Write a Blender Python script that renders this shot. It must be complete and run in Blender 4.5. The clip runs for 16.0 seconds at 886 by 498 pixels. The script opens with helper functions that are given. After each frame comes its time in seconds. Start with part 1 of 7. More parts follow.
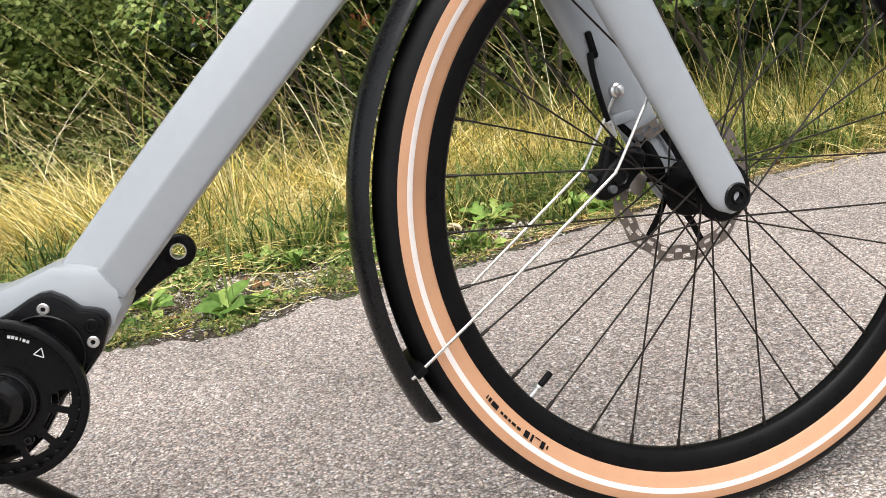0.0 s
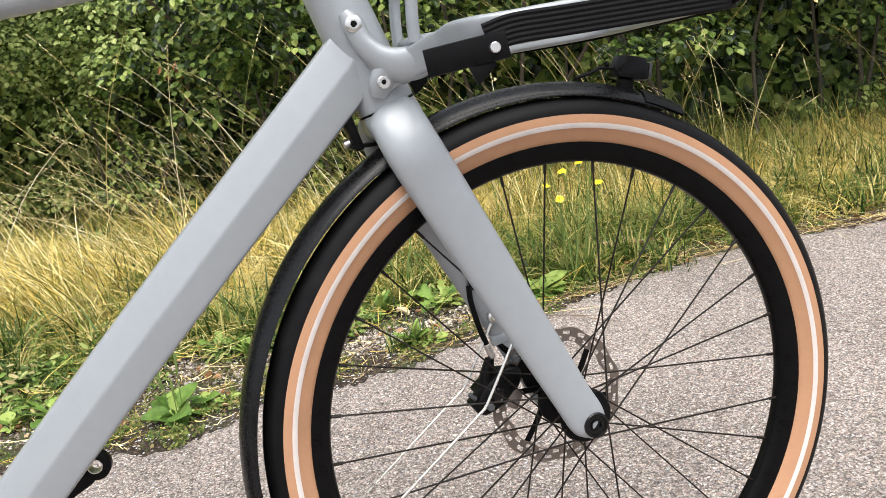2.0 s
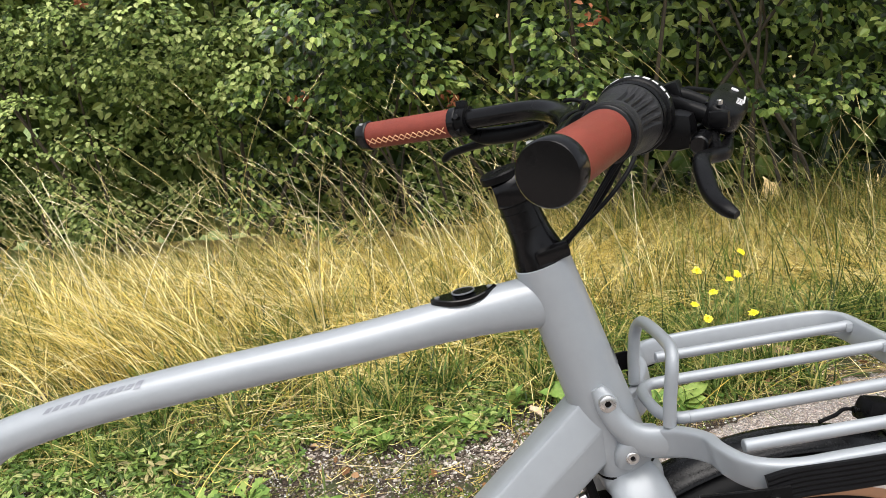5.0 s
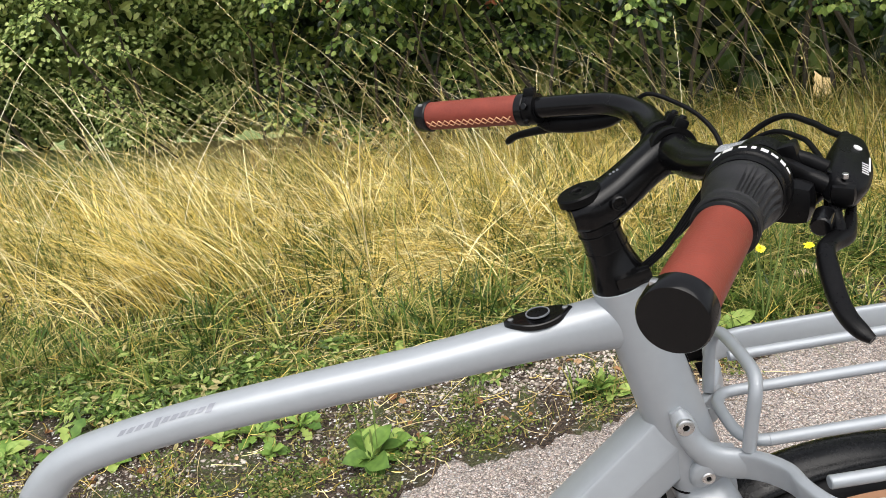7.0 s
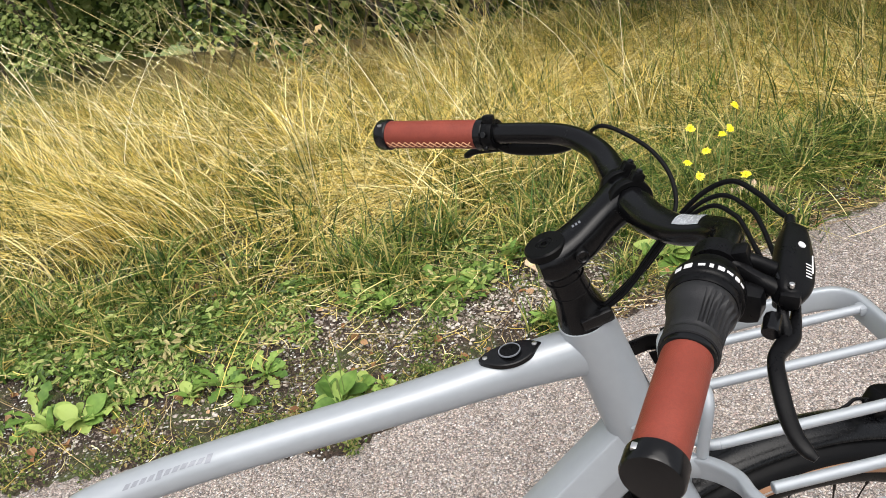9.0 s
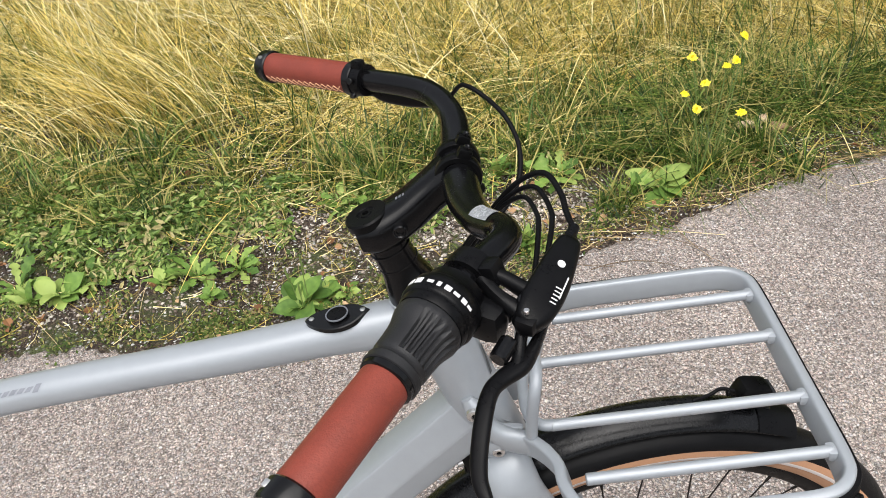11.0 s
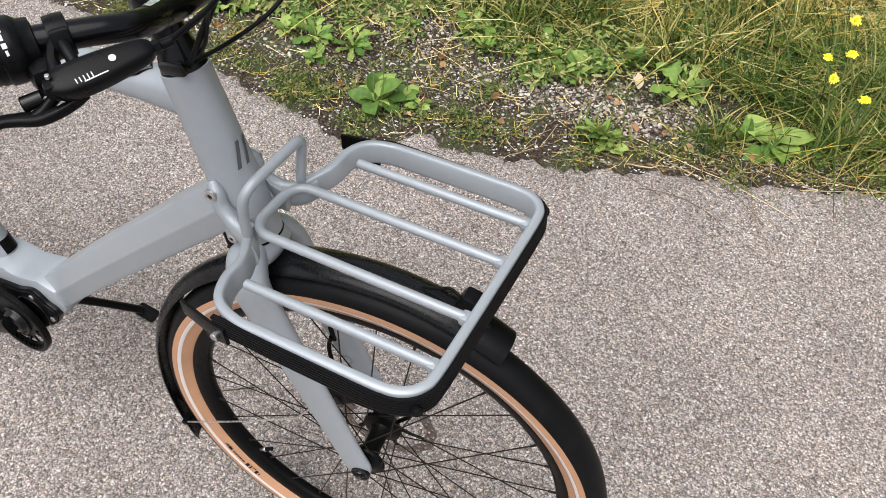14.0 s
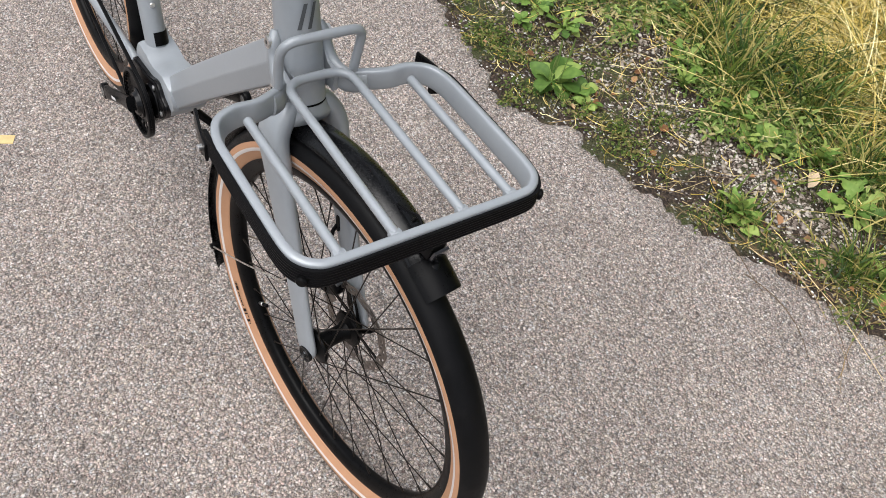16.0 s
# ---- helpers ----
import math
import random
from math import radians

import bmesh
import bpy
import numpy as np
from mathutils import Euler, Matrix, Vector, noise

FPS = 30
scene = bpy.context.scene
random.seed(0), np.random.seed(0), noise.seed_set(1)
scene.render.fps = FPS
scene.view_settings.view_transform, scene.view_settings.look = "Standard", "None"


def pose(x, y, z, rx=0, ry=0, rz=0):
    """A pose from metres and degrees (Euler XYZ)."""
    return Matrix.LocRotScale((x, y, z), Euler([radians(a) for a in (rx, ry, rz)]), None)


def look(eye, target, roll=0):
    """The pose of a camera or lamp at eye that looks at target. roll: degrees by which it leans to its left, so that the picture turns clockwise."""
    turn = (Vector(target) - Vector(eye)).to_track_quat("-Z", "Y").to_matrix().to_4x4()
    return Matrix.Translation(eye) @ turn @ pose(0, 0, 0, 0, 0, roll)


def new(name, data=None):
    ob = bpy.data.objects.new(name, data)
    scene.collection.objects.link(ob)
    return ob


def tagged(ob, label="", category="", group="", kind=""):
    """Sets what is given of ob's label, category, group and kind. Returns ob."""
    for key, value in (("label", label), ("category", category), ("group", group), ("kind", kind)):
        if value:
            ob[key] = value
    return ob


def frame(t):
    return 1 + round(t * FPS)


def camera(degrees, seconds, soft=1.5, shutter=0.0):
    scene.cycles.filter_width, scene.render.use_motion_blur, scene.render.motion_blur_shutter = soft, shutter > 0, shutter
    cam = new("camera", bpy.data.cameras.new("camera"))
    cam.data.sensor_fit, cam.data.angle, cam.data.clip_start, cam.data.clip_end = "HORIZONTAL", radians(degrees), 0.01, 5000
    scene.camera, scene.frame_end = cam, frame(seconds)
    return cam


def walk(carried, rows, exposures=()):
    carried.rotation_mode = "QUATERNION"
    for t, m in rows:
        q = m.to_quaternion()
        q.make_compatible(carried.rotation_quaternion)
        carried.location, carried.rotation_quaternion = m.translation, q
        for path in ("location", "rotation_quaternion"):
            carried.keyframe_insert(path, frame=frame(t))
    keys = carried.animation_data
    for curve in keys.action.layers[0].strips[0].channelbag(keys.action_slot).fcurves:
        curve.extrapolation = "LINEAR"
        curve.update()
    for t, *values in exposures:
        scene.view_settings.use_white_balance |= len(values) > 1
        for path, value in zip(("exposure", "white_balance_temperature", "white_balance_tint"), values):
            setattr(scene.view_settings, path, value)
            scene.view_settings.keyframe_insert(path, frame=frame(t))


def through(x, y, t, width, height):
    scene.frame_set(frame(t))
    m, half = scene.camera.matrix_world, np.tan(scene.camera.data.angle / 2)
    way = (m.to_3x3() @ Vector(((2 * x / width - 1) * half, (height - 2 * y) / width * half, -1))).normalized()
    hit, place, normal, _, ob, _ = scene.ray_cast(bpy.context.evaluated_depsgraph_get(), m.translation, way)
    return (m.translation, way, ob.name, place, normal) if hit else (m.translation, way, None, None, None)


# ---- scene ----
cam = camera(56.7, 16.0, soft=0.9)
PATH = [
    (0, (-0.392, -0.725, 0.545), (-0.095, 1.173, -0.009), -7.4),
    (0.5, (-0.355, -0.746, 0.577), (-0.029, 1.147, 0.02), -7.5),
    (1, (-0.319, -0.763, 0.628), (0.018, 1.128, 0.07), -7.5),
    (1.5, (-0.293, -0.765, 0.693), (0.047, 1.125, 0.133), -7.5),
    (2, (-0.267, -0.766, 0.781), (0.069, 1.125, 0.221), -7.4),
    (2.5, (-0.268, -0.797, 0.873), (0.054, 1.1, 0.328), -7.2),
    (3, (-0.283, -0.796, 0.926), (0.013, 1.118, 0.425), -6.9),
    (3.5, (-0.317, -0.74, 0.987), (-0.037, 1.183, 0.516), -6.8),
    (4, (-0.363, -0.679, 1.043), (-0.118, 1.241, 0.538), -6.5),
    (4.5, (-0.386, -0.636, 1.103), (-0.206, 1.276, 0.547), -6.0),
    (5, (-0.357, -0.626, 1.153), (-0.24, 1.273, 0.535), -5.9),
    (5.2, (-0.354, -0.619, 1.169), (-0.251, 1.272, 0.525), -6.0),
    (5.5, (-0.353, -0.608, 1.187), (-0.273, 1.271, 0.504), -6.2),
    (6, (-0.358, -0.586, 1.21), (-0.309, 1.268, 0.464), -6.6),
    (6.5, (-0.366, -0.566, 1.232), (-0.342, 1.262, 0.422), -7.0),
    (7, (-0.377, -0.548, 1.258), (-0.371, 1.251, 0.385), -7.4),
    (7.3, (-0.383, -0.541, 1.28), (-0.386, 1.241, 0.37), -7.5),
    (7.5, (-0.386, -0.537, 1.297), (-0.395, 1.232, 0.363), -7.6),
    (8, (-0.393, -0.533, 1.343), (-0.347, 1.199, 0.344), -8.3),
    (8.5, (-0.39, -0.526, 1.376), (-0.307, 1.166, 0.312), -8.8),
    (9, (-0.382, -0.507, 1.407), (-0.281, 1.143, 0.281), -9.2),
    (9.2, (-0.373, -0.499, 1.419), (-0.269, 1.135, 0.27), -9.5),
    (9.5, (-0.354, -0.488, 1.425), (-0.268, 1.124, 0.245), -9.5),
    (10, (-0.303, -0.478, 1.426), (-0.256, 1.098, 0.195), -9.1),
    (10.5, (-0.238, -0.471, 1.422), (-0.243, 1.067, 0.143), -8.5),
    (11, (-0.171, -0.46, 1.421), (-0.237, 1.036, 0.095), -7.6),
    (11.3, (-0.135, -0.448, 1.425), (-0.24, 1.021, 0.072), -6.9),
    (11.5, (-0.112, -0.438, 1.424), (-0.255, 1.013, 0.055), -6.4),
    (12, (-0.056, -0.41, 1.435), (-0.279, 0.99, 0.025), -5.7),
    (12.5, (0.04, -0.411, 1.427), (-0.261, 0.93, -0.026), -4.2),
    (13, (0.136, -0.448, 1.439), (-0.311, 0.801, -0.058), -1.7),
    (13.5, (0.248, -0.457, 1.443), (-0.292, 0.7, -0.097), -0.8),
    (14, (0.318, -0.397, 1.445), (-0.251, 0.711, -0.121), 0.6),
    (14.5, (0.37, -0.349, 1.465), (-0.256, 0.715, -0.109), 3.0),
    (15, (0.441, -0.314, 1.473), (-0.264, 0.693, -0.105), 5.7),
    (15.5, (0.519, -0.313, 1.465), (-0.299, 0.585, -0.124), 8.9),
    (16, (0.556, -0.286, 1.449), (-0.345, 0.506, -0.152), 11.2),
]
walk(cam, [(t, look(eye, target, roll)) for t, eye, target, roll in PATH],
     exposures=[(0.0, 0.97, 6500, 10), (3.5, 0.92, 6500, 10), (5.0, 0.82, 6500, 10), (9.0, 0.73, 6500, 10), (11.5, 0.66, 6400, 10), (14.0, 0.62, 6330, 10), (15.5, 0.58, 6330, 10), (16.0, 0.48, 6330, 10)])

# ---------------------------------------------------------------- light
world = bpy.data.worlds.new("overcast_sky")
scene.world = world
world.use_nodes = True
wn, wl = world.node_tree.nodes, world.node_tree.links
sky = wn.new("ShaderNodeTexSky")
sky.sky_type, sky.sun_disc = "NISHITA", False
sky.sun_elevation, sky.sun_rotation = radians(70), radians(196)
sky.dust_density, sky.air_density = 4.0, 1.0
soften = wn.new("ShaderNodeHueSaturation")
soften.inputs["Saturation"].default_value = 0.3
wl.new(sky.outputs[0], soften.inputs["Color"])
wl.new(soften.outputs[0], wn["Background"].inputs[0])
wn["Background"].inputs[1].default_value = 0.145
sun = new("sun", bpy.data.lights.new("sun", "SUN"))
sun.data.energy, sun.data.angle, sun.data.color = 1.85, radians(66), (1.0, 0.955, 0.905)
sun.matrix_world = look((0.6, -2.2, 6.0), (0, 0, 0))


# ---------------------------------------------------------------- materials
def material(name, colour, rough=0.5, metal=0.0, vary=0.12, scale=40.0, bump=0.0, bump_scale=300.0, coat=0.0, wear=None, spec=0.5):
    """A surface with two scales of variation in colour and roughness and a fine relief."""
    m = bpy.data.materials.new(name)
    m.use_nodes = True
    n, l = m.node_tree.nodes, m.node_tree.links
    b = n["Principled BSDF"]
    co = n.new("ShaderNodeTexCoord")
    big, fine = n.new("ShaderNodeTexNoise"), n.new("ShaderNodeTexNoise")
    big.inputs["Scale"].default_value, big.inputs["Detail"].default_value = scale, 4
    fine.inputs["Scale"].default_value, fine.inputs["Detail"].default_value = scale * 9, 3
    both = n.new("ShaderNodeMath")
    both.operation = "ADD"
    for t in (big, fine):
        l.new(co.outputs["Object"], t.inputs["Vector"])
    l.new(big.outputs[0], both.inputs[0]), l.new(fine.outputs[0], both.inputs[1])
    ramp = n.new("ShaderNodeMapRange")
    ramp.inputs["From Min"].default_value, ramp.inputs["From Max"].default_value = 0.7, 1.3
    ramp.inputs["To Min"].default_value, ramp.inputs["To Max"].default_value = 1 - vary, 1 + vary
    l.new(both.outputs[0], ramp.inputs["Value"])
    mul = n.new("ShaderNodeVectorMath")
    mul.operation = "SCALE"
    mul.inputs[0].default_value = colour[:3]
    l.new(ramp.outputs[0], mul.inputs["Scale"])
    out = mul.outputs[0]
    if wear:
        spots = n.new("ShaderNodeTexNoise")
        spots.inputs["Scale"].default_value, spots.inputs["Detail"].default_value = wear[1], 6
        l.new(co.outputs["Object"], spots.inputs["Vector"])
        cut = n.new("ShaderNodeMapRange")
        cut.inputs["From Min"].default_value, cut.inputs["From Max"].default_value = wear[2], wear[2] + 0.12
        l.new(spots.outputs[0], cut.inputs["Value"])
        mix = n.new("ShaderNodeMix")
        mix.data_type = "RGBA"
        l.new(cut.outputs[0], mix.inputs["Factor"]), l.new(out, mix.inputs[6])
        mix.inputs[7].default_value = (*wear[0], 1)
        out = mix.outputs[2]
    l.new(out, b.inputs["Base Color"])
    rr = n.new("ShaderNodeMapRange")
    rr.inputs["From Min"].default_value, rr.inputs["From Max"].default_value = 0.7, 1.3
    rr.inputs["To Min"].default_value, rr.inputs["To Max"].default_value = max(0.02, rough - min(0.08, vary * 0.5)), min(1, rough + min(0.08, vary * 0.5))
    l.new(both.outputs[0], rr.inputs["Value"]), l.new(rr.outputs[0], b.inputs["Roughness"])
    b.inputs["Metallic"].default_value = metal
    b.inputs["Specular IOR Level"].default_value = spec
    b.inputs["Coat Weight"].default_value, b.inputs["Coat Roughness"].default_value = coat, 0.12
    if bump:
        relief, bn = n.new("ShaderNodeTexNoise"), n.new("ShaderNodeBump")
        relief.inputs["Scale"].default_value, relief.inputs["Detail"].default_value = bump_scale, 3
        l.new(co.outputs["Object"], relief.inputs["Vector"])
        bn.inputs["Strength"].default_value, bn.inputs["Distance"].default_value = bump, 0.002
        l.new(relief.outputs[0], bn.inputs["Height"]), l.new(bn.outputs[0], b.inputs["Normal"])
    return m


def leafy(name, stops, rough=0.5, through=0.35, island=True, scale=3.0, spec=0.2):
    """Thin plant matter: its colour varies from leaf to leaf, and light passes through it."""
    m = bpy.data.materials.new(name)
    m.use_nodes = True
    n, l = m.node_tree.nodes, m.node_tree.links
    b = n["Principled BSDF"]
    ramp = n.new("ShaderNodeValToRGB")
    while len(ramp.color_ramp.elements) < len(stops):
        ramp.color_ramp.elements.new(0.5)
    for e, (p, c) in zip(ramp.color_ramp.elements, stops):
        e.position, e.color = p, (*c, 1)
    src = n.new("ShaderNodeNewGeometry" if island else "ShaderNodeObjectInfo")
    co, patch, add = n.new("ShaderNodeTexCoord"), n.new("ShaderNodeTexNoise"), n.new("ShaderNodeMath")
    patch.inputs["Scale"].default_value = scale
    l.new(co.outputs["Object"], patch.inputs["Vector"])
    add.operation = "MULTIPLY_ADD"
    l.new(patch.outputs[0], add.inputs[0])
    add.inputs[1].default_value = 0.8
    half = n.new("ShaderNodeMath")
    half.operation = "MULTIPLY_ADD"
    l.new(src.outputs["Random Per Island" if island else "Random"], half.inputs[0])
    half.inputs[1].default_value, half.inputs[2].default_value = 1.15, -0.475
    l.new(half.outputs[0], add.inputs[2])
    l.new(add.outputs[0], ramp.inputs[0])
    l.new(ramp.outputs[0], b.inputs["Base Color"])
    b.inputs["Roughness"].default_value, b.inputs["Specular IOR Level"].default_value = rough, spec
    tr, mix = n.new("ShaderNodeBsdfTranslucent"), n.new("ShaderNodeMixShader")
    l.new(ramp.outputs[0], tr.inputs[0])
    mix.inputs[0].default_value = through
    l.new(b.outputs[0], mix.inputs[1]), l.new(tr.outputs[0], mix.inputs[2])
    l.new(mix.outputs[0], n["Material Output"].inputs[0])
    return m


PAINT = material("grey_paint", (0.292, 0.314, 0.335), 0.40, 0.22, 0.03, 9, 0.04, 260, coat=0.14)
BLACK = material("black_anodised", (0.0032, 0.0032, 0.0034), 0.33, 0.0, 0.25, 60, 0.04, 900, spec=0.085)
SATIN = material("black_plastic", (0.0034, 0.0034, 0.0038), 0.32, 0.0, 0.25, 50, 0.06, 1500, spec=0.11)
BARS = material("matt_black_alloy", (0.0028, 0.0028, 0.0032), 0.20, 0.0, 0.2, 60, 0.03, 900, spec=0.20)
GUARD = material("glossy_black_plastic", (0.0042, 0.0044, 0.005), 0.27, 0.0, 0.25, 40, 0.0, spec=0.26)
GLOSS = material("black_gloss", (0.003, 0.003, 0.0034), 0.18, 0.0, 0.2, 40, 0.0, spec=0.26)
RUBBER = material("black_rubber", (0.0038, 0.0038, 0.0044), 0.5, 0.0, 0.25, 60, 0.2, 1200, spec=0.09)
TREAD = material("tyre_tread", (0.0036, 0.0037, 0.0042), 0.48, 0.0, 0.3, 45, 0.12, 900, wear=((0.008, 0.0078, 0.0078), 26, 0.60), spec=0.12)
TAN = material("tan_sidewall", (0.415, 0.222, 0.122), 0.6, 0.0, 0.06, 60, 0.15, 1500, wear=((0.36, 0.195, 0.11), 9, 0.62))
STRIPE = material("reflective_stripe", (0.62, 0.575, 0.55), 0.32, 0.1, 0.06, 90)
LEATHER = material("brown_leather", (0.178, 0.036, 0.023), 0.45, 0.0, 0.14, 60, 0.2, 900, spec=0.28)
SLEEVE = material("grey_black_rubber", (0.012, 0.012, 0.013), 0.46, 0.0, 0.2, 60, 0.2, 1200, spec=0.30)
THREAD = material("stitching", (0.66, 0.36, 0.20), 0.7, 0.0, 0.1, 200)
STEEL = material("steel", (0.62, 0.61, 0.60), 0.3, 1.0, 0.08, 120)
WIRE = material("stainless_wire", (0.70, 0.68, 0.64), 0.28, 1.0, 0.06, 150)
DISC = material("brushed_disc", (0.21, 0.18, 0.16), 0.36, 0.8, 0.12, 200)
SPOKE = material("black_spoke", (0.014, 0.011, 0.009), 0.4, 0.0, 0.1, 90, spec=0.16)
WHITE = material("white_print", (0.62, 0.62, 0.62), 0.5, 0.0, 0.05, 90)
DARKGREY = material("grey_print", (0.06, 0.065, 0.07), 0.5, 0.0, 0.1, 90)
SILVERPRINT = material("silver_print", (0.20, 0.21, 0.235), 0.35, 0.3, 0.1, 90)
LABEL = material("bar_sticker", (0.36, 0.375, 0.40), 0.25, 0.25, 0.15, 400)
LENS = material("headlamp_glass", (0.03, 0.03, 0.033), 0.15, 0.0, 0.05, 90, spec=0.4)


# ---------------------------------------------------------------- geometry helpers
def catmull(pts, per=8):
    """Points along a smooth curve through the given rows; every column is carried along."""
    p = np.array(pts, float)
    if len(p) == 2:
        return np.array([p[0] + (p[1] - p[0]) * k / per for k in range(per + 1)])
    p = np.vstack([2 * p[0] - p[1], p, 2 * p[-1] - p[-2]])
    out = []
    for i in range(1, len(p) - 2):
        a, b, c, d = p[i - 1], p[i], p[i + 1], p[i + 2]
        for k in range(per):
            t = k / per
            out.append(0.5 * (2 * b + (c - a) * t + (2 * a - 5 * b + 4 * c - d) * t * t + (3 * b - a - 3 * c + d) * t ** 3))
    return np.array(out + [p[-2]])


def oval(ra, rb, seg=20, power=2.0):
    a = np.linspace(0, 2 * np.pi, seg, endpoint=False)
    c, s = np.cos(a), np.sin(a)
    return np.c_[ra * np.sign(c) * np.abs(c) ** (2 / power), rb * np.sign(s) * np.abs(s) ** (2 / power)]


def sweep(path, sections, side=None, closed=False, cap=True):
    """Sections (arrays of points across and up) carried along a path. side: a fixed direction for across, else it turns with the path."""
    path = np.asarray(path, float)
    n = len(path)
    if closed:
        tang = np.roll(path, -1, 0) - np.roll(path, 1, 0)
    else:
        tang = np.gradient(path, axis=0)
    tang /= np.linalg.norm(tang, axis=1)[:, None]
    if side is None:
        first = np.array((0, 0, 1.0)) if abs(tang[0][2]) < 0.9 else np.array((1.0, 0, 0))
        a = np.cross(tang[0], first)
        sides = []
        for t in tang:
            a = a - t * (a @ t)
            a = a / np.linalg.norm(a)
            sides.append(a)
        sides = np.array(sides)
    else:
        s = np.array(side, float)
        sides = s - tang * (tang @ s)[:, None]
        sides /= np.linalg.norm(sides, axis=1)[:, None]
    ups = np.cross(sides, tang)
    secs = sections if isinstance(sections, list) else [sections] * n
    m = len(secs[0])
    verts = []
    for p, a, u, sec in zip(path, sides, ups, secs):
        verts += [p + a * x + u * y for x, y in sec]
    faces = []
    for i in range(n if closed else n - 1):
        j = (i + 1) % n
        faces += [(i * m + k, i * m + (k + 1) % m, j * m + (k + 1) % m, j * m + k) for k in range(m)]
    if cap and not closed:
        faces += [tuple(range(m))[::-1], tuple((n - 1) * m + k for k in range(m))]
    return verts, faces


def tube(pts, r, per=8, seg=16, power=2.0, side=None, cap=True):
    """A round or oval tube through pts; r: one radius, or for each point a radius or (across, up)."""
    rs = [r] * len(pts) if isinstance(r, (int, float)) else list(r)
    rs = [(x, x) if isinstance(x, (int, float)) else x for x in rs]
    rows = catmull([(*p, *q) for p, q in zip(pts, rs)], per)
    return sweep(rows[:, :3], [oval(a, b, seg, power) for a, b in rows[:, 3:]], side, cap=cap)


def lathe(profile, seg=48, closed=False):
    """Revolves (radius, height) rows round z."""
    m, verts, faces = len(profile), [], []
    for i in range(seg):
        a = 2 * math.pi * i / seg
        verts += [(r * math.cos(a), r * math.sin(a), h) for r, h in profile]
    for i in range(seg):
        j = (i + 1) % seg
        for k in range(m if closed else m - 1):
            q = (k + 1) % m
            faces.append((i * m + k, i * m + q, j * m + q, j * m + k))
    if not closed:
        faces.append(tuple(i * m for i in range(seg)))
        faces.append(tuple(i * m + m - 1 for i in range(seg))[::-1])
    return verts, faces


def moved(m, *shapes):
    """The shapes joined, each vertex put through the matrix m."""
    verts, faces = [], []
    for v, f in shapes:
        k = len(verts)
        verts += [tuple(m @ Vector(p)) for p in v]
        faces += [tuple(i + k for i in q) for q in f]
    return verts, faces


def joined(*shapes):
    return moved(Matrix(), *shapes)


def along(a, b):
    """A pose at a whose z axis points to b."""
    a, b = Vector(a), Vector(b)
    return Matrix.Translation(a) @ (b - a).to_track_quat("Z", "Y").to_matrix().to_4x4()


def rod(a, b, r, seg=12, bevel=0.0):
    """A straight round bar from a to b with chamfered ends."""
    h = (Vector(b) - Vector(a)).length
    c = bevel or r * 0.15
    return moved(along(a, b), lathe([(r - c, 0), (r, c), (r, h - c), (r - c, h)], seg))


def bent(bm, bevel, segs=2):
    if bevel:
        bmesh.ops.bevel(bm, geom=list(bm.edges), offset=bevel, segments=segs, affect="EDGES", profile=0.6)
    bm.verts.index_update()
    out = [tuple(v.co) for v in bm.verts], [tuple(v.index for v in f.verts) for f in bm.faces]
    bm.free()
    return out


def rbox(sx, sy, sz, bevel, m=Matrix(), taper=1.0):
    """A box with rounded edges; taper narrows its top."""
    bm = bmesh.new()
    bmesh.ops.create_cube(bm, size=1.0)
    for v in bm.verts:
        k = taper if v.co.z > 0 else 1.0
        v.co = (v.co.x * sx * k, v.co.y * sy * k, v.co.z * sz)
    return moved(m, bent(bm, bevel))


def prism(poly, y0, y1, bevel):
    """A side view (x, z) given thickness from y0 to y1."""
    bm = bmesh.new()
    front = [bm.verts.new((x, y0, z)) for x, z in poly]
    back = [bm.verts.new((x, y1, z)) for x, z in poly]
    n = len(poly)
    bm.faces.new(front), bm.faces.new(back[::-1])
    for i in range(n):
        bm.faces.new((front[i], back[i], back[(i + 1) % n], front[(i + 1) % n]))
    bmesh.ops.recalc_face_normals(bm, faces=bm.faces)
    return bent(bm, bevel)


def mesh_of(name, shape, mats, smooth=38, slots=None, tidy=True):
    me = bpy.data.meshes.new(name)
    me.from_pydata([tuple(map(float, v)) for v in shape[0]], [], shape[1])
    for m in mats if isinstance(mats, (list, tuple)) else [mats]:
        me.materials.append(m)
    if slots is not None:
        me.polygons.foreach_set("material_index", slots)
    if tidy:
        bm = bmesh.new()
        bm.from_mesh(me)
        bmesh.ops.recalc_face_normals(bm, faces=bm.faces)
        bm.to_mesh(me)
        bm.free()
    me.polygons.foreach_set("use_smooth", [True] * len(me.polygons))
    me.update()
    if smooth < 180:
        me.set_sharp_from_angle(angle=radians(smooth))
    return me


def part(name, shape, mat, parent, label="", m=None, smooth=38, slots=None):
    ob = new(name, shape if isinstance(shape, bpy.types.Mesh) else mesh_of(name, shape, mat, smooth, slots))
    ob.parent = parent
    if m is not None:
        ob.matrix_basis = m
    return tagged(ob, label)


def thing(name, label, category, m=None, group="", kind=""):
    ob = new(name)
    ob.empty_display_size = 0.05
    if m is not None:
        ob.matrix_basis = m
    return tagged(ob, label, category, group, kind)


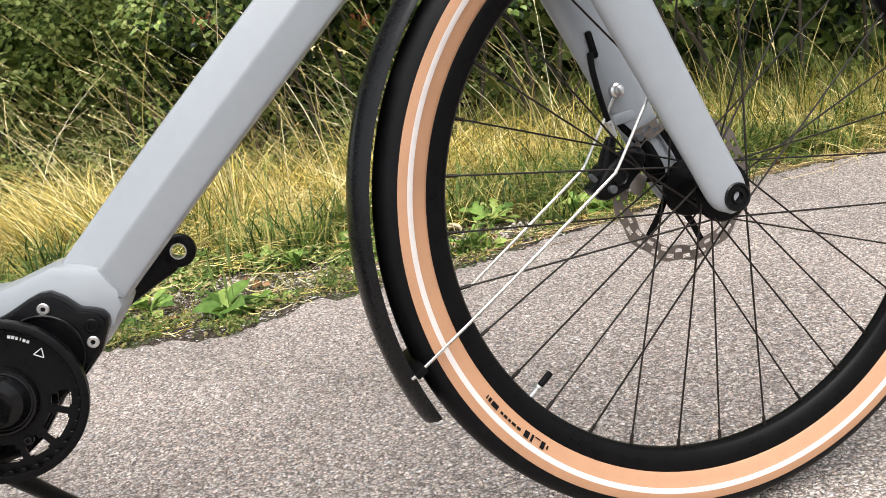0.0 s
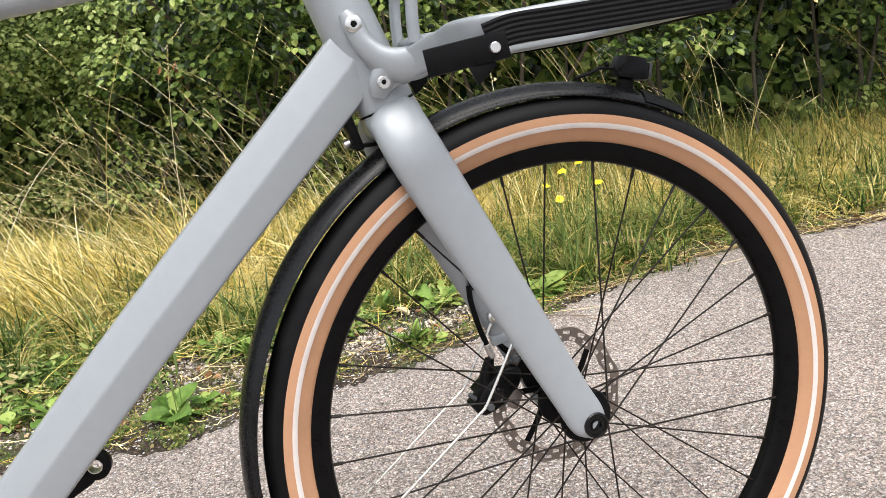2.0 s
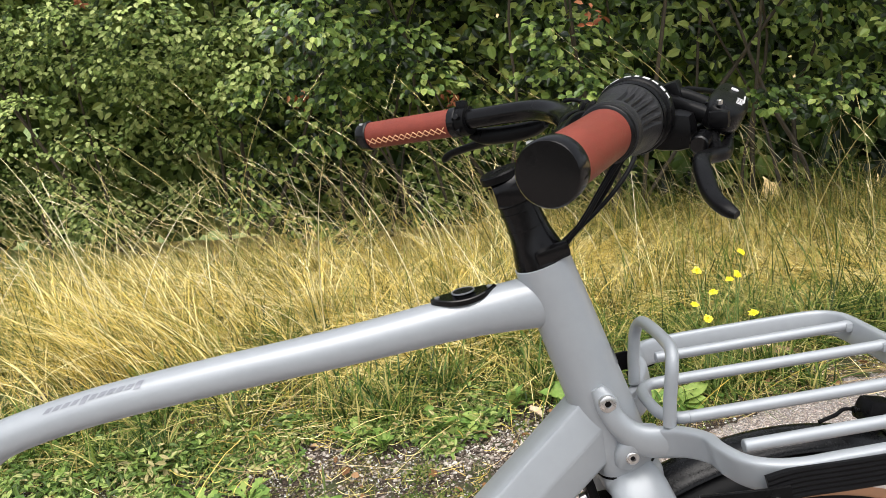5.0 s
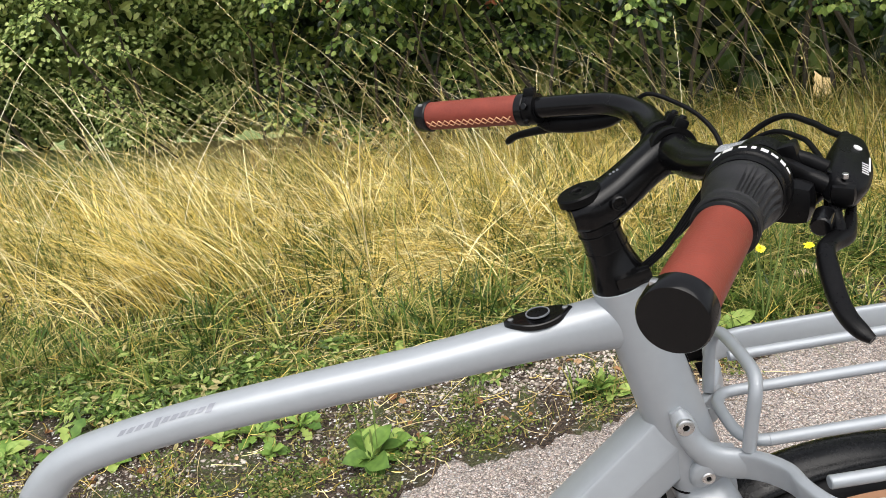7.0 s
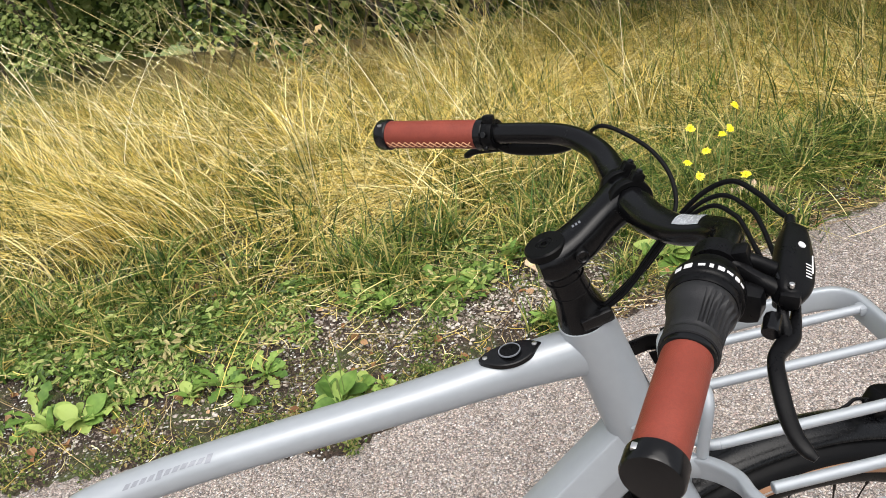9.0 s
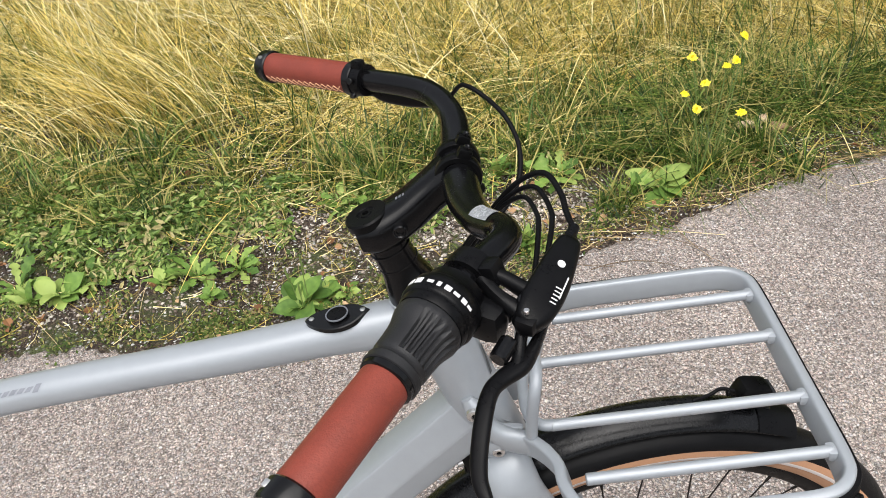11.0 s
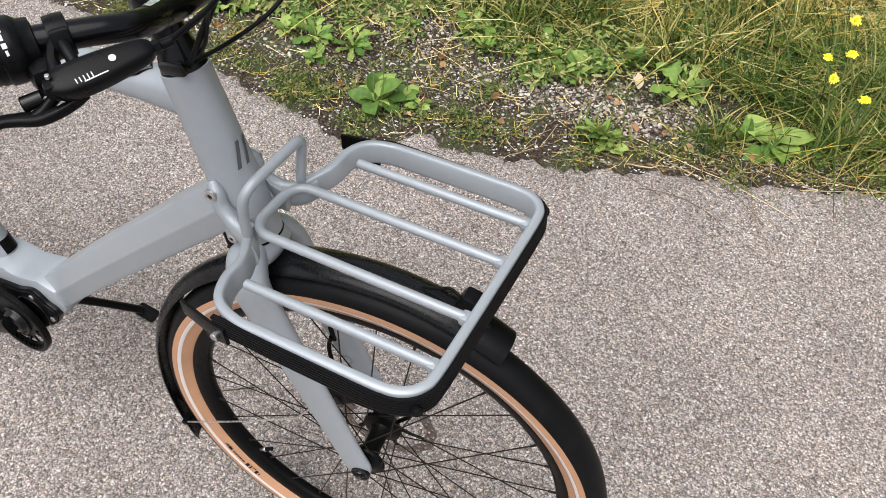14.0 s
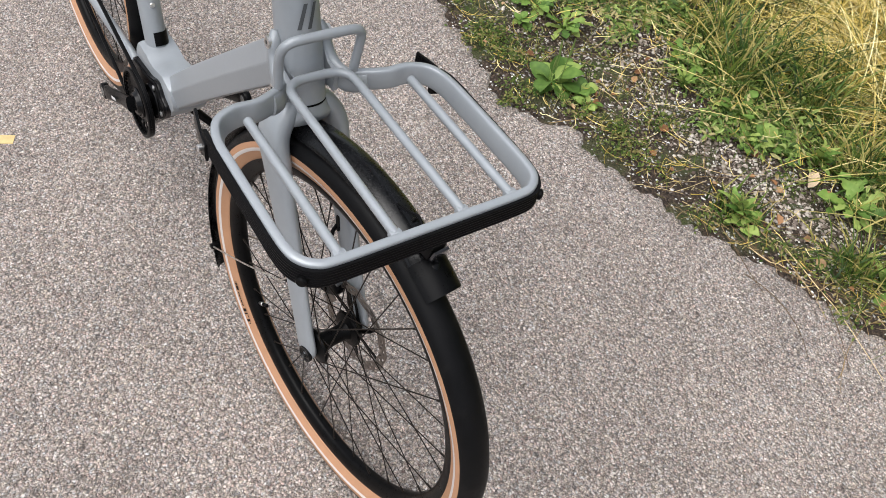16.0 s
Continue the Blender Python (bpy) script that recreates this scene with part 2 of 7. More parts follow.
def scatter_mesh(name, verts, quads, mat, tris=None, smooth=True):
    """One mesh from numpy arrays: for what is too much for lists."""
    me = bpy.data.meshes.new(name)
    faces = [(quads, 4)] + ([(tris, 3)] if tris is not None and len(tris) else [])
    me.vertices.add(len(verts))
    me.vertices.foreach_set("co", np.asarray(verts, np.float32).ravel())
    idx = np.concatenate([f.ravel() for f, _ in faces]).astype(np.int32)
    tot = np.concatenate([np.full(len(f), k) for f, k in faces]).astype(np.int32)
    me.loops.add(len(idx))
    me.loops.foreach_set("vertex_index", idx)
    me.polygons.add(len(tot))
    me.polygons.foreach_set("loop_start", np.concatenate([[0], np.cumsum(tot)[:-1]]).astype(np.int32))
    me.polygons.foreach_set("use_smooth", np.full(len(tot), smooth))
    me.materials.append(mat)
    me.update(calc_edges=True)
    me.validate()
    return me


# ---------------------------------------------------------------- ground
EDGE = [(-400, 1.2), (-6, 0.98), (-2, 0.93), (-1.4, 0.92), (-1.15, 0.93), (-0.92, 0.88), (-0.75, 0.865), (-0.6, 0.83), (-0.5, 0.88), (-0.42, 0.95),
        (-0.33, 0.93), (-0.2, 0.97), (-0.05, 1.0), (0.05, 1.05), (0.17, 1.1), (0.42, 1.18), (0.6, 1.25), (0.8, 1.32), (1.1, 1.36), (1.4, 1.34),
        (2, 1.4), (6, 1.6), (400, 8.0)]
EX, EY = np.array(EDGE).T
rng = np.random.default_rng(7)


def edge_at(x):
    """Where the asphalt ends towards the verge."""
    return np.interp(x, EX, EY)


def smooth01(v):
    v = np.clip(v, 0, 1)
    return v * v * (3 - 2 * v)


def wobble(x, y, f, k):
    return np.sin(x * f + k) * np.cos(y * f * 1.31 + 2.1 * k) + 0.5 * np.sin(x * f * 2.3 - 1.7 * k + y * f) + 0.3 * np.cos(y * f * 4.1 + x * f * 3.3)


def hedge_line(x):
    """The foot of the hedge, which comes nearer to the path towards the right."""
    return np.interp(x, [-5, -2.6, -1.0, 0.0, 1.0, 2.0, 3.0, 6.0], [4.6, 4.0, 3.6, 3.2, 2.9, 2.6, 2.45, 2.6])


def ground_z(x, y):
    """The height of the soil: flush with the asphalt at its edge, then falling to a shallow dip in front of the hedge and away behind it."""
    d = y - edge_at(x)
    z = np.where(d < -0.05, -0.05, -0.012 - 0.045 * smooth01(d / 0.4) - 0.10 * np.clip(d - 0.45, 0, 3.5))
    z = z - 0.35 * np.clip(y - hedge_line(x) - 1.3, 0, 4)
    return z + np.where((d > 0) & (y < 12), 0.007 * wobble(x, y, 9.0, 1.0) * smooth01(d / 0.3), 0)


def axis_steps(lo, hi, step, reach):
    out, v, s = [], hi, step
    while v < reach:
        s *= 1.35
        v += s
        out.append(v)
    left, v, s = [], lo, step
    while v > -reach:
        s *= 1.35
        v -= s
        left.append(v)
    return np.array(left[::-1] + list(np.arange(lo, hi + step / 2, step)) + out)


def grid_mesh(name, xs, ys, zf, mat):
    X, Y = np.meshgrid(xs, ys)
    v = np.c_[X.ravel(), Y.ravel(), zf(X.ravel(), Y.ravel())]
    n, m = len(xs), len(ys)
    i = (np.arange(m - 1)[:, None] * n + np.arange(n - 1)[None]).ravel()
    return scatter_mesh(name, v, np.c_[i, i + 1, i + n + 1, i + n], mat)


def soil_material():
    m = bpy.data.materials.new("gravelly_soil")
    m.use_nodes = True
    n, l = m.node_tree.nodes, m.node_tree.links
    b = n["Principled BSDF"]
    co = n.new("ShaderNodeTexCoord")
    sep = n.new("ShaderNodeSeparateXYZ")
    l.new(co.outputs["Object"], sep.inputs[0])
    vor = n.new("ShaderNodeTexVoronoi")
    vor.inputs["Scale"].default_value = 170
    l.new(co.outputs["Object"], vor.inputs["Vector"])
    tone = n.new("ShaderNodeValToRGB")
    for e, (p, c) in zip((tone.color_ramp.elements[0], tone.color_ramp.elements[1], tone.color_ramp.elements.new(0.62), tone.color_ramp.elements.new(0.85)),
                         ((0.0, (0.017, 0.011, 0.0075)), (1.0, (0.22, 0.17, 0.13)), (0.62, (0.052, 0.034, 0.023)), (0.9, (0.105, 0.074, 0.053)))):
        e.position, e.color = p, (*c, 1)
    pick = n.new("ShaderNodeSeparateColor")
    l.new(vor.outputs["Color"], pick.inputs[0]), l.new(pick.outputs[0], tone.inputs[0])
    moss = n.new("ShaderNodeTexNoise")
    moss.inputs["Scale"].default_value, moss.inputs["Detail"].default_value = 7, 5
    l.new(co.outputs["Object"], moss.inputs["Vector"])
    mr = n.new("ShaderNodeMapRange")
    mr.inputs["From Min"].default_value, mr.inputs["From Max"].default_value = 0.5, 0.68
    l.new(moss.outputs[0], mr.inputs["Value"])
    mix = n.new("ShaderNodeMix")
    mix.data_type = "RGBA"
    l.new(mr.outputs[0], mix.inputs["Factor"]), l.new(tone.outputs[0], mix.inputs[6])
    mix.inputs[7].default_value = (0.06, 0.075, 0.022, 1)
    far = n.new("ShaderNodeMapRange")
    far.inputs["From Min"].default_value, far.inputs["From Max"].default_value = 3.7, 4.1
    l.new(sep.outputs["Y"], far.inputs["Value"])
    field = n.new("ShaderNodeMix")
    field.data_type = "RGBA"
    l.new(far.outputs[0], field.inputs["Factor"]), l.new(mix.outputs[2], field.inputs[6])
    lawn = n.new("ShaderNodeMapRange")
    lawn.inputs["From Min"].default_value, lawn.inputs["From Max"].default_value = -1.5, -2.5
    l.new(sep.outputs["X"], lawn.inputs["Value"])
    crop = n.new("ShaderNodeMix")
    crop.data_type = "RGBA"
    l.new(lawn.outputs[0], crop.inputs["Factor"])
    crop.inputs[6].default_value, crop.inputs[7].default_value = (0.62, 0.45, 0.20, 1), (0.20, 0.27, 0.09, 1)
    l.new(crop.outputs[2], field.inputs[7])
    l.new(field.outputs[2], b.inputs["Base Color"])
    b.inputs["Roughness"].default_value = 0.95
    bn = n.new("ShaderNodeBump")
    bn.inputs["Strength"].default_value, bn.inputs["Distance"].default_value = 1.0, 0.008
    l.new(vor.outputs["Distance"], bn.inputs["Height"])
    bn.invert = True
    l.new(bn.outputs[0], b.inputs["Normal"])
    return m


def asphalt_material():
    """Worn asphalt: pale and pinkish chippings of a few millimetres in a grey binder."""
    m = bpy.data.materials.new("worn_asphalt")
    m.use_nodes = True
    n, l = m.node_tree.nodes, m.node_tree.links
    b = n["Principled BSDF"]
    co = n.new("ShaderNodeTexCoord")
    warp = n.new("ShaderNodeTexNoise")
    warp.inputs["Scale"].default_value = 60
    l.new(co.outputs["Object"], warp.inputs["Vector"])
    shift = n.new("ShaderNodeMix")
    shift.data_type = "VECTOR"
    shift.inputs["Factor"].default_value = 0.011
    l.new(co.outputs["Object"], shift.inputs[4]), l.new(warp.outputs["Color"], shift.inputs[5])
    vor, small, chips = n.new("ShaderNodeTexVoronoi"), n.new("ShaderNodeTexVoronoi"), n.new("ShaderNodeTexVoronoi")
    vor.inputs["Scale"].default_value, small.inputs["Scale"].default_value, chips.inputs["Scale"].default_value = 250, 600, 140
    for v in (vor, small, chips):
        l.new(shift.outputs[1], v.inputs["Vector"])
    tone = n.new("ShaderNodeValToRGB")
    stops = ((0.0, (0.05, 0.042, 0.037)), (0.24, (0.165, 0.142, 0.128)), (0.52, (0.325, 0.285, 0.257)), (0.78, (0.49, 0.437, 0.395)), (1.0, (0.71, 0.655, 0.595)))
    while len(tone.color_ramp.elements) < len(stops):
        tone.color_ramp.elements.new(0.5)
    for e, (p, c) in zip(tone.color_ramp.elements, stops):
        e.position, e.color = p, (*c, 1)
    pick, pick2, pick3 = n.new("ShaderNodeSeparateColor"), n.new("ShaderNodeSeparateColor"), n.new("ShaderNodeSeparateColor")
    l.new(vor.outputs["Color"], pick.inputs[0]), l.new(small.outputs["Color"], pick2.inputs[0]), l.new(chips.outputs["Color"], pick3.inputs[0])
    mixv = n.new("ShaderNodeMix")
    mixv.inputs["Factor"].default_value = 0.44
    l.new(pick.outputs[0], mixv.inputs[2]), l.new(pick2.outputs[0], mixv.inputs[3])
    l.new(mixv.outputs[0], tone.inputs[0])
    rare, inside, chip = n.new("ShaderNodeMapRange"), n.new("ShaderNodeMapRange"), n.new("ShaderNodeMath")
    rare.inputs["From Min"].default_value, rare.inputs["From Max"].default_value = 0.80, 0.84
    inside.inputs["From Min"].default_value, inside.inputs["From Max"].default_value = 0.42, 0.32
    l.new(pick3.outputs[0], rare.inputs["Value"]), l.new(chips.outputs["Distance"], inside.inputs["Value"])
    chip.operation = "MULTIPLY"
    l.new(rare.outputs[0], chip.inputs[0]), l.new(inside.outputs[0], chip.inputs[1])
    pale = n.new("ShaderNodeMix")
    pale.data_type = "RGBA"
    l.new(chip.outputs[0], pale.inputs["Factor"]), l.new(tone.outputs[0], pale.inputs[6])
    pale.inputs[7].default_value = (0.64, 0.60, 0.56, 1)
    tint, coloured = n.new("ShaderNodeValToRGB"), n.new("ShaderNodeVectorMath")
    hues = ((0.0, (1.08, 0.97, 0.94)), (0.3, (0.98, 1.0, 1.02)), (0.6, (1.06, 1.0, 0.91)), (0.8, (0.91, 1.0, 1.09)), (1.0, (1.14, 0.96, 0.91)))
    while len(tint.color_ramp.elements) < len(hues):
        tint.color_ramp.elements.new(0.5)
    for e, (p, c) in zip(tint.color_ramp.elements, hues):
        e.position, e.color = p, (*c, 1)
    l.new(pick.outputs[1], tint.inputs[0])
    coloured.operation = "MULTIPLY"
    l.new(pale.outputs[2], coloured.inputs[0]), l.new(tint.outputs[0], coloured.inputs[1])
    gap = n.new("ShaderNodeMapRange")
    gap.inputs["From Min"].default_value, gap.inputs["From Max"].default_value = 0.35, 0.8
    gap.inputs["To Min"].default_value, gap.inputs["To Max"].default_value = 1.08, 0.42
    l.new(vor.outputs["Distance"], gap.inputs["Value"])
    stain = n.new("ShaderNodeTexNoise")
    stain.inputs["Scale"].default_value, stain.inputs["Detail"].default_value = 3.0, 6
    l.new(co.outputs["Object"], stain.inputs["Vector"])
    sr = n.new("ShaderNodeMapRange")
    sr.inputs["From Min"].default_value, sr.inputs["From Max"].default_value = 0.3, 0.7
    sr.inputs["To Min"].default_value, sr.inputs["To Max"].default_value = 0.86, 1.12
    l.new(stain.outputs[0], sr.inputs["Value"])
    k = n.new("ShaderNodeMath")
    k.operation = "MULTIPLY"
    l.new(gap.outputs[0], k.inputs[0]), l.new(sr.outputs[0], k.inputs[1])
    mul = n.new("ShaderNodeVectorMath")
    mul.operation = "SCALE"
    l.new(coloured.outputs[0], mul.inputs[0]), l.new(k.outputs[0], mul.inputs["Scale"])
    l.new(mul.outputs[0], b.inputs["Base Color"])
    b.inputs["Roughness"].default_value = 0.75
    bn = n.new("ShaderNodeBump")
    bn.inputs["Strength"].default_value, bn.inputs["Distance"].default_value = 0.9, 0.004
    l.new(vor.outputs["Distance"], bn.inputs["Height"])
    bn.invert = True
    l.new(bn.outputs[0], b.inputs["Normal"])
    return m


SOIL, ASPHALT = soil_material(), asphalt_material()
ground = new("ground", grid_mesh("ground", axis_steps(-3.2, 3.2, 0.04, 400), axis_steps(0.5, 4.2, 0.04, 400), ground_z, SOIL))
tagged(ground, "brown gravelly soil verge with a pale field beyond", "ground", kind="structure")

xs = axis_steps(-3.0, 3.0, 0.012, 380)
rag = 0.012 * wobble(xs, xs * 0.7, 23.0, 0.4) + 0.008 * wobble(xs, xs * 1.9, 71.0, 2.0)
depth = np.array([0.0, 0.001, 0.010, 0.03, 0.08, 0.2, 0.4, 0.8, 1.5, 2.6, 4.2])
X = np.repeat(xs[None], len(depth), 0)
Y = (edge_at(xs) + np.where(np.abs(xs) < 3.2, rag, 0))[None] - depth[:, None]
Z = np.repeat(np.array([-0.05, -0.012, -0.003, 0, 0, 0, 0, 0, 0, 0, 0])[:, None], len(xs), 1)
i = (np.arange(len(depth) - 1)[:, None] * len(xs) + np.arange(len(xs) - 1)[None]).ravel()
road = new("road", scatter_mesh("road", np.c_[X.ravel(), Y.ravel(), Z.ravel()], np.c_[i, i + len(xs), i + len(xs) + 1, i + 1], ASPHALT))
tagged(road, "worn grey-pink asphalt path with pale chippings and a ragged edge", "path", kind="structure")


# ---------------------------------------------------------------- plants
def blade_arrays(x, y, z, h, w, lean, turn, K=4, curl=1.8, droop=0.35, taper=0.6, reach=0.55):
    """Tapered curving ribbons, all at once: vertices, quads and tip triangles."""
    n = len(x)
    lean = np.minimum(lean, reach / h)
    s = np.linspace(0, 1, K + 1)[None]
    out = lean[:, None] * h[:, None] * s ** curl
    px = x[:, None] + out * np.cos(turn)[:, None]
    py = y[:, None] + out * np.sin(turn)[:, None]
    pz = z[:, None] + h[:, None] * (s - droop * np.minimum(lean, 1.6)[:, None] * s ** 2.4)
    face = turn + np.pi / 2 + rng.uniform(-0.9, 0.9, n)
    ww = w[:, None] * np.maximum(1 - s, 0) ** taper * 0.5
    dx, dy = np.cos(face)[:, None] * ww, np.sin(face)[:, None] * ww
    L = np.stack([px - dx, py - dy, pz], -1)[:, :K]
    R = np.stack([px + dx, py + dy, pz], -1)[:, :K]
    tip = np.stack([px, py, pz], -1)[:, K:]
    v = np.concatenate([np.stack([L, R], 2).reshape(n, 2 * K, 3), tip], 1)
    b = (np.arange(n) * (2 * K + 1))[:, None]
    k = np.arange(K - 1)[None] * 2
    q = np.stack([b + k, b + k + 1, b + k + 3, b + k + 2], -1).reshape(-1, 4)
    t = np.concatenate([b + 2 * K - 2, b + 2 * K - 1, b + 2 * K], 1)
    return v.reshape(-1, 3), q, t, (px, py, pz)


def stack(parts):
    V, Q, T, k = [], [], [], 0
    for v, q, t in parts:
        V.append(v), Q.append(q + k), T.append(t + k)
        k += len(v)
    return np.concatenate(V), np.concatenate(Q), np.concatenate(T)


GREEN = leafy("green_grass", [(0.0, (0.028, 0.050, 0.010)), (0.36, (0.080, 0.122, 0.020)), (0.58, (0.165, 0.205, 0.037)), (0.80, (0.34, 0.31, 0.077)), (1.0, (0.60, 0.50, 0.176))], 0.45, 0.18, scale=4.0)
LUSH = leafy("fresh_grass", [(0.0, (0.018, 0.041, 0.008)), (0.35, (0.057, 0.114, 0.018)), (0.58, (0.125, 0.190, 0.034)), (0.74, (0.222, 0.262, 0.059)), (0.86, (0.315, 0.281, 0.089)), (1.0, (0.501, 0.427, 0.156))], 0.42, 0.22, scale=4.0, spec=0.25)
HERB = leafy("bushy_weed", [(0.0, (0.045, 0.080, 0.018)), (0.35, (0.12, 0.20, 0.040)), (0.65, (0.23, 0.335, 0.080)), (0.88, (0.37, 0.44, 0.14)), (1.0, (0.46, 0.40, 0.19))], 0.45, 0.25, scale=6.0, spec=0.3)
SEED = leafy("seed_heads", [(0.0, (0.12, 0.12, 0.035)), (0.25, (0.30, 0.26, 0.085)), (0.5, (0.52, 0.42, 0.165)), (0.75, (0.74, 0.62, 0.32)), (1.0, (0.92, 0.84, 0.60))], 0.5, 0.15, scale=5.0)
STRAW = leafy("dry_grass", [(0.0, (0.075, 0.08, 0.012)), (0.18, (0.26, 0.205, 0.037)), (0.40, (0.58, 0.42, 0.088)), (0.66, (0.84, 0.65, 0.194)), (1.0, (0.97, 0.87, 0.475))], 0.5, 0.12, scale=5.0)
HEDGE = leafy("hedge_leaf", [(0.0, (0.010, 0.022, 0.006)), (0.3, (0.038, 0.074, 0.016)), (0.6, (0.13, 0.215, 0.044)), (0.85, (0.29, 0.40, 0.092)), (1.0, (0.45, 0.53, 0.15))], 0.33, 0.18, spec=0.45)
# grey-green shrub leaf, lightened further to stand for haze and light on the left
PALE = leafy("pale_leaf", [(0.0, (0.032, 0.056, 0.014)), (0.35, (0.145, 0.215, 0.054)), (0.65, (0.33, 0.42, 0.125)), (1.0, (0.58, 0.65, 0.26))], 0.4, 0.28)
WEED = leafy("weed_leaf", [(0.0, (0.065, 0.130, 0.026)), (0.5, (0.165, 0.275, 0.055)), (1.0, (0.32, 0.41, 0.11))], 0.5, 0.2, island=False, scale=30.0)
CLOVER = leafy("low_weeds", [(0.0, (0.05, 0.085, 0.018)), (0.4, (0.11, 0.17, 0.035)), (0.75, (0.22, 0.25, 0.07)), (1.0, (0.34, 0.27, 0.12))], 0.5, 0.3, scale=9.0)
HAY = leafy("old_hay", [(0.0, (0.10, 0.065, 0.035)), (0.4, (0.22, 0.15, 0.075)), (0.75, (0.40, 0.29, 0.15)), (1.0, (0.68, 0.54, 0.30))], 0.6, 0.1, scale=5.0)
WITHERED = leafy("withered_leaf", [(0.0, (0.30, 0.19, 0.11)), (0.5, (0.50, 0.36, 0.24)), (1.0, (0.66, 0.52, 0.38))], 0.7, 0.15, island=False, scale=40.0)
GRIT = leafy("brown_grit", [(0.0, (0.028, 0.020, 0.014)), (0.45, (0.080, 0.058, 0.044)), (0.75, (0.17, 0.135, 0.11)), (1.0, (0.36, 0.31, 0.26))], 0.85, 0.0, scale=12.0)
STONE = leafy("pale_stones", [(0.0, (0.12, 0.092, 0.075)), (0.4, (0.26, 0.215, 0.18)), (0.7, (0.42, 0.365, 0.315)), (1.0, (0.62, 0.57, 0.51))], 0.8, 0.0, scale=12.0)
DEAD = leafy("dead_leaf", [(0.0, (0.16, 0.075, 0.035)), (0.5, (0.33, 0.17, 0.08)), (1.0, (0.55, 0.38, 0.22))], 0.7, 0.15)
BARK = material("bark", (0.09, 0.075, 0.055), 0.85, 0.0, 0.3, 30, 0.5, 120)
YELLOW = material("yellow_petals", (0.88, 0.72, 0.02), 0.5, 0.0, 0.08, 90)
STALK = material("flower_stalk", (0.14, 0.2, 0.05), 0.6, 0.0, 0.15, 60)


def meadow_density(x, y):
    """0 on the bare gravel strip, 1 in the thick of the meadow."""
    d = y - edge_at(x)
    start = np.interp(x, [-3, -1.3, -0.9, -0.45, 0.0, 0.2, 0.4, 0.7, 3], [0.50, 0.52, 0.50, 0.50, 0.42, 0.24, 0.08, 0.0, 0.0])
    patch = 0.66 + 0.34 * np.sin(3.1 * x + 2.0 * y) * np.cos(4.3 * y - 1.2 * x)
    return smooth01((d - start) / 0.26) * patch * (y < np.interp(x, [-5, -2.6, -1.0, 0.0, 1.0, 2.0, 3.0], [4.7, 4.1, 3.75, 3.7, 3.75, 3.5, 3.2]))


def spread(n, x0, x1, y0, y1, dens=None):
    x, y = rng.uniform(x0, x1, n * 3), rng.uniform(y0, y1, n * 3)
    keep = rng.random(n * 3) < (dens(x, y) if dens else np.ones(n * 3))
    return x[keep][:n], y[keep][:n]


def clumped(n, x0, x1, y0, y1, dens, tufts, spreadr):
    tx, ty = spread(tufts, x0, x1, y0, y1, dens)
    k = rng.integers(0, len(tx), n)
    return tx[k] + rng.normal(0, spreadr, n), ty[k] + rng.normal(0, spreadr, n)


def tuft_density(x, y):
    """Coarse green tufts: thickest at the foot of the meadow and beside the nose of the bicycle."""
    d = y - edge_at(x)
    rim = np.exp(-((d - np.interp(x, [-3, -1.0, -0.5, 0.0, 0.35, 3], [0.80, 0.84, 0.82, 0.70, 0.46, 0.40])) / 0.22) ** 2)
    return meadow_density(x, y + 0.12) * np.clip(0.07 + 0.95 * rim + 0.12 * smooth01((x - 0.3) / 0.4), 0, 1)


def blades_at(x, y, h, w, lean, turn, **more):
    return blade_arrays(x, y, ground_z(x, y) - 0.006, h, w, lean, turn, **more)[:3]


# green blades: a fine low mat all through the meadow, coarse arching tufts, and short grass strewn over the gravel
parts_ = []
px, py = spread(23000, -3.4, 3.4, 0.9, 4.0, lambda x, y: meadow_density(x, y) * np.clip(1.35 - 0.28 * (y - edge_at(x)), 0.3, 1))
m = len(px)
parts_.append(blades_at(px, py, rng.uniform(0.04, 0.17, m) * (0.55 + 0.45 * smooth01((py - edge_at(px)) / 0.9)), rng.uniform(0.0028, 0.0062, m), rng.gamma(2.6, 0.36, m), rng.uniform(0, 6.28, m), K=4))
px, py = clumped(15500, -3.2, 3.4, 0.9, 3.6, tuft_density, 520, 0.036)
m = len(px)
hh = rng.uniform(0.05, 0.16, m) + smooth01((py - edge_at(px) - 0.2) / 0.7) * rng.uniform(0.0, 0.13, m)
lush_ = [blades_at(px, py, hh, rng.uniform(0.0042, 0.0098, m), rng.gamma(2.6, 0.34, m), rng.uniform(0, 6.28, m), K=5)]
px, py = clumped(5200, -3.2, 3.4, 1.4, 3.8, lambda x, y: meadow_density(x, y - np.interp(x, [-0.5, 0.3], [0.55, 0.25])), 320, 0.06)
m = len(px)
parts_.append(blades_at(px, py, rng.uniform(0.2, 0.44, m), rng.uniform(0.0026, 0.0052, m), rng.gamma(2.2, 0.3, m), rng.normal(3.1, 1.3, m), K=6, taper=0.5))
px, py = clumped(5200, -3.0, 1.2, 0.85, 2.1, lambda x, y: smooth01((y - edge_at(x)) / 0.05) * (0.25 + 0.75 * (np.sin(5.1 * x + 2) * np.cos(8.3 * y + x) > 0.1)), 520, 0.025)
m = len(px)
parts_.append(blades_at(px, py, rng.uniform(0.015, 0.06, m), rng.uniform(0.0012, 0.0030, m), rng.gamma(2.6, 0.45, m), rng.uniform(0, 6.28, m), K=3))
